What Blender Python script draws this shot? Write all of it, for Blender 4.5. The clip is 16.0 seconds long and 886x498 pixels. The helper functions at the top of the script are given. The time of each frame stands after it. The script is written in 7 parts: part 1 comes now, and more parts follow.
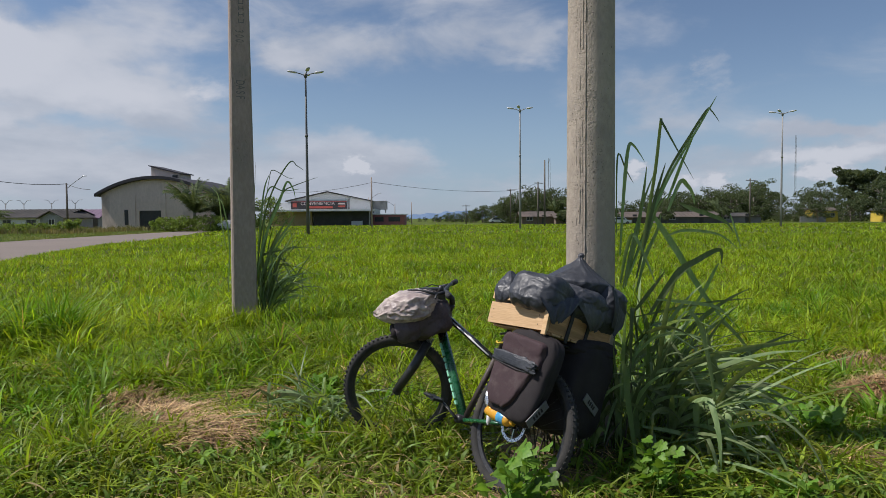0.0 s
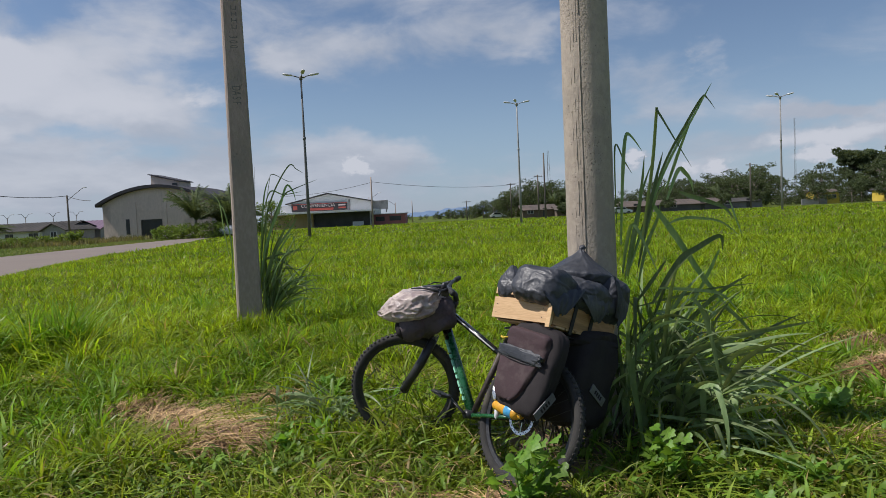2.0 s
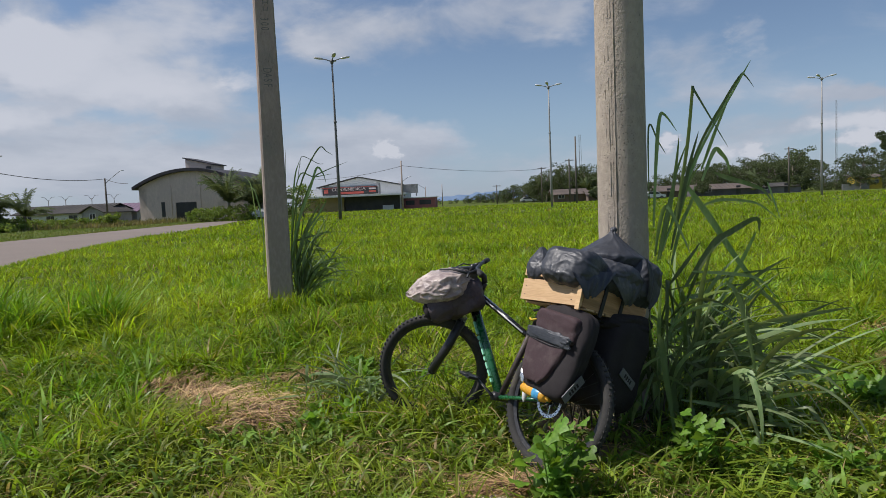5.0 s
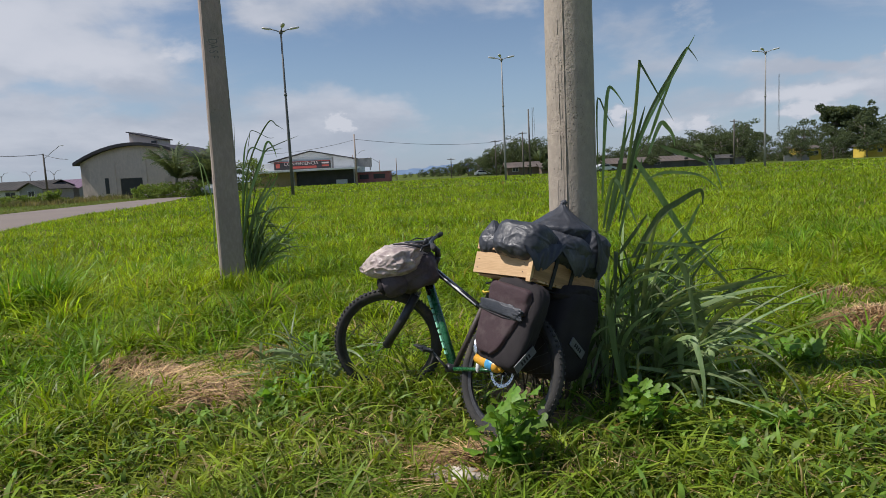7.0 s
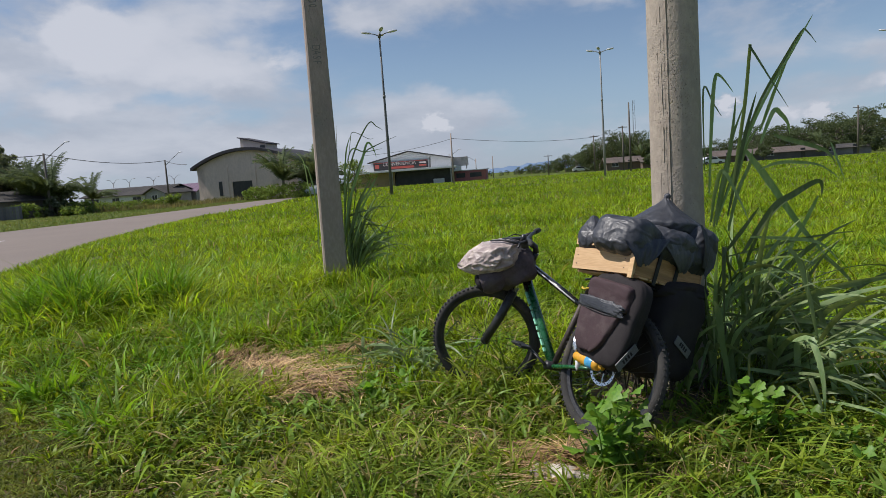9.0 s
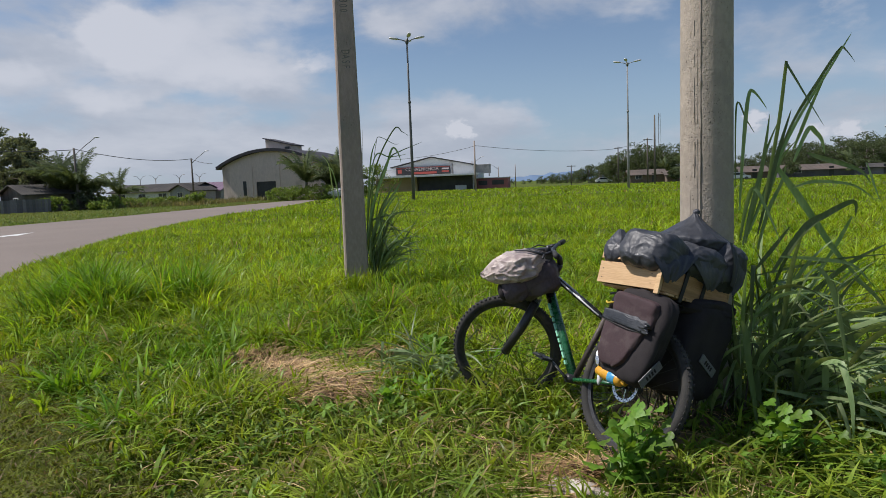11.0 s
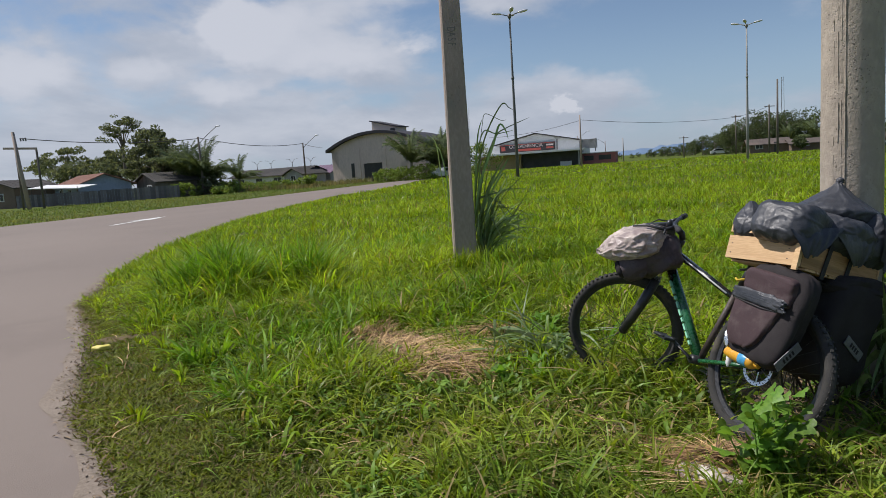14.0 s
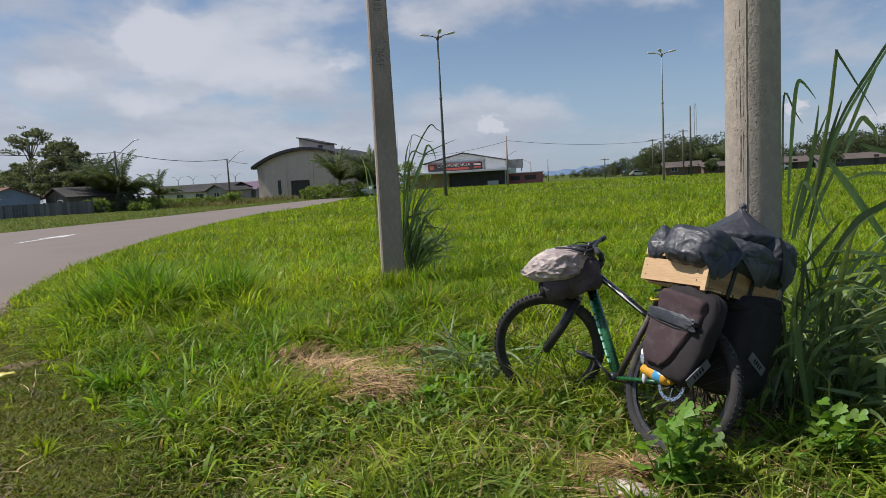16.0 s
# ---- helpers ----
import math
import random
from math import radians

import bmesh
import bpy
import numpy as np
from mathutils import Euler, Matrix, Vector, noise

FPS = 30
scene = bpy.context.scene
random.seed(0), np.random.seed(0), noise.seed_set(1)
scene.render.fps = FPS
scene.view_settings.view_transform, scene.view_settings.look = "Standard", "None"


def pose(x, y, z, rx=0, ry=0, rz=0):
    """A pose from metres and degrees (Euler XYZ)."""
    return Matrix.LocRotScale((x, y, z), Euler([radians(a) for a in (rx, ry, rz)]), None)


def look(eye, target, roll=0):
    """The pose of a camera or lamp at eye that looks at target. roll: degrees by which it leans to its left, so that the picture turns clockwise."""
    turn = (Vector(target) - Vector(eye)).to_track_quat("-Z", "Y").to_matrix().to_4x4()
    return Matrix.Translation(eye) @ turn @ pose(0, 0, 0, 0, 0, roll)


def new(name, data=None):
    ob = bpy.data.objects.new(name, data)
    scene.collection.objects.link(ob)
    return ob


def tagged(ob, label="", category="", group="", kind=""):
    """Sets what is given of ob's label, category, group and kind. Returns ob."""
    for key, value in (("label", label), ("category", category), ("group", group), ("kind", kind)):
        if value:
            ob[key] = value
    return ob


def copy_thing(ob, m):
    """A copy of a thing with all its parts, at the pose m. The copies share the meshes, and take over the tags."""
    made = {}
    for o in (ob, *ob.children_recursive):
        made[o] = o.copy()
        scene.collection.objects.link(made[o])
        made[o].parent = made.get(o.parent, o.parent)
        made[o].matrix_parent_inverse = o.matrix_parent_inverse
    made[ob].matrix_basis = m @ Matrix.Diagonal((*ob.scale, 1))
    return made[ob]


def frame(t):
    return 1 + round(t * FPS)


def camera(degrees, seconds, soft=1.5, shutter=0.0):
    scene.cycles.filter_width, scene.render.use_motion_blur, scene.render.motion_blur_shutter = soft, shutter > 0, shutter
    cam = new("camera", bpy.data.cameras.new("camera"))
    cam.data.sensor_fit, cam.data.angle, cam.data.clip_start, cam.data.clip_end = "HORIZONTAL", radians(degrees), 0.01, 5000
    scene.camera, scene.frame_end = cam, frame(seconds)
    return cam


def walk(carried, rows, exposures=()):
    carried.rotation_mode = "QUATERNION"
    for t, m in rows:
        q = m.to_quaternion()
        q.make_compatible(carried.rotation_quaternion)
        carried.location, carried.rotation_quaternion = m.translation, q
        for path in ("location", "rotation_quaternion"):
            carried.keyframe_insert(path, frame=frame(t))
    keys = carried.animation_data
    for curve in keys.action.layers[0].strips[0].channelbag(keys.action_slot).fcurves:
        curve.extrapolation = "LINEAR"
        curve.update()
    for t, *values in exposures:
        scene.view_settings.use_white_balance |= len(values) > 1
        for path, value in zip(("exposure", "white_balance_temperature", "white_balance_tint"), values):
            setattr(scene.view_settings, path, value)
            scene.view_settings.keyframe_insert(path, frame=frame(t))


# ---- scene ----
cam = camera(67.9, 16.0, 0.6)
PATH = [
    (0, (-0.02, 0.005, 1.498), (-0.068, 2.003, 1.404), -0.4),
    (0.5, (-0.008, -0.015, 1.497), (0.02, 1.982, 1.394), -2.0),
    (1, (-0.003, -0.003, 1.495), (0.053, 1.993, 1.378), -1.9),
    (1.5, (-0.017, -0.007, 1.497), (0.001, 1.989, 1.361), -0.9),
    (2, (-0.016, -0.015, 1.501), (-0.071, 1.981, 1.398), -2.7),
    (2.5, (-0.016, -0.018, 1.501), (-0.12, 1.978, 1.428), -2.9),
    (3, (-0.018, -0.001, 1.506), (-0.15, 1.994, 1.449), -3.2),
    (3.5, (-0.016, 0.004, 1.5), (-0.147, 1.998, 1.426), -3.0),
    (4, (-0.022, 0.001, 1.495), (-0.169, 1.993, 1.39), -2.3),
    (4.2, (-0.012, 0.013, 1.482), (-0.179, 2.003, 1.367), -2.9),
    (6.3, (-0.011, 0.001, 1.48), (-0.095, 1.991, 1.3), -2.1),
    (6.5, (-0.004, 0.003, 1.487), (-0.105, 1.992, 1.3), -4.0),
    (7, (0.003, -0.007, 1.484), (-0.012, 1.979, 1.252), -2.9),
    (7.5, (0.0, -0.017, 1.488), (-0.123, 1.97, 1.288), -3.6),
    (8, (-0.017, 0.018, 1.485), (-0.248, 1.996, 1.302), -3.9),
    (8.5, (-0.021, 0.028, 1.473), (-0.214, 2.008, 1.268), -4.1),
    (9, (-0.002, -0.017, 1.474), (-0.309, 1.947, 1.254), -4.1),
    (11.3, (-0.046, -0.005, 1.484), (-0.436, 1.947, 1.286), -1.5),
    (11.5, (-0.056, 0.008, 1.481), (-0.49, 1.949, 1.278), -1.3),
    (12, (-0.061, 0.011, 1.474), (-0.461, 1.957, 1.242), -0.9),
    (12.5, (-0.06, 0.003, 1.467), (-0.489, 1.938, 1.203), -1.9),
    (13, (-0.058, -0.01, 1.478), (-0.507, 1.926, 1.25), -2.7),
    (13.5, (-0.073, 0.0, 1.471), (-0.637, 1.904, 1.232), -3.8),
    (14, (-0.096, 0.018, 1.474), (-0.767, 1.886, 1.228), -3.9),
    (14.5, (-0.095, 0.014, 1.486), (-0.656, 1.917, 1.229), -4.0),
    (15, (-0.091, -0.006, 1.495), (-0.601, 1.914, 1.266), -3.1),
    (15.5, (-0.091, -0.002, 1.496), (-0.602, 1.92, 1.285), -3.2),
    (16, (-0.078, -0.012, 1.501), (-0.54, 1.923, 1.296), -3.2),
]
walk(cam, [(t, look(eye, target, roll)) for t, eye, target, roll in PATH], [(0, -0.12, 6280, 14.0), (4, -0.12, 6280, 14.0), (7, -0.06, 6280, 14.0), (11.5, -0.07, 6280, 14.0), (13, 0.0, 6280, 14.0), (13.6, -0.05, 6280, 14.0), (14.5, -0.08, 6280, 14.0), (16, -0.06, 6280, 14.0)])

# ---- world, sun ----
SUN_AZ, SUN_EL = 266.0, 55.0  # degrees clockwise from +y, and above the horizon


def build_world():
    world = bpy.data.worlds.new("sky_world")
    scene.world = world
    world.use_nodes = True
    nt = world.node_tree
    nt.nodes.clear()
    n, ln = nt.nodes.new, nt.links.new
    out = n("ShaderNodeOutputWorld")
    bg = n("ShaderNodeBackground")
    bg.inputs["Strength"].default_value = 0.09
    sky = n("ShaderNodeTexSky")
    sky.sky_type = "NISHITA"
    sky.sun_disc = False
    sky.sun_elevation = radians(SUN_EL)
    sky.sun_rotation = radians(SUN_AZ)
    sky.air_density, sky.dust_density, sky.ozone_density = 1.0, 0.25, 1.6
    tc = n("ShaderNodeTexCoord")
    sep = n("ShaderNodeSeparateXYZ")
    ln(tc.outputs["Generated"], sep.inputs[0])

    def math_node(op, a, b=None, clamp=False):
        m = n("ShaderNodeMath")
        m.operation, m.use_clamp = op, clamp
        for i, v in enumerate((a, b)):
            if v is None:
                continue
            if isinstance(v, (int, float)):
                m.inputs[i].default_value = v
            else:
                ln(v, m.inputs[i])
        return m.outputs[0]

    def noise_node(vec, scale, detail, rough, distort=0.0):
        t = n("ShaderNodeTexNoise")
        t.inputs["Scale"].default_value = scale
        t.inputs["Detail"].default_value = detail
        t.inputs["Roughness"].default_value = rough
        t.inputs["Distortion"].default_value = distort
        ln(vec, t.inputs["Vector"])
        return t.outputs["Fac"]

    def ramp(v, lo, hi):
        m = n("ShaderNodeMapRange")
        m.interpolation_type = "SMOOTHSTEP"
        m.inputs["From Min"].default_value, m.inputs["From Max"].default_value = lo, hi
        ln(v, m.inputs["Value"])
        return m.outputs[0]

    # fine cloud grain: the direction laid on a plane overhead, softened towards the horizon
    up = math_node("MAXIMUM", sep.outputs[2], 0.0)
    zc = math_node("ADD", up, 0.22)
    comb = n("ShaderNodeCombineXYZ")
    ln(math_node("DIVIDE", sep.outputs[0], zc), comb.inputs[0])
    ln(math_node("DIVIDE", sep.outputs[1], zc), comb.inputs[1])
    mp = n("ShaderNodeMapping")
    mp.inputs["Location"].default_value = CLOUD_SHIFT
    mp.inputs["Scale"].default_value = (1.0, 0.75, 1.0)
    ln(comb.outputs[0], mp.inputs["Vector"])
    broad = noise_node(mp.outputs[0], 0.85, 3.0, 0.5, 0.3)
    # bearing and height in degrees, ruffled so that the banks have ragged rims
    flat_len = math_node("SQRT", math_node("ADD", math_node("MULTIPLY", sep.outputs[0], sep.outputs[0]), math_node("MULTIPLY", sep.outputs[1], sep.outputs[1])))
    sky_co = n("ShaderNodeCombineXYZ")
    ln(math_node("MULTIPLY", math_node("ARCTAN2", sep.outputs[0], sep.outputs[1]), 57.2958), sky_co.inputs[0])
    ln(math_node("MULTIPLY", math_node("ARCTAN2", sep.outputs[2], flat_len), 57.2958), sky_co.inputs[1])

    def vec_node(op, a, b, c=None):
        m = n("ShaderNodeVectorMath")
        m.operation = op
        for i, v in enumerate((a, b, c)):
            if v is None:
                continue
            if isinstance(v, tuple):
                m.inputs[i].default_value = v
            else:
                ln(v, m.inputs[i])
        return m.outputs["Value" if op == "LENGTH" else "Vector"]

    def ruffle(scale, detail, reach):
        t = n("ShaderNodeTexNoise")
        t.inputs["Scale"].default_value, t.inputs["Detail"].default_value, t.inputs["Roughness"].default_value = scale, detail, 0.6
        ln(vec_node("MULTIPLY", sky_co.outputs[0], (1.0, 1.7, 1.0)), t.inputs["Vector"])
        return vec_node("MULTIPLY_ADD", t.outputs["Color"], (2 * reach, reach, 0.0), (-reach, -0.5 * reach, 0.0))

    bent = vec_node("ADD", vec_node("ADD", sky_co.outputs[0], ruffle(0.14, 3.0, 4.0)), ruffle(0.6, 5.0, 1.3))
    small_bent = vec_node("ADD", sky_co.outputs[0], ruffle(0.9, 6.0, 1.5))
    fine_map = vec_node("MULTIPLY", sky_co.outputs[0], (0.10, 0.21, 0.0))
    fine = noise_node(fine_map, 1.0, 8.0, 0.58, 0.4)
    dens = math_node("ADD", math_node("MULTIPLY", broad, 0.24), math_node("MULTIPLY", fine, 0.64))
    dens = math_node("ADD", dens, 0.015)
    white = None
    for az, el, half_az, half_el, weight, bright in CLOUDS:
        src = small_bent if half_az < 3.0 else bent
        off = vec_node("MULTIPLY_ADD", src, (1 / half_az, 1 / half_el, 0.0), (-az / half_az, -el / half_el, 0.0))
        fall = ramp(vec_node("LENGTH", off, None), 1.15, 0.1)
        dens = math_node("ADD", dens, math_node("MULTIPLY", fall, weight))
        if bright:
            lit = math_node("MULTIPLY", fall, bright)
            white = lit if white is None else math_node("ADD", white, lit)
    low = math_node("MULTIPLY", ramp(up, 0.24, 0.0), 0.03)
    # more cloud towards the sun's side
    bias = math_node("MULTIPLY", math_node("ADD", sep.outputs[0], 0.15), -0.05)
    dens = math_node("ADD", math_node("ADD", dens, bias), low)
    cover = math_node("MULTIPLY", ramp(dens, 0.40, 0.70), 0.92)
    heaps = ramp(math_node("ADD", white, math_node("MULTIPLY", fine, 0.5)), 0.55, 1.25)
    # body of a cloud: lit tops, greyer thick parts
    shade = ramp(noise_node(mp.outputs[0], 1.7, 6.0, 0.6, 0.2), 0.36, 0.66)
    cmix = n("ShaderNodeMix")
    cmix.data_type = "RGBA"
    cmix.inputs["A"].default_value = (4.75, 5.25, 5.95, 1)
    cmix.inputs["B"].default_value = (6.1, 6.5, 7.05, 1)
    ln(shade, cmix.inputs["Factor"])
    hmix = n("ShaderNodeMix")
    hmix.data_type = "RGBA"
    hmix.inputs["B"].default_value = (7.05, 7.3, 7.7, 1)
    ln(heaps, hmix.inputs["Factor"])
    ln(cmix.outputs["Result"], hmix.inputs["A"])
    mix = n("ShaderNodeMix")
    mix.data_type = "RGBA"
    ln(cover, mix.inputs["Factor"])
    haze = n("ShaderNodeMix")
    haze.data_type = "RGBA"
    haze.inputs["B"].default_value = (2.9, 4.4, 6.5, 1)
    ln(sky.outputs[0], haze.inputs["A"])
    ln(math_node("MULTIPLY", ramp(up, 0.20, 0.0), 0.6), haze.inputs["Factor"])
    ln(haze.outputs["Result"], mix.inputs["A"])
    ln(hmix.outputs["Result"], mix.inputs["B"])
    ln(mix.outputs["Result"], bg.inputs["Color"])
    ln(bg.outputs[0], out.inputs[0])


# cloud banks and blue gaps: bearing, height, half width, half height in degrees, thickness, whiteness
CLOUDS = [
    (-44.0, 9.0, 26.0, 14.0, 0.10, 0.22), (-30.0, 6.0, 40.0, 7.0, 0.03, 0.0),
    (-35.5, 12.6, 4.4, 3.9, 0.17, 0.90), (-30.7, 12.8, 5.3, 2.5, 0.16, 0.60), (-25.2, 15.0, 5.4, 4.2, 0.15, 0.35), (-31.8, 16.8, 3.6, 1.5, -0.05, 0.00),
    (-36.2, 17.7, 2.2, 2.1, -0.03, 0.00), (-36.0, 7.2, 4.2, 1.5, 0.10, 0.40), (-27.4, 9.6, 8.2, 2.2, 0.13, 0.45), (-29.7, 4.0, 12.3, 2.7, 0.14, 0.30),
    (-11.9, 14.2, 7.0, 2.7, 0.16, 0.35), (-20.4, 10.4, 2.2, 1.3, 0.13, 0.80), (0.9, 18.9, 9.3, 3.2, 0.13, 0.30), (5.0, 15.0, 6.8, 2.8, 0.15, 0.25),
    (-9.0, 4.7, 0.9, 0.8, 0.30, 1.00), (-8.1, 4.3, 0.9, 0.7, 0.30, 1.00), (-10.6, 6.0, 5.0, 2.6, 0.19, 0.32), (-9.4, 3.1, 10.0, 3.0, 0.21, 0.32), (-4.8, 5.2, 4.0, 1.9, 0.20, 0.32),
    (27.7, 6.4, 5.2, 1.4, 0.24, -0.4), (28.4, 4.3, 5.4, 1.3, 0.32, 1.0), (28.7, 3.2, 2.6, 0.8, 0.36, 1.2), (21.2, 2.8, 1.2, 0.9, 0.36, 1.2),
    (14.7, 4.0, 1.3, 1.1, 0.36, 1.2), (19.0, 3.0, 1.2, 0.6, 0.22, 0.90), (21.0, 11.5, 2.4, 2.0, 0.20, 0.05), (17.0, 7.6, 3.4, 1.6, 0.12, 0.0), (20.4, 3.7, 6.5, 2.1, 0.16, 0.15),
    (-9.7, 9.6, 10.2, 3.2, -0.10, 0.00), (1.5, 8.6, 9.6, 6.2, -0.12, 0.00), (21.5, 12.5, 11.9, 4.7, -0.12, 0.00), (4.8, 2.1, 6.5, 1.8, 0.17, 0.30),
    (-50.9, 8.7, 4.1, 3.4, 0.17, 0.70), (-42.7, 9.0, 3.6, 1.7, 0.14, 0.55), (-36.4, 12.5, 8.9, 2.6, 0.15, 0.45), (-44.0, 12.4, 5.9, 1.1, -0.12, 0.00),
    (-28.8, 10.0, 10.9, 1.9, 0.14, 0.40), (-31.3, 7.3, 6.9, 1.0, -0.10, 0.00), (-43.1, 3.6, 15.1, 2.7, 0.15, 0.35), (-36.2, 7.9, 4.6, 1.2, 0.09, 0.35),
    (-24.5, 4.2, 6.6, 2.6, 0.14, 0.30), (-50.0, 14.4, 3.5, 1.9, -0.06, 0.00), (-23.2, 13.9, 4.7, 2.1, 0.08, 0.30), (-15.0, 13.7, 3.8, 1.3, 0.12, 0.35),
    (-4.4, 15.0, 9.1, 2.1, 0.10, 0.30), (34.6, 6.7, 1.7, 1.3, 0.36, 1.2), (33.4, 4.6, 5.5, 1.9, 0.26, 0.25), (29.6, 6.4, 4.2, 1.0, 0.20, -0.5), (17.0, 10.5, 4.5, 2.6, 0.14, 0.0), (7.0, 14.6, 4.0, 2.2, 0.10, 0.2),
]
CLOUD_SHIFT = (2.9, 1.1, 0.0)
build_world()
sun_data = bpy.data.lights.new("sun", "SUN")
sun_data.energy, sun_data.angle, sun_data.color = 4.9, radians(0.6), (1.0, 0.95, 0.86)
sun = new("sun", sun_data)
sun.matrix_world = look((0, 0, 30), (-30 * math.cos(radians(SUN_EL)) * math.sin(radians(SUN_AZ)),
                                     -30 * math.cos(radians(SUN_EL)) * math.cos(radians(SUN_AZ)), 30 - 30 * math.sin(radians(SUN_EL))))

# ---- materials ----


def material(name, c1, c2, rough=0.8, scale=3.0, fine=40.0, bump=0.3, bump_scale=None, metal=0.0, through_light=0.0, island=0.0, objects=0.0,
             stain=None, stain_scale=1.0, stretch=(1, 1, 1), spec=0.5, coat=0.0, dry=None, pits=0.0):
    """Two colours mixed by a broad and a fine noise, stains of a third, fine relief; leaves let light through; pieces vary one by one."""
    m = bpy.data.materials.new(name)
    m.use_nodes = True
    nt = m.node_tree
    n, ln = nt.nodes.new, nt.links.new
    b = nt.nodes["Principled BSDF"]
    b.inputs["Roughness"].default_value = rough
    b.inputs["Metallic"].default_value = metal
    b.inputs["Specular IOR Level"].default_value = spec
    b.inputs["Coat Weight"].default_value = coat
    tc = n("ShaderNodeTexCoord")
    mp = n("ShaderNodeMapping")
    mp.inputs["Scale"].default_value = stretch
    ln(tc.outputs["Object"], mp.inputs["Vector"])

    def nz(s, d=4.0, r=0.55):
        t = n("ShaderNodeTexNoise")
        t.inputs["Scale"].default_value, t.inputs["Detail"].default_value, t.inputs["Roughness"].default_value = s, d, r
        ln(mp.outputs[0], t.inputs["Vector"])
        return t.outputs["Fac"]

    def mixer(fac, a, b_):
        x = n("ShaderNodeMix")
        x.data_type = "RGBA"
        for sock, v in (("Factor", fac), ("A", a), ("B", b_)):
            if isinstance(v, (tuple, float)):
                x.inputs[sock].default_value = (*v, 1) if isinstance(v, tuple) else v
            else:
                ln(v, x.inputs[sock])
        return x.outputs["Result"]

    def rng(v, lo, hi, a=0.0, z=1.0):
        x = n("ShaderNodeMapRange")
        x.interpolation_type = "SMOOTHSTEP"
        for k, val in (("From Min", lo), ("From Max", hi), ("To Min", a), ("To Max", z)):
            x.inputs[k].default_value = val
        ln(v, x.inputs["Value"])
        return x.outputs[0]

    broad, small = nz(scale), nz(fine, 3.0)
    mean = n("ShaderNodeMath")
    mean.operation = "ADD"
    ln(broad, mean.inputs[0])
    ln(small, mean.inputs[1])
    col = mixer(rng(mean.outputs[0], 0.78, 1.22), c1, c2)
    if stain:
        col = mixer(rng(nz(stain_scale, 6.0, 0.62), 0.52, 0.68, 0.0, 0.85), col, stain)
    if island or objects:
        if island:
            g = n("ShaderNodeNewGeometry")
            src = g.outputs["Random Per Island"]
        else:
            g = n("ShaderNodeObjectInfo")
            src = g.outputs["Random"]
        amount = island or objects
        hsv = n("ShaderNodeHueSaturation")
        ln(rng(src, 0.0, 1.0, 1 - amount, 1 + amount), hsv.inputs["Value"])
        wig = n("ShaderNodeMath")
        wig.operation = "MULTIPLY_ADD"
        wig.inputs[1].default_value, wig.inputs[2].default_value = 0.06 * amount, 0.5 - 0.03 * amount
        ln(src, wig.inputs[0])
        ln(wig.outputs[0], hsv.inputs["Hue"])
        ln(col, hsv.inputs["Color"])
        col = hsv.outputs[0]
    if dry:
        # a share of the blades has withered
        mul = n("ShaderNodeMath")
        mul.operation, mul.inputs[1].default_value = "MULTIPLY", 37.7
        fr = n("ShaderNodeMath")
        fr.operation = "FRACT"
        gt = n("ShaderNodeMath")
        gt.operation, gt.inputs[1].default_value = "LESS_THAN", dry[1]
        ln(src, mul.inputs[0])
        ln(mul.outputs[0], fr.inputs[0])
        ln(fr.outputs[0], gt.inputs[0])
        col = mixer(gt.outputs[0], col, dry[0])
    hole = None
    if pits:
        vo = n("ShaderNodeTexVoronoi")
        vo.inputs["Scale"].default_value = pits
        ln(mp.outputs[0], vo.inputs["Vector"])
        near_pit = rng(vo.outputs["Distance"], 0.12, 0.30, 1.0, 0.0)
        where = rng(nz(3.5, 3.0), 0.52, 0.68)
        hm = n("ShaderNodeMath")
        hm.operation = "MULTIPLY"
        ln(near_pit, hm.inputs[0])
        ln(where, hm.inputs[1])
        hole = hm.outputs[0]
        soft = n("ShaderNodeMath")
        soft.operation, soft.inputs[1].default_value = "MULTIPLY", 0.6
        ln(hole, soft.inputs[0])
        col = mixer(soft.outputs[0], col, (0.13, 0.105, 0.08))
    ln(col, b.inputs["Base Color"])
    ln(rng(small, 0.3, 0.7, max(rough - 0.12, 0.03), min(rough + 0.1, 1)), b.inputs["Roughness"])
    if bump:
        bp = n("ShaderNodeBump")
        bp.inputs["Strength"].default_value = bump
        bp.inputs["Distance"].default_value = 0.01
        height = nz(bump_scale or fine, 5.0, 0.6)
        if hole is not None:
            sub = n("ShaderNodeMath")
            sub.operation = "SUBTRACT"
            ln(height, sub.inputs[0])
            ln(hole, sub.inputs[1])
            height = sub.outputs[0]
        ln(height, bp.inputs["Height"])
        ln(bp.outputs[0], b.inputs["Normal"])
    if through_light:
        tr = n("ShaderNodeBsdfTranslucent")
        gain = n("ShaderNodeMix")
        gain.data_type, gain.blend_type = "RGBA", "MULTIPLY"
        gain.inputs["Factor"].default_value = 1.0
        gain.inputs["B"].default_value = (1.25, 1.2, 0.6, 1)
        ln(col, gain.inputs["A"])
        ln(gain.outputs["Result"], tr.inputs["Color"])
        ms = n("ShaderNodeMixShader")
        ms.inputs[0].default_value = through_light
        ln(b.outputs[0], ms.inputs[1])
        ln(tr.outputs[0], ms.inputs[2])
        ln(ms.outputs[0], nt.nodes["Material Output"].inputs[0])
    return m


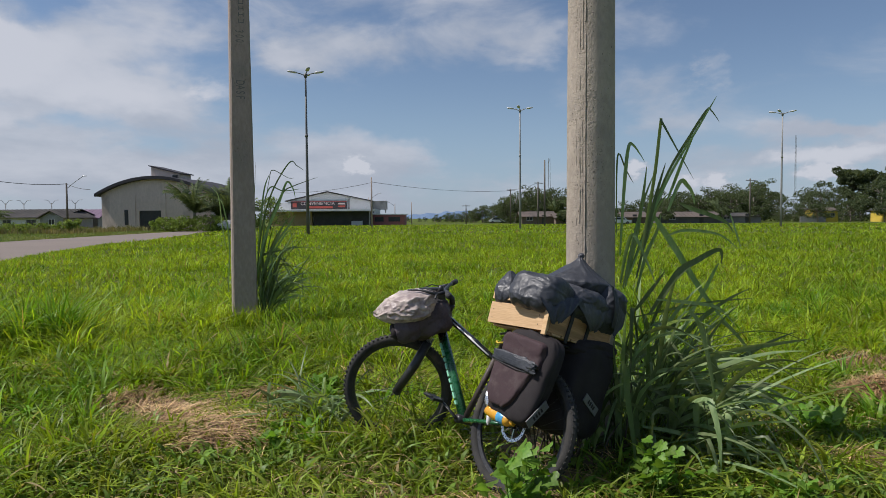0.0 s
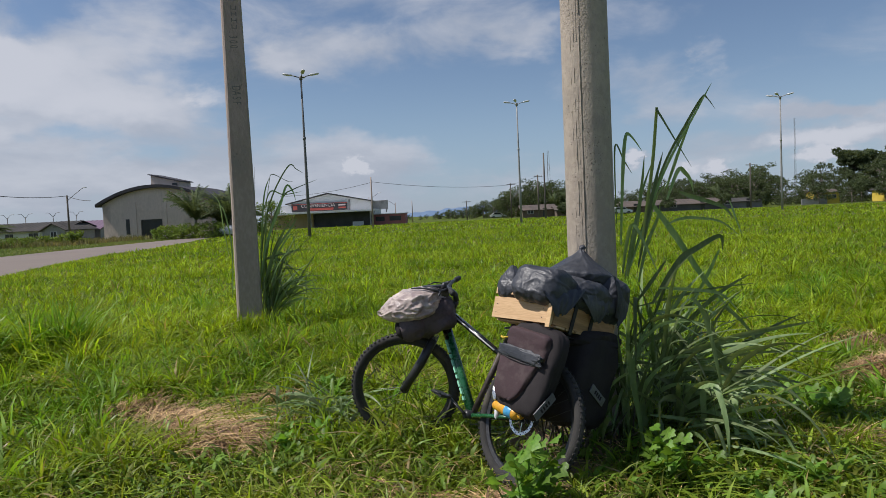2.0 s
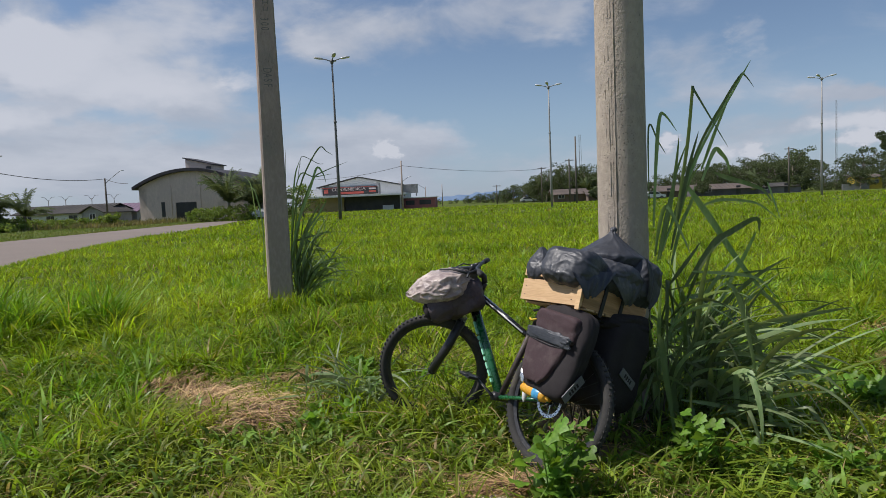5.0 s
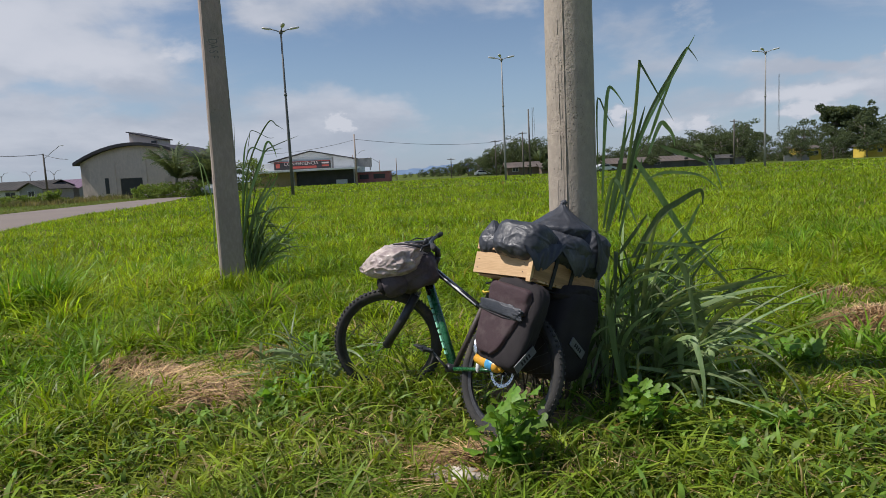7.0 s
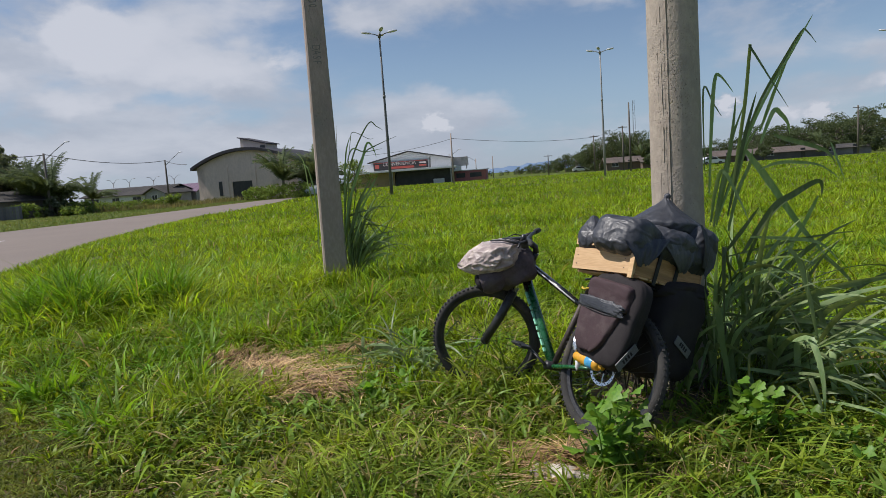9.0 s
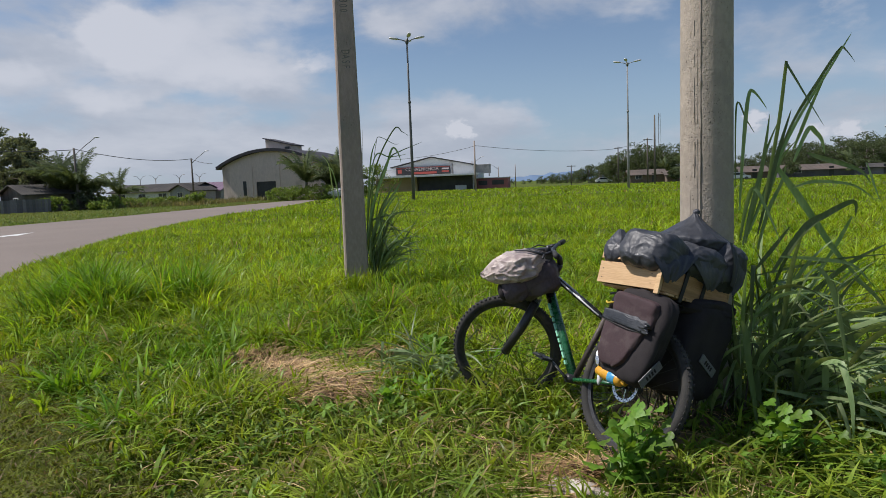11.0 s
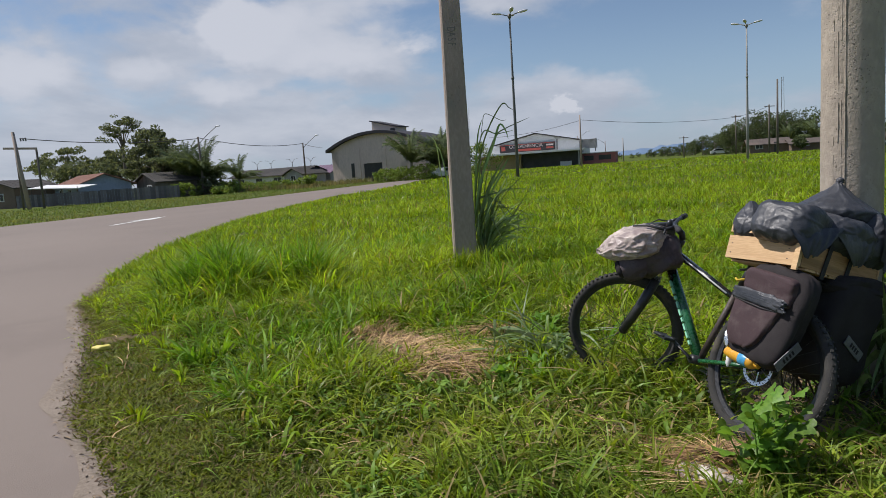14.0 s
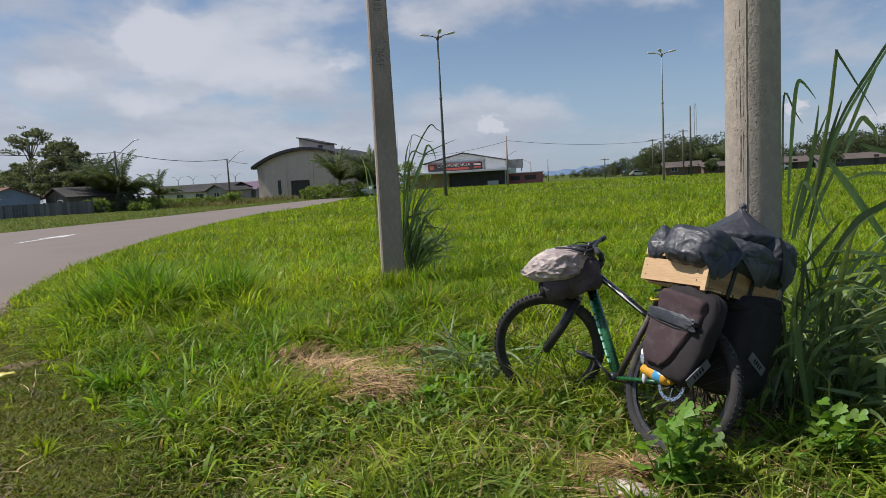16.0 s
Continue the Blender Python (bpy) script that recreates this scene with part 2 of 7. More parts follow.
M = {}
M["ground"] = material("meadow_soil", (0.060, 0.082, 0.014), (0.11, 0.145, 0.021), 0.98, 0.35, 9.0, 0.6, 30, spec=0.1, stain=(0.115, 0.115, 0.032), stain_scale=1.9)
M["asphalt"] = material("worn_asphalt", (0.180, 0.145, 0.122), (0.220, 0.178, 0.149), 0.9, 0.12, 60.0, 0.25, 120, stain=(0.186, 0.149, 0.125), stain_scale=0.35)
M["sand"] = material("sandy_gutter", (0.26, 0.21, 0.165), (0.20, 0.16, 0.12), 0.95, 2.5, 45.0, 0.6, 90, stain=(0.145, 0.115, 0.08), stain_scale=4.0)
M["road_paint"] = material("worn_road_paint", (0.75, 0.75, 0.73), (0.6, 0.6, 0.58), 0.8, 1.0, 30.0, 0.1, stain=(0.4, 0.39, 0.37), stain_scale=1.2)
M["grass"] = material("grass_blades", (0.148, 0.250, 0.011), (0.360, 0.452, 0.023), 0.5, 0.3, 4.5, 0.0, through_light=0.5, island=0.42, spec=0.28, dry=((0.36, 0.28, 0.10), 0.02))
M["grass_near"] = material("trodden_grass_blades", (0.132, 0.205, 0.018), (0.300, 0.362, 0.034), 0.5, 0.8, 7.0, 0.0, through_light=0.42, island=0.5, spec=0.32, dry=((0.42, 0.32, 0.15), 0.07))
M["grass_low"] = material("low_ground_cover", (0.122, 0.150, 0.017), (0.20, 0.218, 0.027), 0.6, 0.6, 3.0, 0.0, through_light=0.35, island=0.45, spec=0.25, dry=((0.22, 0.16, 0.08), 0.1))
M["tussock"] = material("tussock_blades", (0.125, 0.255, 0.014), (0.215, 0.36, 0.024), 0.5, 0.6, 3.0, 0.0, through_light=0.4, island=0.3, spec=0.3)
M["straw"] = material("dry_cut_straw", (0.60, 0.40, 0.21), (0.28, 0.16, 0.07), 0.7, 2.0, 12.0, 0.0, through_light=0.1, island=0.6)
M["dead_stalk"] = material("dead_grass_stalk", (0.05, 0.04, 0.028), (0.10, 0.08, 0.055), 0.85, 5.0, 40.0, 0.2, objects=0.4)
# end boards: weathered pine, its colour also darkened for shade below the bags
M["pine_worn_shaded"] = material("weathered_shaded_pine_board", (0.46, 0.27, 0.13), (0.36, 0.20, 0.09), 0.8, 3, 30, 0.2, 60, objects=0.15, stretch=(8, 0.5, 8), stain=(0.26, 0.15, 0.07), stain_scale=2.0)
M["crumbs"] = material("brown_leaf_crumbs", (0.12, 0.08, 0.05), (0.24, 0.165, 0.10), 0.9, 3.0, 20.0, 0.0, island=0.5)
M["reed"] = material("tall_grass_leaf", (0.15, 0.225, 0.088), (0.25, 0.32, 0.15), 0.44, 3.0, 30.0, 0.15, 60, through_light=0.4, spec=0.36, objects=0.45, stretch=(1, 1, 0.2))
M["weed"] = material("broad_weed_leaf", (0.125, 0.248, 0.026), (0.192, 0.336, 0.041), 0.5, 6.0, 50.0, 0.25, 40, through_light=0.45, objects=0.3)
M["weed_carpet"] = material("small_weed_leaves", (0.11, 0.195, 0.022), (0.165, 0.255, 0.034), 0.55, 1.0, 6.0, 0.0, through_light=0.35, island=0.4, spec=0.3)
# tree foliage is lightened and greyed in place of distance haze
M["tree_leaf"] = material("tree_foliage", (0.122, 0.145, 0.094), (0.178, 0.197, 0.125), 0.8, 0.3, 1.5, 0.0, through_light=0.4, island=0.28, spec=0.1)
M["forest_leaf"] = material("forest_foliage", (0.078, 0.105, 0.055), (0.115, 0.142, 0.075), 0.85, 0.3, 1.5, 0.0, through_light=0.42, island=0.16, spec=0.1)
M["bush_leaf"] = material("bush_foliage", (0.15, 0.215, 0.05), (0.23, 0.295, 0.08), 0.75, 0.3, 1.5, 0.0, through_light=0.4, island=0.35, spec=0.15)
M["palm_leaf"] = material("palm_frond", (0.092, 0.122, 0.058), (0.14, 0.175, 0.08), 0.8, 0.6, 5.0, 0.0, through_light=0.3, island=0.25, spec=0.15)
M["bark"] = material("grey_bark", (0.14, 0.115, 0.09), (0.22, 0.19, 0.15), 0.9, 2.0, 20.0, 0.6, 14)
M["verge"] = material("verge_grass", (0.16, 0.235, 0.045), (0.25, 0.255, 0.082), 0.7, 0.12, 0.8, 0.0, through_light=0.3, island=0.22)
M["verge_tall"] = material("tall_verge_grass", (0.17, 0.18, 0.06), (0.27, 0.22, 0.11), 0.8, 0.15, 0.9, 0.0, through_light=0.3, island=0.3)
M["concrete"] = material("cast_concrete", (0.36, 0.305, 0.245), (0.45, 0.385, 0.31), 0.9, 1.2, 26.0, 0.6, 55, pits=75.0, stain=(0.32, 0.28, 0.23), stain_scale=2.2, stretch=(1, 1, 0.8))
M["concrete_dark"] = material("weathered_concrete", (0.32, 0.253, 0.212), (0.405, 0.325, 0.275), 0.9, 1.5, 30.0, 0.5, 50, pits=38.0, stain=(0.25, 0.23, 0.20), stain_scale=2.5, stretch=(1, 1, 0.4))
M["letter"] = material("sunken_letter_shade", (0.15, 0.14, 0.13), (0.2, 0.19, 0.17), 0.95, 5, 30, 0.2)
# darker brown for the pole's joint line and blow holes
M["joint_dark"] = material("dark_joint_and_holes", (0.15, 0.125, 0.10), (0.22, 0.19, 0.155), 0.95, 8, 40, 0.2)
# one steel in two tones: darkened as against the sky, paler as lit
M["galv"] = material("galvanised_steel", (0.11, 0.108, 0.105), (0.15, 0.147, 0.14), 0.6, 2.0, 20.0, 0.05, metal=0.2)
M["galv_lit"] = material("lit_galvanised_steel", (0.26, 0.255, 0.245), (0.34, 0.33, 0.315), 0.65, 2.0, 20.0, 0.05, metal=0.1)
M["lamp_head"] = material("lamp_housing", (0.55, 0.55, 0.55), (0.64, 0.64, 0.64), 0.45, 3.0, 20.0, 0.05, metal=0.1)
M["cable"] = material("black_cable", (0.03, 0.03, 0.03), (0.05, 0.05, 0.05), 0.7, 3.0, 20.0, 0.0)
M["old_wood"] = material("weathered_pole_wood", (0.10, 0.085, 0.07), (0.17, 0.145, 0.12), 0.9, 2.0, 18.0, 0.4, stretch=(1, 1, 0.1))
M["plaster"] = material("dull_beige_plaster", (0.66, 0.53, 0.455), (0.74, 0.60, 0.52), 0.92, 0.25, 4.0, 0.2, 20, stain=(0.46, 0.37, 0.32), stain_scale=0.35, stretch=(1, 1, 0.5))
M["roof_dark"] = material("dark_roof_edge", (0.026, 0.025, 0.031), (0.048, 0.044, 0.052), 0.8, 0.5, 6.0, 0.2)
M["dark_opening"] = material("dark_shutter_and_interior", (0.045, 0.045, 0.045), (0.07, 0.068, 0.065), 0.7, 0.8, 8.0, 0.1)
M["tile_grey"] = material("grey_sheet_roof", (0.055, 0.052, 0.05), (0.085, 0.08, 0.075), 0.9, 0.3, 5.0, 0.3, spec=0.2, stain=(0.10, 0.088, 0.078), stain_scale=0.5)
M["tile_red"] = material("clay_tile_roof", (0.26, 0.125, 0.09), (0.33, 0.17, 0.12), 0.85, 0.5, 6.0, 0.4, stain=(0.22, 0.12, 0.09), stain_scale=0.6)
M["tile_brown"] = material("brown_tile_roof", (0.085, 0.068, 0.058), (0.125, 0.098, 0.08), 0.85, 0.4, 6.0, 0.4, stain=(0.14, 0.10, 0.08), stain_scale=0.5)
M["purple_roof"] = material("purple_sheet_roof", (0.14, 0.085, 0.135), (0.18, 0.11, 0.17), 0.7, 0.5, 4.0, 0.2)
M["white_wall"] = material("white_render", (0.66, 0.66, 0.65), (0.75, 0.75, 0.74), 0.85, 0.3, 5.0, 0.1, stain=(0.56, 0.55, 0.53), stain_scale=0.4)
M["grey_wall"] = material("grey_render", (0.30, 0.29, 0.28), (0.38, 0.37, 0.35), 0.9, 0.4, 5.0, 0.15, stain=(0.22, 0.21, 0.20), stain_scale=0.6)
M["ochre_wall"] = material("ochre_render", (0.42, 0.31, 0.15), (0.48, 0.36, 0.19), 0.9, 0.4, 5.0, 0.1)
M["yellow_wall"] = material("yellow_render", (0.58, 0.42, 0.05), (0.64, 0.47, 0.08), 0.85, 0.4, 5.0, 0.1)
M["blue_wall"] = material("pale_blue_render", (0.27, 0.33, 0.43), (0.33, 0.39, 0.50), 0.9, 0.4, 5.0, 0.1, stain=(0.22, 0.25, 0.31), stain_scale=0.7)
M["red_wall"] = material("red_painted_wall", (0.33, 0.12, 0.115), (0.40, 0.15, 0.145), 0.8, 0.4, 5.0, 0.1)
M["brick_wall"] = material("raw_brick_wall", (0.15, 0.11, 0.085), (0.20, 0.145, 0.11), 0.9, 0.6, 8.0, 0.2)
M["sign_dark"] = material("dark_sign_panel", (0.03, 0.028, 0.03), (0.05, 0.045, 0.045), 0.5, 0.8, 5.0, 0.0)
M["sign_light"] = material("pale_sign_lettering", (0.62, 0.52, 0.48), (0.70, 0.60, 0.56), 0.6, 0.8, 5.0, 0.0)
M["sign_red"] = material("red_sign_bar", (0.45, 0.08, 0.06), (0.52, 0.11, 0.08), 0.6, 0.8, 5.0, 0.0)
M["board_fence"] = material("grey_board_fence", (0.135, 0.128, 0.14), (0.19, 0.18, 0.19), 0.9, 0.8, 8.0, 0.2, objects=0.3)
M["car_paint"] = material("white_car_paint", (0.75, 0.75, 0.75), (0.8, 0.8, 0.8), 0.25, 1, 5, 0.0, coat=0.5)
M["glass_dark"] = material("dark_window_glass", (0.02, 0.025, 0.03), (0.03, 0.035, 0.04), 0.08, 1, 5, 0.0)
M["hill"] = material("far_blue_hill", (0.12, 0.19, 0.30), (0.14, 0.21, 0.32), 0.95, 0.01, 0.05, 0.0)
# the bicycle and its load
M["rubber"] = material("dusty_tyre_rubber", (0.028, 0.027, 0.026), (0.050, 0.047, 0.043), 0.9, 8, 90, 0.3, 200, stain=(0.10, 0.085, 0.065), stain_scale=6)
M["black_alloy"] = material("black_alloy", (0.02, 0.02, 0.021), (0.035, 0.035, 0.036), 0.4, 10, 80, 0.05)
M["black_paint"] = material("black_frame_paint", (0.012, 0.013, 0.014), (0.022, 0.023, 0.024), 0.22, 10, 60, 0.0, coat=0.6)
M["green_paint"] = material("green_frame_paint", (0.012, 0.085, 0.030), (0.020, 0.13, 0.045), 0.3, 10, 60, 0.0, coat=0.4)
M["dusty_black"] = material("dusty_black_paint", (0.045, 0.034, 0.029), (0.080, 0.060, 0.049), 0.6, 12, 70, 0.1, stain=(0.15, 0.11, 0.08), stain_scale=9)
M["mint"] = material("mint_lettering", (0.22, 0.55, 0.36), (0.27, 0.6, 0.4), 0.4, 10, 60, 0.0)
M["steel"] = material("bright_steel", (0.62, 0.62, 0.62), (0.72, 0.72, 0.72), 0.3, 20, 90, 0.0, metal=0.9)
M["grip"] = material("black_rubber_grip", (0.018, 0.018, 0.018), (0.03, 0.03, 0.03), 0.75, 20, 160, 0.4)
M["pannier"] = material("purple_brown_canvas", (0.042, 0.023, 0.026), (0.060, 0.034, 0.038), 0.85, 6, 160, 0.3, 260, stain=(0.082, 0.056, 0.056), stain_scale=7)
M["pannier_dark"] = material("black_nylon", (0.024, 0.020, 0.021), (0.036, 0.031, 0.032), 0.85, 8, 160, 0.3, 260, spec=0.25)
M["reflect"] = material("grey_reflective_tape", (0.12, 0.12, 0.125), (0.17, 0.17, 0.175), 0.4, 20, 120, 0.1)
M["bin_bag"] = material("black_plastic_film", (0.036, 0.039, 0.047), (0.052, 0.055, 0.064), 0.47, 4, 40, 0.5, 28, stain=(0.068, 0.071, 0.081), stain_scale=6, spec=0.45)
M["pale_bag"] = material("pale_plastic_bag", (0.56, 0.47, 0.41), (0.30, 0.235, 0.22), 0.4, 7, 30, 0.25, 40, stain=(0.70, 0.63, 0.55), stain_scale=4)
M["purple_bag"] = material("dull_purple_cloth", (0.062, 0.047, 0.054), (0.10, 0.078, 0.086), 0.75, 8, 60, 0.5, 30)
M["pine"] = material("raw_pine_board", (0.62, 0.41, 0.22), (0.52, 0.33, 0.17), 0.75, 3, 30, 0.2, 60, objects=0.12, stretch=(0.5, 8, 8), stain=(0.45, 0.27, 0.13), stain_scale=1.5)
M["strap"] = material("black_strap", (0.02, 0.02, 0.02), (0.03, 0.03, 0.03), 0.8, 20, 200, 0.2)
M["snack_yellow"] = material("yellow_snack_foil", (0.70, 0.36, 0.03), (0.62, 0.30, 0.03), 0.3, 10, 40, 0.4, 25)
M["snack_blue"] = material("blue_printed_patch", (0.06, 0.30, 0.55), (0.10, 0.38, 0.6), 0.35, 14, 60, 0.0)
M["dry_soil_and_shade"] = material("straw_strewn_soil_and_shade", (0.115, 0.078, 0.042), (0.19, 0.125, 0.065), 0.95, 4, 40, 0.7, 60, stain=(0.10, 0.08, 0.035), stain_scale=6)
M["white_cloth"] = material("white_plastic", (0.72, 0.72, 0.72), (0.62, 0.62, 0.62), 0.5, 10, 60, 0.2)
M["yellow_cord"] = material("yellow_cord", (0.70, 0.50, 0.04), (0.6, 0.42, 0.03), 0.6, 10, 60, 0.1)
M["litter"] = material("yellow_litter", (0.72, 0.62, 0.12), (0.62, 0.52, 0.10), 0.6, 10, 60, 0.2)

# ---- mesh tools ----


def link(name, verts, faces, mat, parent=None, label="", smooth=False):
    me = bpy.data.meshes.new(name)
    me.from_pydata([tuple(v) for v in verts], [], faces)
    me.update()
    me.materials.append(mat)
    if smooth:
        me.polygons.foreach_set("use_smooth", [True] * len(me.polygons))
    ob = new(name, me)
    ob.parent = parent
    if label:
        ob["label"] = label
    return ob


def part(name, bm, mat, parent, label="", smooth=False):
    me = bpy.data.meshes.new(name)
    bm.to_mesh(me)
    bm.free()
    me.materials.append(mat)
    if smooth:
        me.polygons.foreach_set("use_smooth", [True] * len(me.polygons))
    ob = new(name, me)
    ob.parent = parent
    if label:
        ob["label"] = label
    return ob


def thing(name, label, category, m=None, group="", kind=""):
    ob = new(name)
    ob.empty_display_size = 0.2
    if m is not None:
        ob.matrix_basis = m
    return tagged(ob, label, category, group, kind)


def add_box(bm, size, at=(0, 0, 0), rot=(0, 0, 0), bevel=0.0):
    m = pose(*at, *rot) @ Matrix.Diagonal((*size, 1))
    made = bmesh.ops.create_cube(bm, size=1.0, matrix=m)["verts"]
    if bevel:
        edges = {e for v in made for e in v.link_edges}
        bmesh.ops.bevel(bm, geom=list(edges), offset=bevel, segments=2, affect="EDGES", profile=0.6)
    return bm


def boxm(size, at=(0, 0, 0), rot=(0, 0, 0), bevel=0.0):
    return add_box(bmesh.new(), size, at, rot, bevel)


def sweep(points, radii, sides=8, caps=True, flat=1.0):
    """A tube along points, with a radius at each. Returns verts and faces."""
    pts = [Vector(p) for p in points]
    if isinstance(radii, (int, float)):
        radii = [radii] * len(pts)
    verts, faces, side = [], [], None
    for i, p in enumerate(pts):
        d = (pts[min(i + 1, len(pts) - 1)] - pts[max(i - 1, 0)]).normalized()
        if side is None:
            side = d.cross(Vector((0, 0, 1)) if abs(d.z) < 0.9 else Vector((1, 0, 0))).normalized()
        side = (side - d * side.dot(d)).normalized()
        other = d.cross(side)
        for k in range(sides):
            a = 2 * math.pi * k / sides
            verts.append(p + radii[i] * (math.cos(a) * side + flat * math.sin(a) * other))
    for i in range(len(pts) - 1):
        for k in range(sides):
            a, b = i * sides + k, i * sides + (k + 1) % sides
            faces.append((a, b, b + sides, a + sides))
    if caps:
        faces.append(tuple(range(sides))[::-1])
        faces.append(tuple(range((len(pts) - 1) * sides, len(pts) * sides)))
    return verts, faces


def tube(name, points, radii, mat, parent, sides=8, label="", flat=1.0):
    v, f = sweep(points, radii, sides, True, flat)
    return link(name, v, f, mat, parent, label, smooth=sides > 5)


def lathe(profile, steps, axis="y"):
    """Turns (radius, along) pairs round an axis; the profile is closed."""
    verts, faces, n = [], [], len(profile)
    for i in range(steps):
        a = 2 * math.pi * i / steps
        for r, h in profile:
            verts.append((r * math.cos(a), h, r * math.sin(a)) if axis == "y" else (r * math.cos(a), r * math.sin(a), h))
    for i in range(steps):
        for k in range(n):
            a, b = i * n + k, i * n + (k + 1) % n
            c, d = ((i + 1) % steps) * n + (k + 1) % n, ((i + 1) % steps) * n + k
            faces.append((a, b, c, d))
    return verts, faces


def lump(size, seed, square=2.6, rough=0.06, folds=0.03, levels=40, shape=None):
    """A soft bundle: a rounded box with creases and folds. Returns verts and faces."""
    verts, faces, rows, cols = [], [], levels // 2, levels
    off = Vector((seed * 7.3, seed * 3.1, seed * 1.7))
    for i in range(rows + 1):
        th = math.pi * i / rows
        for j in range(cols):
            ph = 2 * math.pi * j / cols
            d = Vector((math.sin(th) * math.cos(ph), math.sin(th) * math.sin(ph), math.cos(th)))
            r = (abs(d.x) ** square + abs(d.y) ** square + abs(d.z) ** square) ** (-1 / square)
            p = d * r
            p *= 1 + rough * 2.2 * noise.noise(p * 1.6 + off)
            q = p + 0.35 * noise.noise_vector(p * 1.3 + off)
            r1 = max(0.0, 1 - 5.0 * abs(noise.noise(Vector((q.x * 1.2, q.y * 2.0, q.z * 1.7)) + off * 2))) ** 1.5
            r2 = max(0.0, 1 - 5.0 * abs(noise.noise(Vector((q.x * 2.6, q.y * 1.4, q.z * 2.0)) + off))) ** 1.5
            r3 = max(0.0, 1 - 4.0 * abs(noise.noise(q * 4.5 + off))) ** 2
            p *= 1 + folds * (0.8 * r1 + 0.7 * r2 + 0.3 * r3) - 0.5 * folds
            v = Vector((p.x * size[0] / 2, p.y * size[1] / 2, p.z * size[2] / 2))
            verts.append(shape(v) if shape else v)
    for i in range(rows):
        for j in range(cols):
            a, b = i * cols + j, i * cols + (j + 1) % cols
            faces.append((a, a + cols, b + cols, b))
    return verts, faces


def film(size, seed, square=3.0, swell=0.05, creases=0.03, levels=120, shape=None, slack=1.0):
    """Thin plastic drawn over a load: broad smooth swells, a few sharp creases that run together, fine crinkles."""
    verts, faces, rows, cols = [], [], levels // 2, levels
    off = Vector((seed * 5.3, seed * 2.9, seed * 4.1))
    for i in range(rows + 1):
        th = math.pi * i / rows
        for j in range(cols):
            ph = 2 * math.pi * j / cols
            d = Vector((math.sin(th) * math.cos(ph), math.sin(th) * math.sin(ph), math.cos(th)))
            p = d * (abs(d.x) ** square + abs(d.y) ** square + abs(d.z) ** square) ** (-1 / square)
            k = 1 + swell * 2.0 * noise.noise(p * 1.1 + off)
            q = p + 0.5 * noise.noise_vector(p * 0.9 + off)
            c1 = max(0.0, 1 - 7.0 * abs(noise.noise(Vector((q.x * 0.9, q.y * 1.6, q.z * 0.8)) + off * 2))) ** 1.2
            c2 = max(0.0, 1 - 6.0 * abs(noise.noise(Vector((q.x * 1.9, q.y * 0.9, q.z * 1.4)) + off))) ** 1.2
            c3 = max(0.0, 1 - 5.0 * abs(noise.noise(q * 3.6 + off))) * max(0.0, noise.noise(p * 1.7 - off) + 0.15)
            k += creases * (0.9 * c1 + 0.8 * c2 + 0.9 * slack * c3)
            v = Vector((p.x * k * size[0] / 2, p.y * k * size[1] / 2, p.z * k * size[2] / 2))
            verts.append(shape(v) if shape else v)
    for i in range(rows):
        for j in range(cols):
            a, b = i * cols + j, i * cols + (j + 1) % cols
            faces.append((a, a + cols, b + cols, b))
    return verts, faces


def moved(vf, m):
    return [m @ Vector(v) for v in vf[0]], vf[1]


def joined(pieces):
    verts, faces = [], []
    for v, f in pieces:
        o = len(verts)
        verts.extend(v)
        faces.extend([tuple(i + o for i in g) for g in f])
    return verts, faces


def prism(outline, y0, y1):
    """An outline in x and z, extruded along y."""
    n = len(outline)
    verts = [(x, y0, z) for x, z in outline] + [(x, y1, z) for x, z in outline]
    faces = [tuple(range(n)), tuple(range(2 * n - 1, n - 1, -1))]
    faces += [(i, i + n, (i + 1) % n + n, (i + 1) % n) for i in range(n)]
    return verts, faces


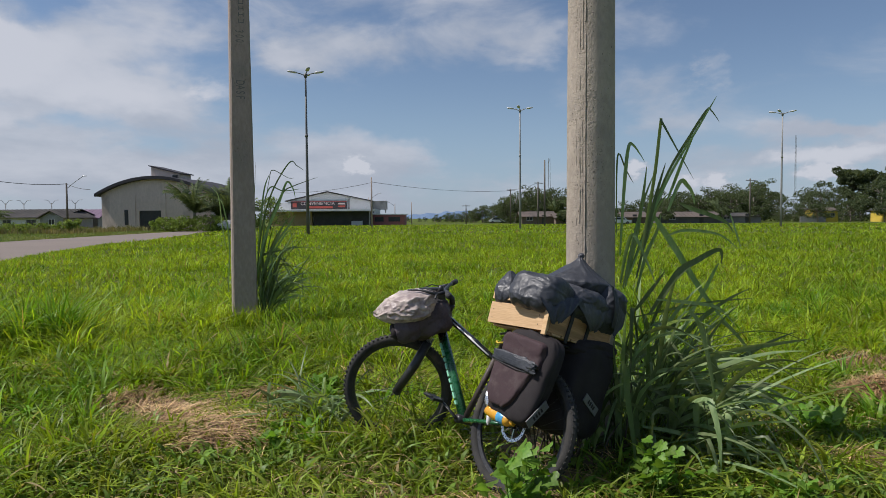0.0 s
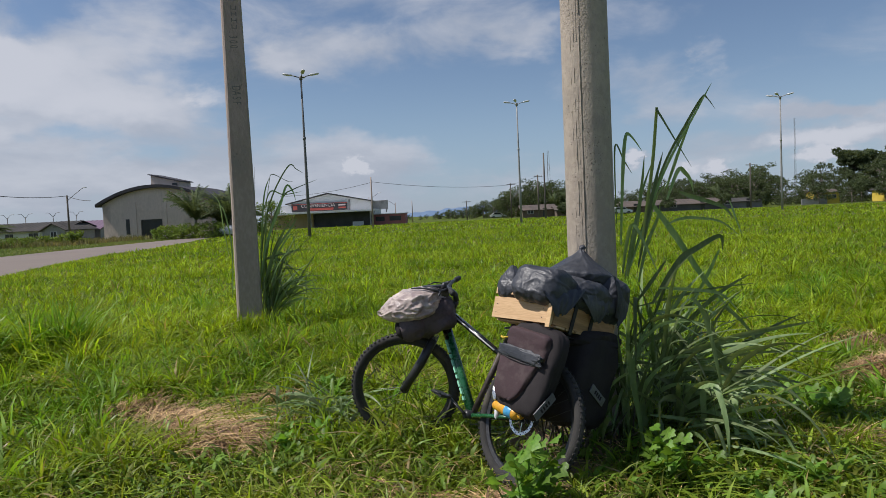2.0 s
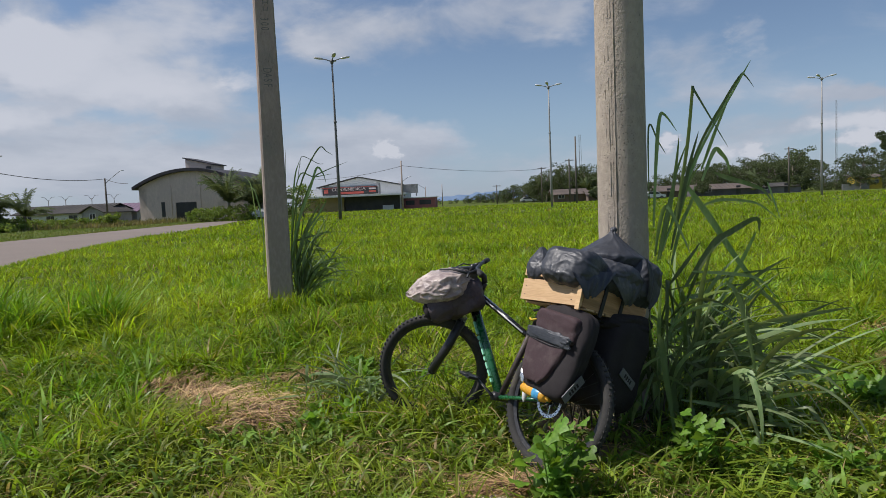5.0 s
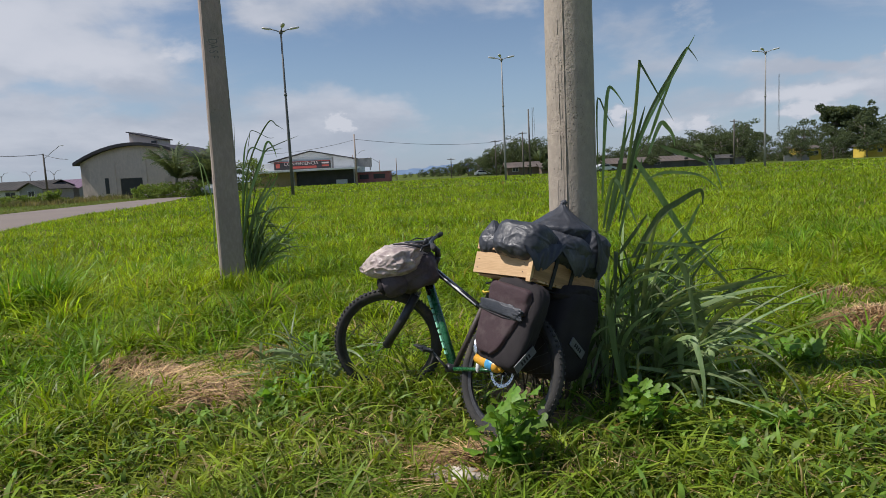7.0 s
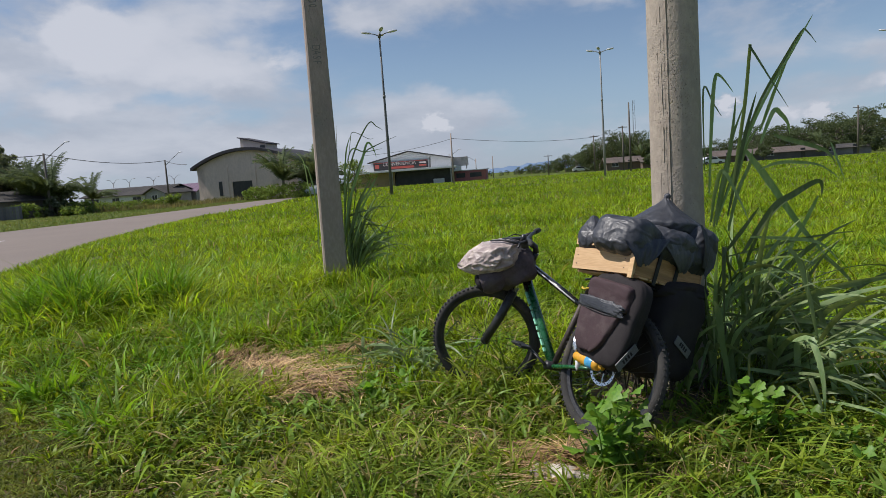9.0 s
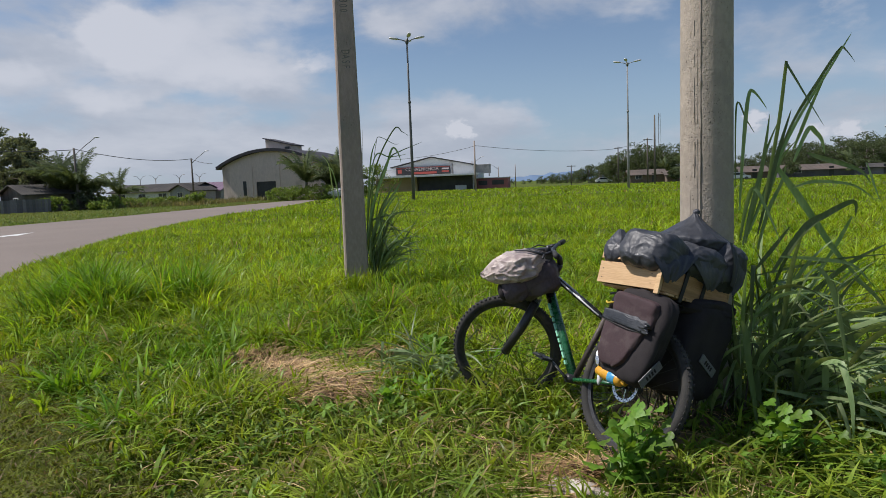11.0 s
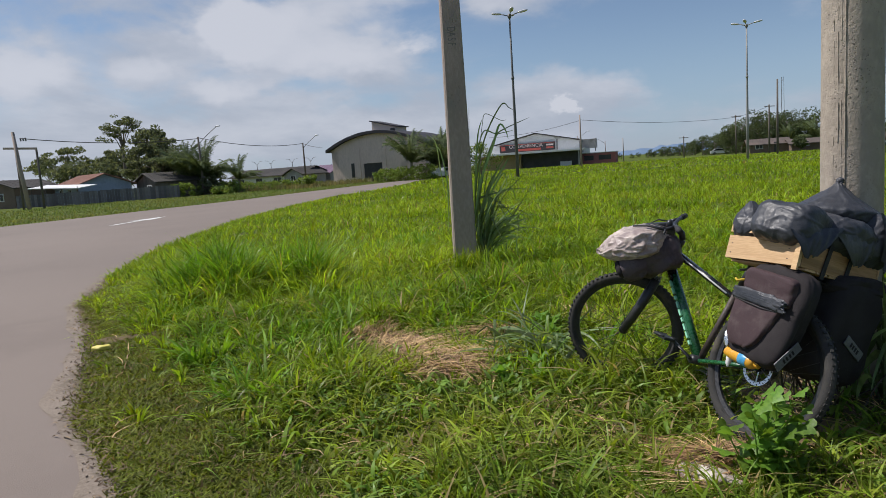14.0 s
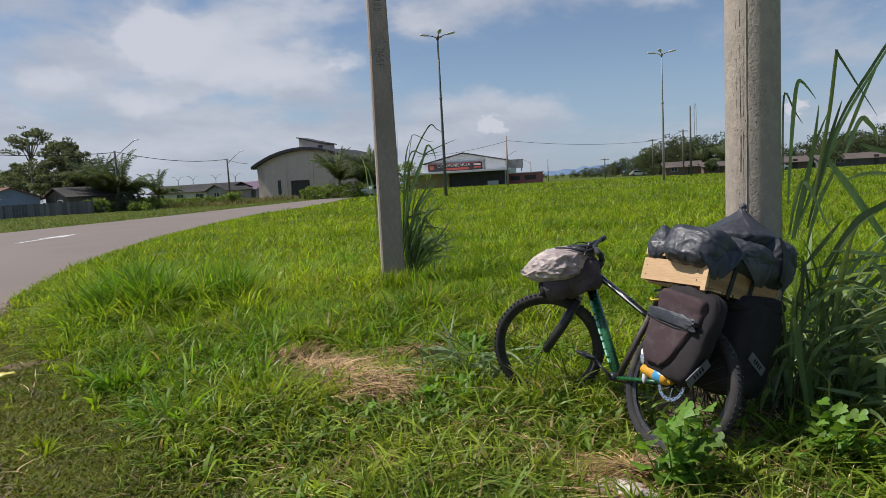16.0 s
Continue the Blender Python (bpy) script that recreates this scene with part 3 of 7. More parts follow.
def blades(name, xy, h, w, lean, mat, segs=3, z=None, label="", category="grass", az=None):
    """Many grass blades in one mesh: feet, heights, widths and how far each leans over."""
    n = len(xy)
    az = np.random.uniform(0, 2 * np.pi, n) if az is None else az
    face = az + np.random.normal(0, 0.9, n)
    d = np.stack([np.cos(az), np.sin(az)], 1)
    s = np.stack([-np.sin(face), np.cos(face)], 1)
    z = np.zeros(n) if z is None else z
    per = 2 * segs + 1
    co = np.zeros((n, per, 3), np.float32)
    for k in range(segs + 1):
        t = k / segs
        out = h * lean * t ** 2.0
        up = h * (t - 0.42 * np.minimum(lean, 1.6) * t ** 2.4)
        c = xy + d * out[:, None]
        wd = w * (0.75 + 0.6 * t - 1.35 * t * t) * 0.5
        if k < segs:
            co[:, 2 * k, :2], co[:, 2 * k + 1, :2] = c - s * wd[:, None], c + s * wd[:, None]
            co[:, 2 * k, 2] = co[:, 2 * k + 1, 2] = z + up
        else:
            co[:, per - 1, :2], co[:, per - 1, 2] = c, z + np.maximum(up, 0.01)
    base = (np.arange(n) * per)[:, None]
    loops, totals = [], []
    for k in range(segs - 1):
        loops.append(base + np.array([2 * k, 2 * k + 1, 2 * k + 3, 2 * k + 2]))
    quads = np.concatenate(loops, 0).reshape(-1) if loops else np.zeros(0, int)
    tris = (base + np.array([2 * segs - 2, 2 * segs - 1, 2 * segs])).reshape(-1)
    nq, nt_ = len(quads) // 4, len(tris) // 3
    me = bpy.data.meshes.new(name)
    me.vertices.add(n * per)
    me.vertices.foreach_set("co", co.reshape(-1))
    me.loops.add(len(quads) + len(tris))
    me.loops.foreach_set("vertex_index", np.concatenate([quads, tris]).astype(np.int32))
    me.polygons.add(nq + nt_)
    starts = np.concatenate([np.arange(nq) * 4, nq * 4 + np.arange(nt_) * 3]).astype(np.int32)
    me.polygons.foreach_set("loop_start", starts)
    me.update(calc_edges=True)
    me.materials.append(mat)
    ob = new(name, me)
    return tagged(ob, label, category, "", "stuff")


# ---- lie of the land ----
ROAD_NEAR = [(-1.2, -3.0), (-1.75, 0.0), (-2.25, 1.6), (-2.81, 2.37), (-3.24, 2.67), (-3.6, 2.88), (-4.08, 3.21), (-4.4, 3.56), (-4.99, 4.16), (-5.45, 4.64), (-6.0, 5.1), (-6.84, 5.8), (-7.5, 6.35),
             (-9.15, 8.5), (-11.6, 12.4), (-15.0, 19.6), (-17.9, 27.7), (-21.4, 40.0), (-25.0, 56.5), (-30.5, 77.0), (-34.0, 95.0), (-36.0, 125.0)]
ROAD_FAR = [(-34.0, -40.0), (-32.5, 0.0), (-31.8, 22.0), (-32.0, 42.0), (-33.6, 55.0), (-35.6, 80.0), (-37.5, 100.0), (-39.0, 125.0)]


def edge_x(y, line):
    ys = [p[1] for p in line]
    return np.interp(y, ys, [p[0] for p in line])


def ground_z(x, y):
    """Slight lumps in the meadow, level at and beyond the road."""
    x, y = np.asarray(x, float), np.asarray(y, float)
    mask = np.clip((x - edge_x(y, ROAD_NEAR) - 0.25) / 1.5, 0, 1)
    far = np.clip(1 - np.hypot(x, y) / 120, 0, 1)
    lumps = 0.03 * np.sin(x * 1.9 + 0.7 * y) * np.sin(y * 1.3 - 0.4) + 0.02 * np.sin(x * 4.1 - y * 2.2)
    return mask * far * (lumps + 0.02)


# straw patches: centre, half lengths, turn
STRAW = [(-1.66, 4.38, 0.52, 0.30, 0.5), (-2.45, 5.06, 0.62, 0.28, -0.8), (-1.62, 5.3, 0.30, 0.14, 0.2), (-1.40, 4.75, 0.26, 0.16, 0.5), (-2.05, 4.62, 0.30, 0.16, -0.6), (-0.14, 3.27, 0.30, 0.14, -0.5), (1.75, 4.75, 0.34, 0.16, 0.0),
         (3.45, 5.25, 0.55, 0.24, 0.15), (3.9, 6.55, 0.7, 0.3, 0.1), (-4.15, 6.1, 0.24, 0.13, 0.1), (-0.72, 5.95, 0.40, 0.30, 0.1), (2.3, 3.9, 0.4, 0.16, -0.2), (2.08, 4.5, 0.26, 0.14, 0.0), (0.66, 3.02, 0.28, 0.10, 0.2), (0.01, 2.95, 0.16, 0.10, 0.0)]


def straw_at(x, y):
    best = np.zeros_like(x)
    for cx, cy, a, b, turn in STRAW:
        u = ((x - cx) * np.cos(turn) + (y - cy) * np.sin(turn)) / a
        v = (-(x - cx) * np.sin(turn) + (y - cy) * np.cos(turn)) / b
        best = np.maximum(best, np.clip((1.25 + 0.3 * np.sin(x * 11 + y * 6) * np.sin(y * 15 - x * 4) + 0.22 * np.sin(x * 23 + y * 9) * np.sin(y * 27 - x * 5) - np.hypot(u, v)) * 1.6, 0, 1))
    return best

# ---- ground, road ----


def build_ground():
    def axis(lo, hi, fine):
        out, v, step = [0.0], 0.0, fine
        while v < hi:
            v += step
            step *= 1.09
            out.append(v)
        neg, v, step = [], 0.0, fine
        while v > lo:
            v -= step
            step *= 1.09
            neg.append(v)
        return np.array(neg[::-1] + out)

    xs, ys = axis(-4000, 4000, 0.18), axis(-4000, 4000, 0.18) + 4.0
    gx, gy = np.meshgrid(xs, ys)
    gz = ground_z(gx, gy)
    verts = np.stack([gx, gy, gz], -1).reshape(-1, 3)
    w = len(xs)
    faces = [(j * w + i, j * w + i + 1, (j + 1) * w + i + 1, (j + 1) * w + i) for j in range(len(ys) - 1) for i in range(w - 1)]
    ob = link("ground", verts.tolist(), faces, M["ground"], smooth=True)
    tagged(ob, "green meadow ground with patches of dry soil", "ground", kind="structure")

    ys = np.concatenate([np.linspace(-40, -3, 20), np.arange(-2.9, 20, 0.06), np.arange(20, 125, 1.5)])
    near, far = edge_x(ys, ROAD_NEAR), edge_x(ys, ROAD_FAR)
    wob = (0.03 * np.sin(ys * 3.1) + 0.022 * np.sin(ys * 6.7 + 1.0) + 0.012 * np.sin(ys * 13.0)) * np.clip(1.2 - ys / 20, 0.3, 1)
    verts, faces = [], []
    for y, a, b, k in zip(ys, far, near, wob):
        verts += [(a, y, 0.014), ((a + b) / 2, y, 0.03), (b - 0.08 + k, y, 0.0145)]
    for i in range(len(ys) - 1):
        for k in range(2):
            faces.append((3 * i + k, 3 * i + k + 1, 3 * i + k + 4, 3 * i + k + 3))
    road = link("road", verts, faces, M["asphalt"], smooth=True)
    tagged(road, "wide pale worn asphalt road with a curved edge", "road", kind="structure")
    verts, faces = [], []
    for y, b, k in zip(ys, near, wob):
        verts += [(b - 0.17 + 1.3 * k, y, 0.0195), (b - 0.04 - 1.0 * k, y, 0.018), (b + 0.14 - 1.2 * k, y, -0.004)]
    for i in range(len(ys) - 1):
        for k in range(2):
            faces.append((3 * i + k, 3 * i + k + 1, 3 * i + k + 4, 3 * i + k + 3))
    strip = link("gutter_strip", verts, faces, M["sand"])
    tagged(strip, "narrow sandy strip along the worn road edge", "gutter", kind="structure")
    # painted arrow: a long shaft with a barbed head, pointing along the lane
    d, s = Vector((-0.29, 0.957, 0)), Vector((0.957, 0.29, 0))
    foot = Vector((-21.85, 20.8, 0.036))
    shape = [(0, -0.12), (2.6, -0.12), (2.3, -0.55), (4.9, 0.0), (2.6, 0.42), (2.6, 0.12), (0, 0.12)]
    pts = [foot + d * a + s * b for a, b in shape]
    arrow = link("road_arrow", pts, [tuple(range(7))], M["road_paint"])
    tagged(arrow, "worn white direction arrow painted on the road", "road marking", kind="structure")
    # far hills
    for x0, x1, y, top, seed in ((-140, 160, 1500, 27, 3), (-60, 420, 1900, 20, 8)):
        n = 60
        outline = []
        for i in range(n + 1):
            x = x0 + (x1 - x0) * i / n
            e = math.sin(math.pi * i / n) ** 0.7
            outline.append((x, top * e * (0.65 + 0.5 * noise.noise(Vector((x * 0.012, seed, 0))) + 0.2 * noise.noise(Vector((x * 0.05, seed, 1))))))
        verts = [(x, y, -2) for x, z in outline] + [(x, y + 30, z) for x, z in outline] + [(x, y + 200, -2) for x, z in outline]
        faces = []
        for i in range(n):
            for r in range(2):
                a = r * (n + 1) + i
                faces.append((a, a + 1, a + n + 2, a + n + 1))
        hill = link("backdrop_hill", verts, faces, M["hill"], smooth=True)
        tagged(hill, "distant hazy blue hills on the horizon", "hill", kind="structure")


build_ground()
# the patch at (0.64, 4.12) stands in for shade behind the rear wheel
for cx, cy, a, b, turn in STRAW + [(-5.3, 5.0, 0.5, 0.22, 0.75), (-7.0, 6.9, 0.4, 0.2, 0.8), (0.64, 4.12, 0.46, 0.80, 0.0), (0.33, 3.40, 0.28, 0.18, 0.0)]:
    ring = []
    for k in range(40):
        q = 2 * math.pi * k / 40
        r = 1.0 + 0.28 * noise.noise(Vector((math.cos(q) * 2 + cx, math.sin(q) * 2, cy))) + 0.2 * noise.noise(Vector((math.cos(q) * 6 + cx, math.sin(q) * 6, cy)))
        u, w = a * r * math.cos(q), b * r * math.sin(q)
        ring.append((cx + u * math.cos(turn) - w * math.sin(turn), cy + u * math.sin(turn) + w * math.cos(turn)))
    verts = [(x, y, float(ground_z(x, y)) + 0.002) for x, y in ring]
    inner = [(cx + (x - cx) * 0.5, cy + (y - cy) * 0.5) for x, y in ring]
    verts += [(x, y, float(ground_z(x, y)) + 0.016) for x, y in inner] + [(cx, cy, float(ground_z(cx, cy)) + 0.02)]
    faces = [(k, (k + 1) % 40, 40 + (k + 1) % 40, 40 + k) for k in range(40)] + [(40 + k, 40 + (k + 1) % 40, 80) for k in range(40)]
    tagged(link("soil_patch", verts, faces, M["dry_soil_and_shade"]), "bare brown soil under dry cut straw; behind the rear wheel it stands for shade", "soil", kind="structure")

# ---- poles by the bicycle ----


def round_pole(x, y):
    pole = thing("concrete_pole", "round tapered pale concrete utility pole with a raised seam", "utility pole", pose(x, y, 0, 0, 0, 0))
    r0, r1, h = 0.156, 0.108, 11.0
    seg, sides = 64, 48
    verts, faces = [], []
    for i in range(seg + 1):
        z = -0.1 + (h + 0.1) * (i / seg) ** 1.6
        r = r0 + (r1 - r0) * z / h
        for k in range(sides):
            a = 2 * math.pi * k / sides
            # a little swelling from the mould and blow holes
            q = 1 + 0.006 * noise.noise(Vector((math.cos(a) * 2, math.sin(a) * 2, z * 3)))
            verts.append((r * q * math.cos(a), r * q * math.sin(a), z))
    for i in range(seg):
        for k in range(sides):
            a, b = i * sides + k, i * sides + (k + 1) % sides
            faces.append((a, b, b + sides, a + sides))
    faces.append(tuple(range(seg * sides, (seg + 1) * sides)))
    link("shaft", verts, faces, M["concrete"], pole, smooth=True)
    # mould seam: a ragged lip of cement with a broken dark line beside it, and low uneven ridges of flash
    def on_shaft(deg, z, proud=0.0):
        r = r0 + (r1 - r0) * z / h + proud
        return Vector((r * math.cos(radians(deg)), r * math.sin(radians(deg)), z))

    for deg, half, proud, wander, lost in ((245.6, 2.0, 0.0052, 0.7, -0.9), (238.5, 1.5, 0.0030, 1.3, -0.05), (231.5, 2.4, 0.0040, 1.6, -0.25), (223.0, 1.3, 0.0026, 1.8, 0.1)):
        verts, faces, last = [], [], False
        for k in range(330):
            z = 0.02 + k * 0.0135
            c = deg + wander * noise.noise(Vector((z * 2.3, deg, 0))) + 0.5 * noise.noise(Vector((z * 11, deg, 1)))
            live = 0.5 * noise.noise(Vector((z * 2.7, deg, 4))) + 0.5 * noise.noise(Vector((z * 9, deg, 5))) > lost * 0.5
            w = half * (0.75 + 0.6 * noise.noise(Vector((z * 13, deg, 2))))
            p = proud * (0.75 + 0.8 * noise.noise(Vector((z * 17, deg, 3)))) if live else -0.004
            verts += [on_shaft(c - w, z, -0.003), on_shaft(c - 0.35 * w, z, p * 0.8), on_shaft(c + 0.45 * w, z, p), on_shaft(c + 0.8 * w, z, -0.003)]
            if k and (live or last):
                a = 4 * (k - 1)
                faces += [(a + q, a + q + 1, a + q + 5, a + q + 4) for q in range(3)]
            last = live
        link("seam", verts, faces, M["concrete"], pole, "rough raised lip of cement along the mould joint")
    verts, faces = [], []
    for k in range(330):
        z = 0.02 + k * 0.0135
        c = 248.3 + 0.7 * noise.noise(Vector((z * 2.3, 245.6, 0))) + 0.5 * noise.noise(Vector((z * 11, 245.6, 1)))
        w = max(0.05, 0.42 + 0.75 * noise.noise(Vector((z * 8, 3, 2))))
        verts += [on_shaft(c - w, z, -0.0004), on_shaft(c, z, 0.0012), on_shaft(c + w, z, -0.0004)]
        if k:
            a = 3 * (k - 1)
            faces += [(a, a + 1, a + 4, a + 3), (a + 1, a + 2, a + 5, a + 4)]
    link("joint", verts, faces, M["joint_dark"], pole, "darker mould joint")
    # blow holes, thickest beside the joint
    random.seed(5)
    pit = lathe([(0.0005, 0.002), (0.006, 0.0), (0.004, -0.002)], 7, "z")
    for i in range(230):
        deg, z = random.choice((random.uniform(205, 330), 251 + abs(random.gauss(0, 11)), 251 + abs(random.gauss(0, 7)))), random.uniform(0.9, 4.2)
        size = random.choice((random.uniform(0.25, 0.6), random.uniform(0.3, 0.95)))
        m = Matrix.Translation(on_shaft(deg, z, 0.0004)) @ Euler((0, radians(90), radians(deg))).to_matrix().to_4x4() @ Matrix.Diagonal((size * random.uniform(0.7, 1.5), size, 0.35, 1))
        v, f = moved(pit, m)
        link("pit", v, f, M["joint_dark"], pole)
    return pole


round_pole(0.812, 4.18)


def letters(text, x, y, z, size, mat, parent, rot, depth=0.003, name="letter", gap=0.0, narrow=1.0):
    """Characters in the built-in font, turned into meshes, one below the other."""
    for i, ch in enumerate(text):
        if ch == " ":
            continue
        cu = bpy.data.curves.new(name, "FONT")
        cu.body, cu.size, cu.extrude, cu.align_x, cu.align_y = ch, size, depth, "CENTER", "CENTER"
        tmp = bpy.data.objects.new(name, cu)
        scene.collection.objects.link(tmp)
        me = bpy.data.meshes.new_from_object(tmp)
        bpy.data.objects.remove(tmp)
        me.materials.append(mat)
        ob = new(name, me)
        ob.parent = parent
        ob.matrix_basis = pose(x, y, z - i * (gap or size * 0.72), *rot) @ Matrix.Diagonal((narrow, 1, 1, 1))


def square_pole(x, y, turn):
    pole = thing("square_concrete_pole", "weathered grey rectangular concrete pole with sunken letters", "utility pole", pose(x, y, 0, 0, 0, turn))
    h = 10.5
    n = 40
    verts, faces = [], []
    for i in range(n + 1):
        z = -0.1 + (h + 0.1) * i / n
        w, d, c = 0.335 - 0.016 * z, 0.27 - 0.012 * z, 0.02
        ring = [(-w / 2 + c, -d / 2), (w / 2 - c, -d / 2), (w / 2, -d / 2 + c), (w / 2, d / 2 - c), (w / 2 - c, d / 2), (-w / 2 + c, d / 2), (-w / 2, d / 2 - c), (-w / 2, -d / 2 + c)]
        for k, (a, b) in enumerate(ring):
            q = 0.003 * noise.noise(Vector((a * 9, b * 9, z * 4)))
            verts.append((a + q, b + q, z))
    for i in range(n):
        for k in range(8):
            a, b = i * 8 + k, i * 8 + (k + 1) % 8
            faces.append((a, b, b + 8, a + 8))
    faces.append(tuple(range(n * 8, n * 8 + 8)))
    link("shaft", verts, faces, M["concrete_dark"], pole)
    # letters lie on the face; their dark colour stands in for recess shade
    letters("DASF", -0.012, -0.1155, 3.36, 0.165, M["letter"], pole, (90, 90, 0), 0.0015, gap=0.067, narrow=0.56)
    letters("300", -0.008, -0.1113, 4.05, 0.155, M["letter"], pole, (90, 90, 0), 0.0015, gap=0.065, narrow=0.56)
    random.seed(8)
    for k in range(6):  # further sunken characters that cannot be read
        z = 4.19 + 0.085 * k + (0.1 if k > 3 else 0)
        d = 0.27 - 0.012 * z
        for dx in (-0.03, 0.03):
            part("sunken_bar", boxm((0.012, 0.004, 0.055), (0.02 + dx, -d / 2, z)), M["letter"], pole)
        part("sunken_bar", boxm((0.06, 0.004, 0.011), (0.02, -d / 2, z + random.choice((-0.02, 0.0, 0.02)))), M["letter"], pole)
    return pole


square_pole(-3.02, 9.1, 23)

# ---- tall lamps, power poles, wires ----


def petal_lamp(x, y, h, turn, heads, steel="galv"):
    lamp = thing("street_lamp", "tall slim grey steel street lamp with petal heads", "street lamp", pose(x, y, 0, 0, 0, turn), "tall street lamps")
    tube("pole", [(0, 0, -0.1), (0, 0, h * 0.33), (0, 0, h * 0.62), (0, 0, h - 0.25)], [0.16, 0.14, 0.105, 0.08], M[steel], lamp, 10)
    tube("collar", [(0, 0, h * 0.605), (0, 0, h * 0.62)], 0.15, M[steel], lamp, 10)
    tube("hub", [(0, 0, h - 0.45), (0, 0, h - 0.1)], 0.16, M[steel], lamp, 10)
    for a in heads:
        c, s = math.cos(radians(a)), math.sin(radians(a))
        tube("arm", [(0, 0, h - 0.3), (0.5 * c, 0.5 * s, h - 0.1), (0.9 * c, 0.9 * s, h)], 0.05, M[steel], lamp, 6)
        v, f = lump((0.95, 0.38, 0.2), a + 1, 3.0, 0.0, 0.0, 14)
        link("lamp_head", *moved((v, f), pose(1.25 * c, 1.25 * s, h + 0.07, 0, -9, a)), M["lamp_head"], lamp, smooth=True)
    return lamp


petal_lamp(-14.5, 63.0, 15.4, 8, (0, 85, 180, 284))
petal_lamp(8.1, 87.2, 15.75, -4, (5, 260, 180), "galv_lit")
petal_lamp(44.4, 91.9, 15.65, -25, (0, 250, 180), "galv_lit")


def power_pole(x, y, h, r=0.15, arm=None, turn=0, street=0.0, mat="concrete_dark", cat_label="slim grey concrete power pole"):
    pole = thing("power_pole", cat_label, "utility pole", pose(x, y, 0, 0, 0, turn), "power poles")
    tube("shaft", [(0, 0, -0.1), (0, 0, h)], [r, r * 0.65], M[mat], pole, 8)
    for z in (arm or ()):
        part("crossarm", boxm((2.0, 0.10, 0.12), (0, -0.15, z), bevel=0.01), M["old_wood"], pole)
        for k in (-0.9, -0.3, 0.45, 0.9):
            tube("insulator", [(k, -0.15, z + 0.05), (k, -0.15, z + 0.16), (k, -0.15, z + 0.26)], [0.03, 0.06, 0.04], M["lamp_head"], pole, 6)
    if street:
        tube("lamp_arm", [(0, 0, h * 0.88), (street * 0.5, 0, h * 1.02), (street, 0, h * 1.14)], 0.04, M["galv"], pole, 6)
        v, f = lump((0.7, 0.28, 0.14), 3, 3.0, 0, 0, 12)
        link("lamp_head", *moved((v, f), pose(street + 0.3, 0, h * 1.15, 0, 0, 0)), M["lamp_head"], pole, smooth=True)
    return pole


power_pole(-14.55, 110, 8.4, 0.17)
power_pole(-12.15, 170, 5.6, 0.14)
power_pole(1.8, 160, 4.7, 0.15, (4.4,), 0, 0, "old_wood", "dark wooden power pole with a crossarm")
power_pole(11.8, 150, 8.0, 0.17, (7.7,), 20, 0, "old_wood", "dark wooden power pole with a crossarm")
power_pole(15.6, 130, 8.5, 0.18, (8.2,), 30, 0, "old_wood", "dark wooden power pole with a crossarm")
power_pole(14.3, 110, 11.0, 0.17, None, 0, 0, "old_wood", "tall dark wooden power pole")
power_pole(56.8, 130, 8.8, 0.18, (8.4,), 10, 0, "old_wood", "dark wooden power pole with a crossarm")
power_pole(-57.3, 70, 7.4, 0.17, None, 0, 2.9, "old_wood", "dark street pole with a lamp on a slanted arm")
power_pole(-60.8, 101, 7.3, 0.18, None, 0, 2.6, "old_wood", "dark street pole with a lamp on a slanted arm")
power_pole(-20.5, 150, 6.3, 0.12, None, 0, 2.2)
power_pole(-15.3, 158, 5.0, 0.12, None, 180, 2.0)
for x, y in ((-104.7, 150), (-100.4, 150), (-93.9, 150), (-88.4, 150)):
    twin = thing("street_lamp", "small far twin-arm street lamp", "street lamp", pose(x, y, 0), "far twin-arm lamps")
    tube("pole", [(0, 0, 0), (0, 0, 5.6)], [0.10, 0.07], M["galv"], twin, 6)
    for k in (-1, 1):
        tube("arm", [(0, 0, 5.2), (k * 0.8, 0, 6.2), (k * 1.7, 0, 6.3)], 0.045, M["galv"], twin, 5)


def wire(a, b, sag, r=0.02, name="overhead_wire"):
    a, b = Vector(a), Vector(b)
    pts = [a.lerp(b, i / 16) - Vector((0, 0, sag * 4 * (i / 16) * (1 - i / 16))) for i in range(17)]
    ob = tube(name, pts, r, M["cable"], None, 4)
    return tagged(ob, "thin dark overhead power cable with a slight sag", "cable", "overhead wires")


wire((-57.3, 70, 7.3), (-60.8, 101, 7.2), 0.7, 0.04)
wire((-63.0, 50, 7.3), (-57.3, 70, 7.2), 0.5, 0.04)
wire((-60.8, 101, 7.2), (-52.5, 92.9, 5.9), 0.2, 0.035)
wire((-14.55, 110, 7.6), (11.8, 150, 7.6), 0.7, 0.03)
wire((-14.55, 110, 7.5), (-34, 125, 6.5), 0.5, 0.03)
wire((11.8, 150, 7.8), (15.6, 130, 8.3), 0.3, 0.03)


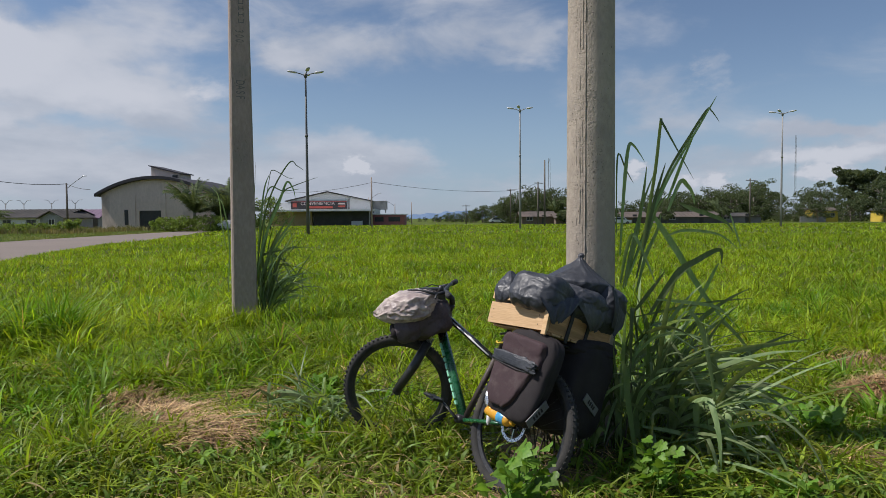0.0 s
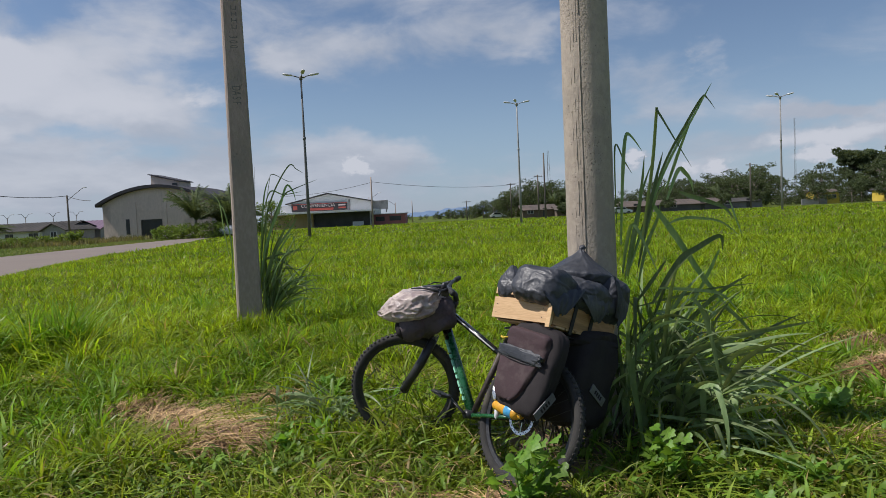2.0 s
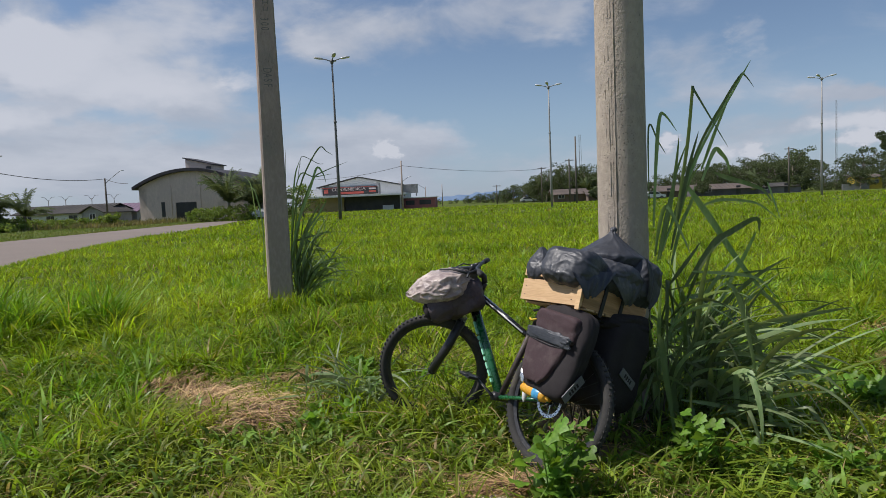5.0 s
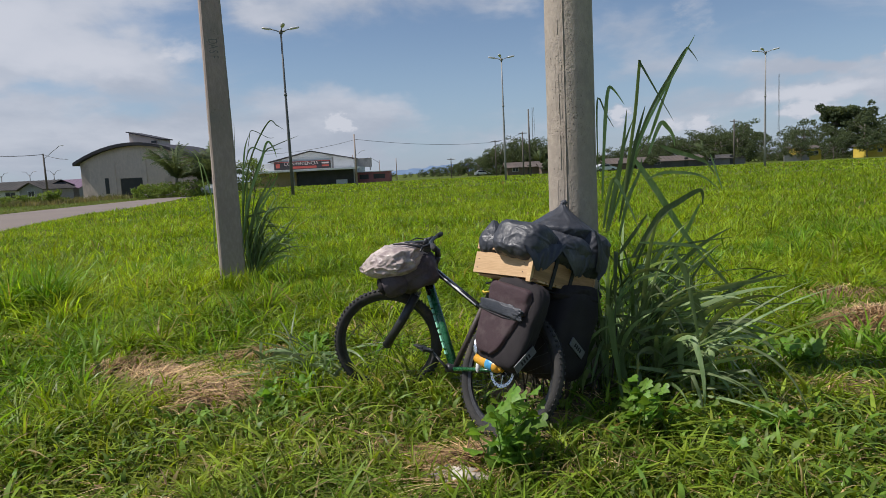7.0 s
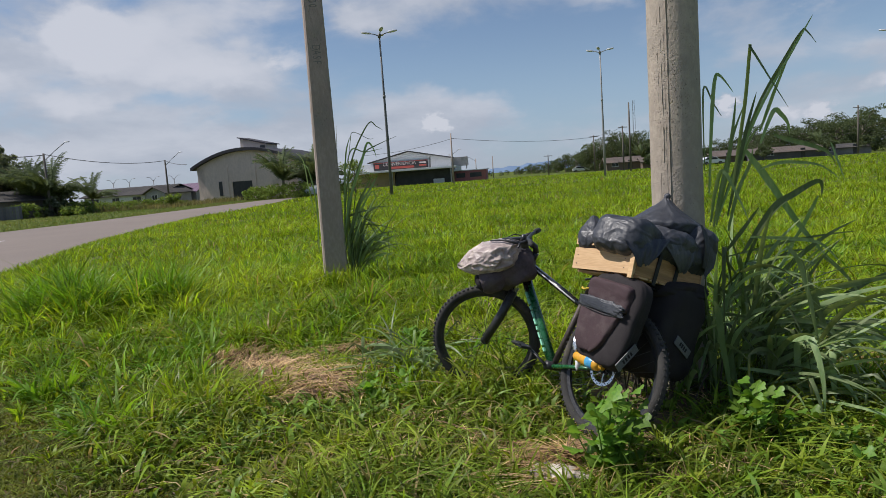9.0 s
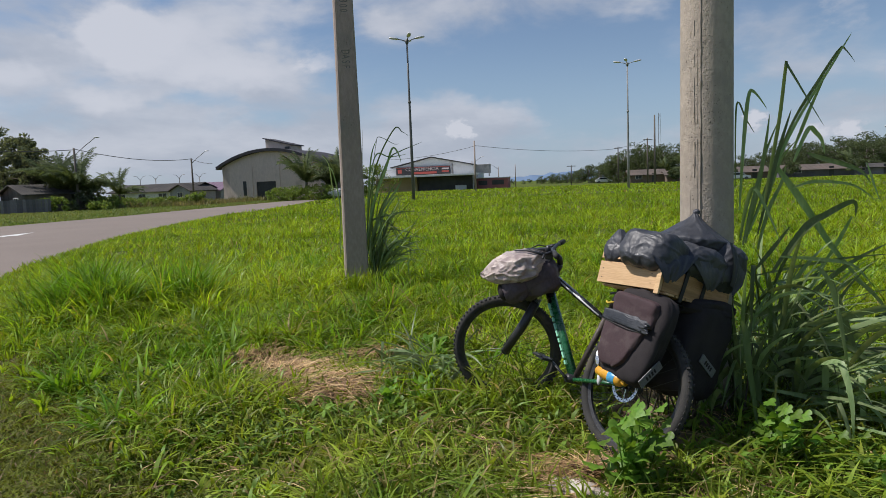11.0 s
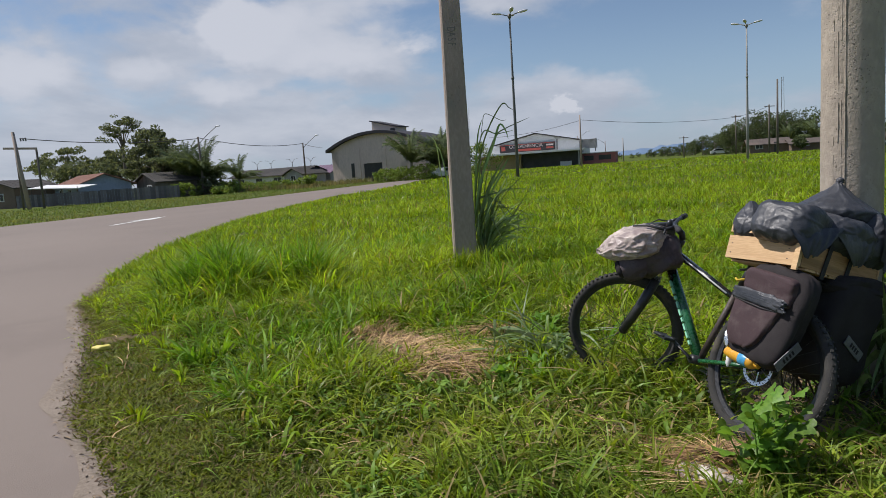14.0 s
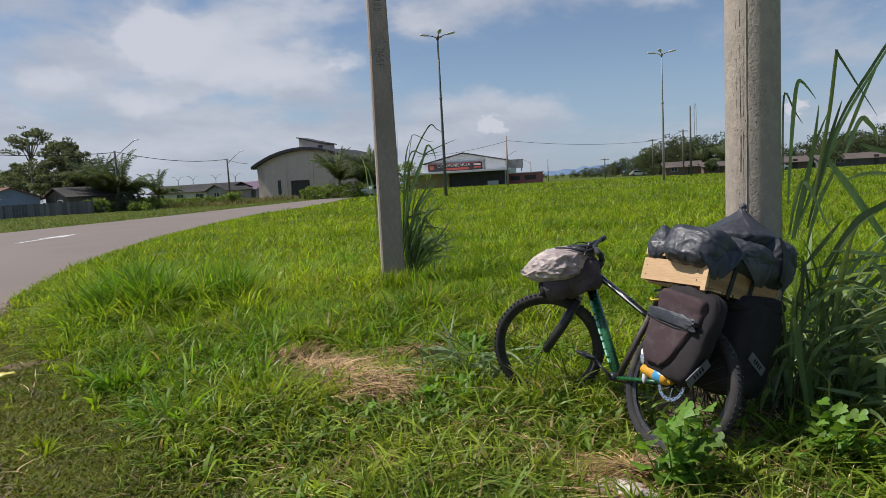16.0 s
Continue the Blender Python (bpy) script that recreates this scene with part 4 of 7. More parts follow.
def lattice_tower(x, y, h, w):
    tower = thing("lattice_tower", "thin far lattice radio mast", "radio mast", pose(x, y, 0), "radio masts")
    for k in range(3):
        a = 2 * math.pi * k / 3
        tube("mast_leg", [(w * math.cos(a), w * math.sin(a), 0), (0.5 * w * math.cos(a), 0.5 * w * math.sin(a), h)], 0.045, M["galv"], tower, 4)
    n = int(h / 2)
    for i in range(n):
        a, b = 2 * math.pi * (i % 3) / 3, 2 * math.pi * ((i + 1) % 3) / 3
        q0, q1 = 1 - 0.5 * i / n, 1 - 0.5 * (i + 1) / n
        tube("brace", [(w * q0 * math.cos(a), w * q0 * math.sin(a), h * i / n), (w * q1 * math.cos(b), w * q1 * math.sin(b), h * (i + 1) / n)], 0.022, M["galv"], tower, 4)


lattice_tower(35.5, 260, 24.6, 0.8)
lattice_tower(141, 280, 35, 0.45)

# ---- buildings ----


def window(parent, x, y, z, w, h, depth=0.08):
    """A framed window let into a wall that faces -y."""
    fr = part("window", boxm((w, depth, h), (x, y, z)), M["glass_dark"], parent)
    for dx, dz, sx, sz in ((0, h / 2, w + 0.12, 0.07), (0, -h / 2, w + 0.12, 0.07), (-w / 2, 0, 0.07, h), (w / 2, 0, 0.07, h), (0, 0, 0.05, h)):
        part("window_frame", boxm((sx, depth + 0.05, sz), (x + dx, y, z + dz)), M["white_wall"], fr)
    return fr


def gable_house(name, label, m, w, d, eave, peak, wall, roof, over=0.4, windows=(), doors=(), along_x=False):
    """A small house; the gable faces -y, or with along_x the eave does."""
    house = thing(name, label, "house", m)
    if along_x:
        v, f = prism([(-d / 2, 0), (d / 2, 0), (d / 2, eave), (0, peak), (-d / 2, eave)], -w / 2, w / 2)
        v = [(y, x, z) for x, y, z in v]
        f = [g[::-1] for g in f]
    else:
        v, f = prism([(-w / 2, 0), (w / 2, 0), (w / 2, eave), (0, peak), (-w / 2, eave)], -d / 2, d / 2)
    link("wall", v, f, M[wall], house)
    half = (d if along_x else w) / 2
    length = (w if along_x else d) + 2 * over
    slope = (peak - eave) / half
    t = 0.12
    for side in (-1, 1):
        a, b = (0, peak + 0.03), (side * (half + over), eave - slope * over + 0.03)
        o = [a, b, (b[0], b[1] + t), (a[0], a[1] + t)]
        v, f = prism(o, -length / 2, length / 2)
        if along_x:
            v = [(y, x, z) for x, y, z in v]
        rf = link("roof", v, f, M[roof], house)
        # corrugation courses, raised a little
        n = int(length / 0.9)
        for k in range(n):
            q = -length / 2 + (k + 0.5) * length / n
            pv, pf = sweep([(a[0], q, a[1] + t), (b[0], q, b[1] + t)], 0.05, 4)
            if along_x:
                pv = [(p[1], p[0], p[2]) for p in pv]
            link("roof_rib", pv, pf, M[roof], rf)
    front = -(d if not along_x else d) / 2
    for x, z, ww, hh in windows:
        window(house, x, front, z, ww, hh)
    for x, ww, hh in doors:
        part("door", boxm((ww, 0.1, hh), (x, front, hh / 2)), M["dark_opening"], house)
    return house


def warehouse():
    hall = thing("warehouse", "beige plastered warehouse with a dark arched roof and shuttered door", "warehouse", pose(-43.2, 93.0, 0, 0, 0, -5))
    half, eave, peak, deep = 8.2, 5.2, 7.3, 12.0
    # front wall with a true door opening: built as strips round it
    door_l, door_r, door_h = -2.5, 0.8, 2.85
    top = lambda x: eave + (peak - eave) * (1 - (x / half) ** 2)
    def strip(x0, x1, z0):
        n = max(2, int((x1 - x0) / 0.6))
        up = [(x1 + (x0 - x1) * i / n, top(x1 + (x0 - x1) * i / n)) for i in range(n + 1)]
        link("front_wall", *prism([(x0, z0), (x1, z0)] + up, 0, 0.25), M["plaster"], hall)
    strip(-half, door_l, 0)
    strip(door_l, door_r, door_h)
    strip(door_r, half, 0)
    part("side_wall", boxm((0.25, deep, eave), (-half + 0.125, 0.25 + deep / 2, eave / 2)), M["plaster"], hall)
    part("side_wall", boxm((0.25, deep, eave), (half - 0.125, 0.25 + deep / 2, eave / 2)), M["plaster"], hall)
    part("back_wall", boxm((2 * half, 0.25, eave), (0, deep + 0.4, eave / 2)), M["plaster"], hall)
    outer = [(x, eave + 0.02 + (peak - eave) * (1 - (x / half) ** 2)) for x in [(half + 0.6) * (1 - i / 12) for i in range(25)]]
    inner = [(x, z + 0.42) for x, z in outer][::-1]
    link("roof", *prism(outer + inner, -0.8, deep), M["roof_dark"], hall)
    shutter = part("shutter", boxm((door_r - door_l, 0.08, door_h), ((door_l + door_r) / 2, 0.2, door_h / 2)), M["dark_opening"], hall)
    for k in range(9):
        part("shutter_slat", boxm((door_r - door_l, 0.03, 0.05), ((door_l + door_r) / 2, 0.15, 0.3 + 0.29 * k)), M["dark_opening"], shutter)
    for x in (-3.2, 1.4):
        part("pilaster", boxm((0.35, 0.12, 5.4), (x, -0.06, 2.7)), M["plaster"], hall)
    part("string_course", boxm((4.2, 0.08, 0.10), (-0.9, -0.04, 5.0)), M["plaster"], hall)
    part("lintel", boxm((4.2, 0.08, 0.12), (-0.9, -0.04, 4.1)), M["plaster"], hall)
    part("side_door", boxm((0.55, 0.06, 2.2), (-4.45, -0.02, 1.9)), M["dark_opening"], hall)
    # raised box over the roof with a falling roof
    link("roof_box", *prism([(-2.6, 6.8), (1.7, 6.5), (1.7, 8.3), (-2.6, 9.35)], 3.6, 7.2), M["plaster"], hall)
    link("roof_box_cover", *prism([(-2.9, 9.45), (2.0, 8.24), (2.0, 8.39), (-2.9, 9.60)], 3.3, 7.5), M["roof_dark"], hall)
    part("roof_box_window", boxm((0.8, 0.1, 1.0), (1.1, 3.58, 7.6)), M["dark_opening"], hall)
    return hall


warehouse()


def store():
    shop = thing("convenience_store", "white gabled convenience store with a dark sign and wide opening", "shop", pose(-30.5, 145.0, 0))
    v, f = prism([(-8.0, 0), (10.6, 0), (10.6, 5.35), (1.0, 7.45), (-8.0, 5.5)], 3.0, 22)
    link("wall", v, f, M["white_wall"], shop)
    for a, b in (((1.0, 7.5), (11.2, 5.3)), ((1.0, 7.5), (-8.6, 5.42))):
        link("roof", *prism([a, b, (b[0], b[1] + 0.22), (a[0], a[1] + 0.22)], 2.5, 22.5), M["tile_grey"], shop)
    for x in (-3.6, 5.8):
        part("pilaster", boxm((0.35, 0.15, 6.0), (x, 2.92, 3.0)), M["grey_wall"], shop)
    part("canopy", boxm((24.0, 6.0, 0.42), (0.4, 0.0, 3.35), bevel=0.03), M["white_wall"], shop)
    part("front_wall", boxm((9.6, 0.3, 3.1), (-6.8, 0.6, 1.55)), M["ochre_wall"], shop)
    # solid dark panel in place of the shaded shop interior
    part("opening", boxm((12.9, 0.2, 3.1), (4.7, 0.9, 1.55)), M["dark_opening"], shop)
    for x in (-1.9, 11.2):
        part("pillar", boxm((0.25, 0.25, 3.1), (x, -2.6, 1.55)), M["grey_wall"], shop)
    part("counter", boxm((2.4, 0.6, 1.0), (8.0, 0.3, 0.5)), M["white_wall"], shop)
    part("parapet", boxm((5.2, 0.3, 1.6), (-9.4, 3.0, 4.4)), M["white_wall"], shop)
    sign = part("sign", boxm((12.6, 0.25, 1.75), (-0.95, 2.7, 4.6), bevel=0.03), M["sign_dark"], shop, "dark shop sign with pale lettering")
    # readable word of the sign
    cu = bpy.data.curves.new("sign_letters", "FONT")
    cu.body, cu.size, cu.extrude, cu.align_x = "CONVENIENCIA", 1.05, 0.02, "CENTER"
    tmp = bpy.data.objects.new("sign_letters", cu)
    scene.collection.objects.link(tmp)
    me = bpy.data.meshes.new_from_object(tmp)
    bpy.data.objects.remove(tmp)
    me.materials.append(M["sign_light"])
    word = new("sign_letters", me)
    word.parent = sign
    word.matrix_basis = pose(-1.2, 2.55, 4.62, 90, 0, 0)
    part("sign_bar", boxm((5.6, 0.05, 0.5), (-0.6, 2.55, 4.12)), M["sign_red"], sign)
    part("sign_bar", boxm((0.9, 0.05, 0.9), (-6.4, 2.55, 4.6)), M["sign_red"], sign)
    part("sign_rim", boxm((12.6, 0.06, 0.12), (-0.95, 2.56, 5.36)), M["sign_red"], sign)
    part("sign_bar", boxm((1.6, 0.05, 0.35), (4.2, 2.55, 4.9)), M["sign_light"], sign)
    part("sign_bar", boxm((1.6, 0.05, 0.35), (4.2, 2.55, 4.3)), M["sign_red"], sign)
    # low red wing and raised water tank
    part("red_wing", boxm((7.4, 6, 2.3), (14.6, 6.0, 1.15)), M["red_wall"], shop)
    part("wing_roof", boxm((7.9, 6.6, 0.16), (14.6, 6.0, 2.4)), M["white_wall"], shop)
    for x, wd in ((12.6, 2.0), (16.0, 2.6)):
        part("window", boxm((wd, 0.1, 1.0), (x, 2.98, 1.3)), M["dark_opening"], shop)
    part("fascia", boxm((7.6, 0.12, 0.3), (14.6, 2.9, 2.1)), M["red_wall"], shop)
    tank = part("tank_box", boxm((3.4, 2.5, 2.0), (12.4, 5.5, 4.5), bevel=0.05), M["grey_wall"], shop)
    for x in (11.0, 13.8):
        part("tank_leg", boxm((0.2, 0.2, 0.8), (x, 5.5, 3.2)), M["grey_wall"], tank)


store()
gable_house("low_house", "low grey house with a wide dark sheet roof", pose(-72, 110, 0, 0, 0, -8), 17, 8, 2.1, 3.3, "white_wall", "tile_grey", 0.6,
            [(-6.0, 1.2, 1.6, 1.0), (-1.5, 1.2, 1.6, 1.0), (3.0, 1.2, 1.8, 1.0)], [(6.2, 1.0, 2.0)], True)
gable_house("low_house", "small white gabled house beside the low grey house", pose(-64.2, 106.5, 0, 0, 0, -14), 4.6, 6, 2.0, 3.0, "grey_wall", "tile_grey", 0.4, [(0.0, 1.3, 1.2, 0.9)])
gable_house("purple_house", "low house with a purple sheet roof", pose(-64.2, 114.5, 0, 0, 0, -8), 6.2, 6, 2.0, 3.3, "grey_wall", "purple_roof", 0.5, [(-1.5, 1.2, 1.4, 1.0)], [(1.6, 0.9, 2.0)], True)
gable_house("blue_house", "pale blue house with a red clay tile roof", pose(-70.6, 65.2, 0, 0, 0, -24), 8.4, 6.4, 2.25, 3.45, "blue_wall", "tile_red", 0.5, [(-1.6, 1.4, 1.2, 0.8), (1.6, 1.4, 1.0, 0.8)], [], True)
gable_house("brown_shed", "brown weathered wooden shed with a dark roof", pose(-62.6, 69.5, 0, 0, 0, -22), 5.6, 5.4, 2.1, 3.15, "old_wood", "tile_grey", 0.4, [(0.9, 1.3, 1.1, 0.8)])
gable_house("left_house", "small dark-roofed brick house behind the boundary fence", pose(-79.5, 62.0, 0), 6, 6, 2.5, 3.4, "brick_wall", "tile_grey", 0.4, [(0.5, 1.4, 1.2, 0.9)])
canopy = thing("tin_canopy", "white tin canopy on thin posts before the blue house", "canopy", pose(-68.2, 58.6, 0, 0, 0, -8))
part("sheet", boxm((9.6, 2.4, 0.09), (0, 0, 2.22), (7, 2, 0)), M["white_wall"], canopy)
for k in range(4):
    part("post", boxm((0.10, 0.10, 2.1), (-4.4 + 2.93 * k, -1.0, 1.05)), M["old_wood"], canopy)
fence = thing("board_fence", "grey weathered vertical board fence", "fence", pose(-61.8, 58.2, 0, 0, 0, 38))
plank_me = None
for k in range(58):
    pl = part("board", boxm((0.27, 0.03, 1.55 + 0.08 * ((k * 7) % 5 - 2)), (0, 0, 0.78)), M["board_fence"], fence) if plank_me is None else new("board", plank_me)
    plank_me = pl.data
    pl.parent = fence
    pl.matrix_basis = pose(-8.4 + 0.29 * k, 0.02 * ((k * 5) % 3), 0.02 * ((k * 3) % 4))
for z in (0.4, 1.2):
    part("rail", boxm((16.8, 0.05, 0.08), (0, 0.05, z)), M["old_wood"], fence)
frame_pole = thing("pole_frame", "leaning concrete pole with an H-shaped crossbar frame", "utility pole", pose(-63.6, 50.0, 0))
tube("main_pole", [(0.6, 0, 0), (0.1, 0, 4), (-0.25, 0, 8.0)], [0.22, 0.2, 0.15], M["concrete_dark"], frame_pole, 8)
tube("second_pole", [(-0.7, 0.4, 0), (-0.7, 0.4, 6.4)], [0.12, 0.10], M["old_wood"], frame_pole, 8)
tube("third_pole", [(2.2, 0.4, 0), (2.2, 0.4, 6.2)], [0.12, 0.10], M["old_wood"], frame_pole, 8)
part("crossbar", boxm((4.6, 0.16, 0.22), (0.2, 0.2, 6.3), (0, 4, 0)), M["concrete_dark"], frame_pole)
for k in range(3):
    tube("insulator", [(0.7 + 0.35 * k, 0, 7.3), (0.75 + 0.35 * k, 0, 7.0)], 0.07, M["cable"], frame_pole, 6)

# far side of the meadow
for i, (x, y, w, d, e, p, wall, roof) in enumerate(((25.5, 146, 9, 7, 1.4, 2.2, "brick_wall", "tile_brown"), (38.0, 154, 9, 8, 1.4, 2.5, "brick_wall", "tile_brown"),
                                                   (50.5, 150, 14, 8, 1.4, 2.4, "board_fence", "tile_brown"), (61.5, 150, 10, 7, 1.4, 2.1, "board_fence", "tile_grey"),
                                                   (17.5, 150, 7, 7, 1.7, 2.7, "brick_wall", "tile_brown"))):
    gable_house("far_house", "low far house with a worn %s" % ("tiled roof" if roof != "tile_grey" else "grey roof"), pose(x, y, 0), w, d, e, p, wall, roof, 0.6,
                [(-w * 0.25, 1.3, 1.3, 0.9)], [(w * 0.2, 0.9, 2.0)], True)
gable_house("yellow_house", "bright yellow house half hidden by trees", pose(82.0, 151, 0), 4.6, 5, 2.5, 3.1, "yellow_wall", "tile_brown", 0.3, [(-1.1, 1.6, 0.9, 0.8), (1.1, 1.6, 0.9, 0.8)], [], True)
gable_house("yellow_house", "bright yellow house with a pale roof", pose(96.6, 151, 0), 4.2, 5, 2.6, 3.4, "yellow_wall", "tile_grey", 0.4, [(0.8, 1.5, 1.0, 0.8)])
low_wall = part("boundary_wall", boxm((5.6, 0.2, 1.3), (78.5, 148, 0.65)), M["grey_wall"], None)
tagged(low_wall, "low grey boundary wall before the yellow house", "wall", kind="structure")


def far_car(x, y, turn):
    car = thing("parked_car", "white parked car far across the meadow", "car", pose(x, y, 0, 0, 0, turn))
    body = [(-2.1, 0.35), (2.1, 0.35), (2.15, 0.8), (1.2, 0.95), (0.6, 1.42), (-1.1, 1.45), (-1.8, 0.98), (-2.15, 0.9)]
    link("body", *prism(body, -0.85, 0.85), M["car_paint"], car)
    link("side_window", *prism([(-1.5, 1.0), (0.95, 0.98), (0.5, 1.36), (-1.05, 1.38)], -0.87, 0.87), M["glass_dark"], car)
    for x_ in (-1.3, 1.3):
        for y_ in (-0.8, 0.8):
            v, f = lathe([(0.32, -0.1), (0.32, 0.1), (0.05, 0.1), (0.05, -0.1)], 16)
            w = link("wheel", *moved((v, f), pose(x_, y_, 0.32)), M["rubber"], car)
            link("rim", *moved(lathe([(0.2, -0.11), (0.2, 0.11), (0.03, 0.11), (0.03, -0.11)], 12), pose(x_, y_, 0.32)), M["galv"], w)


far_car(31.0, 128, 12)
far_car(10.2, 176, 5)
far_car(-30.6, 86.5, 95)

# ---- trees ----


def leaf_cloud(centres, count, size, rs, flat=0.75):
    """Leaf quads scattered in clumps; each clump is (x, y, z, radius)."""
    cs = np.array(centres)
    pick = rs.choice(len(cs), count, p=cs[:, 3] ** 2 / (cs[:, 3] ** 2).sum())
    d = rs.normal(size=(count, 3))
    d /= np.linalg.norm(d, axis=1)[:, None]
    r = cs[pick, 3] * rs.uniform(0.35, 1.0, count) ** 0.5
    c = cs[pick, :3] + d * r[:, None] * np.array([1, 1, flat])
    u = rs.normal(size=(count, 3))
    u /= np.linalg.norm(u, axis=1)[:, None]
    v = np.cross(u, rs.normal(size=(count, 3)))
    v /= np.linalg.norm(v, axis=1)[:, None]
    s = size * rs.uniform(0.6, 1.4, count)[:, None]
    p = np.stack([c - u * s, c - v * s * 0.4 + u * s * 0.1, c + u * s, c + v * s * 0.4 + u * s * 0.1], 1).reshape(-1, 3)
    return p.tolist(), [(4 * i, 4 * i + 1, 4 * i + 2, 4 * i + 3) for i in range(count)]


def tree(name, label, x, y, h, spread, seed, count=2600, leaf=0.28, open_crown=False, trunk_h=0.4, group="", foliage="tree_leaf"):
    rs = np.random.RandomState(seed)
    t = thing(name, label, "tree", pose(x, y, 0, 0, 0, seed * 40 % 360), group)
    top = h * trunk_h
    pieces = [sweep([(0, 0, -0.1), (0.1, 0.05, top * 0.5), (0.05, 0.1, top), (0.0, 0.0, h * 0.75)], [0.024 * h, 0.018 * h, 0.014 * h, 0.005 * h] if open_crown else [0.035 * h, 0.027 * h, 0.022 * h, 0.008 * h], 7)]
    clumps = []
    n = 13 if open_crown else 20
    for i in range(n):
        a, q = i * 2.4 + rs.uniform(-0.4, 0.4), rs.uniform(0.35, 1.0)
        z = h * rs.uniform(trunk_h + (0.12 if trunk_h > 0.15 else 0.0), 0.9)
        wide = spread * q * (1.0 - 0.55 * max(0, (z / h - 0.6)) / 0.4)
        end = (wide * math.cos(a), wide * math.sin(a), z)
        z0 = min(z * 0.7, h * 0.6)
        pieces.append(sweep([(0, 0, z0), (end[0] * 0.5, end[1] * 0.5, (z0 + z) / 2 + 0.05 * h), end], [0.006 * h, 0.004 * h, 0.002 * h] if open_crown else [0.012 * h, 0.008 * h, 0.004 * h], 5))
        clumps.append((*end, spread * rs.uniform(0.20, 0.34) * (0.75 if open_crown else 0.95)))
        for k in range(2):
            clumps.append((end[0] + rs.normal() * spread * 0.22, end[1] + rs.normal() * spread * 0.22, end[2] + rs.normal() * h * 0.06, spread * rs.uniform(0.14, 0.25)))
    clumps.append((0, 0, h * 0.86, spread * 0.3))
    v, f = joined(pieces)
    link("trunk", v, f, M["bark"], t, smooth=True)
    v, f = leaf_cloud(clumps, count, leaf, rs, 0.45 if open_crown else 0.75)
    link("crown", v, f, M[foliage], t)
    return t


def palm(name, label, x, y, h, seed, fronds=16, reach=3.0, group=""):
    """A young coconut palm: feathered fronds rise from a low crown, arch over and hang."""
    rs = np.random.RandomState(seed)
    t = thing(name, label, "palm tree", pose(x, y, 0), group)
    base = h * 0.30
    tube("trunk", [(0, 0, -0.1), (0.1, 0, base * 0.6), (0.1, 0.1, base)], [0.26, 0.22, 0.18], M["bark"], t, 8)
    for i in range(fronds):
        a = i * 2.4 + rs.uniform(-0.3, 0.3)
        rise = 0.35 + 1.18 * ((i * 0.618 + 0.2) % 1.0)
        L = (h - base) * rs.uniform(0.85, 1.1) * (0.78 + 0.22 * math.sin(rise))
        bend = rs.uniform(0.7, 1.8)
        p, ang, mid = Vector((0.1, 0, 0)), rise, []
        n = 16
        for k in range(n + 1):
            mid.append(p.copy())
            p = p + Vector((math.cos(ang), 0, math.sin(ang))) * (L / n)
            ang -= bend / n * (0.25 + 1.5 * k / n)
        verts, faces = sweep([tuple(q) for q in mid], [0.05 * (1 - 0.8 * k / n) for k in range(n + 1)], 4)
        verts, faces = list(verts), list(faces)
        for k in range(2, n + 1):
            ll = L * 0.17 * math.sin(math.pi * min(1, 0.12 + 0.82 * k / n)) + 0.12
            d = (mid[k] - mid[k - 1]).normalized()
            for side in (-1, 1):
                for sub in (0.0, 0.33, 0.66):
                    q = mid[k].lerp(mid[k - 1], sub)
                    o = len(verts)
                    tip = q + d * ll * 0.5 + Vector((0, side * ll * rs.uniform(0.5, 0.85), -ll * rs.uniform(0.2, 0.8)))
                    w = d * 0.05
                    verts += [q - w, q + w, tip]
                    faces.append((o, o + 1, o + 2))
        m = Matrix.Translation((0.1, 0.1, base)) @ Euler((0, 0, a)).to_matrix().to_4x4()
        link("frond", *moved((verts, faces), m), M["palm_leaf"], t)
    return t


# left: behind the fence and the far verge
tree("tree", "slender open-crowned tree above the fence", -78.6, 79, 13.2, 3.2, 3, 2200, 0.18, True, 0.60)
tree("tree", "dense dark green tree beside the shed", -70.2, 76, 10.2, 3.3, 4, 4200, 0.24, False, 0.25)
tree("tree", "dense dark green tree beside the shed", -67.2, 74, 8.6, 2.8, 5, 3600, 0.24, False, 0.2)
tree("tree", "dense dark green tree beside the shed", -74.2, 77, 8.0, 2.4, 6, 2600, 0.24, False, 0.2)
tree("tree", "low dense tree behind the shed", -64.0, 75, 6.4, 2.6, 7, 2800, 0.24, False, 0.1)
tree("bush", "tall dark shrub behind the shed", -66.0, 72.5, 5.4, 2.6, 81, 2200, 0.22, False, 0.03)
tree("bush", "tall dark shrub behind the shed", -61.2, 72.5, 4.6, 2.4, 82, 2000, 0.22, False, 0.03)
tree("bush", "dark shrub below the palms", -58.4, 73.0, 3.6, 2.2, 83, 1800, 0.2, False, 0.03)
tree("bush", "dark shrub beside the fence", -57.2, 71.0, 2.3, 1.8, 84, 1500, 0.18, False, 0.03)
palm("coconut_palm", "young coconut palm by the street pole", -60.6, 71.0, 8.2, 2, 40)
palm("coconut_palm", "young coconut palm by the street pole", -57.9, 71, 8.0, 7, 40)
palm("coconut_palm", "small far coconut palm", -99, 92, 9.0, 9, 22)
palm("coconut_palm", "small far coconut palm", -62.3, 84, 6.0, 12, 22)
tree("tree", "far open tree behind the houses", -103, 90, 10.4, 4.2, 8, 1300, 0.3, True, 0.45)
tree("tree", "far open tree behind the houses", -110, 92, 8.6, 4.6, 9, 1300, 0.3, True, 0.4)
tree("tree", "far tree behind the houses", -97, 86, 6.8, 4.6, 10, 2200, 0.3)
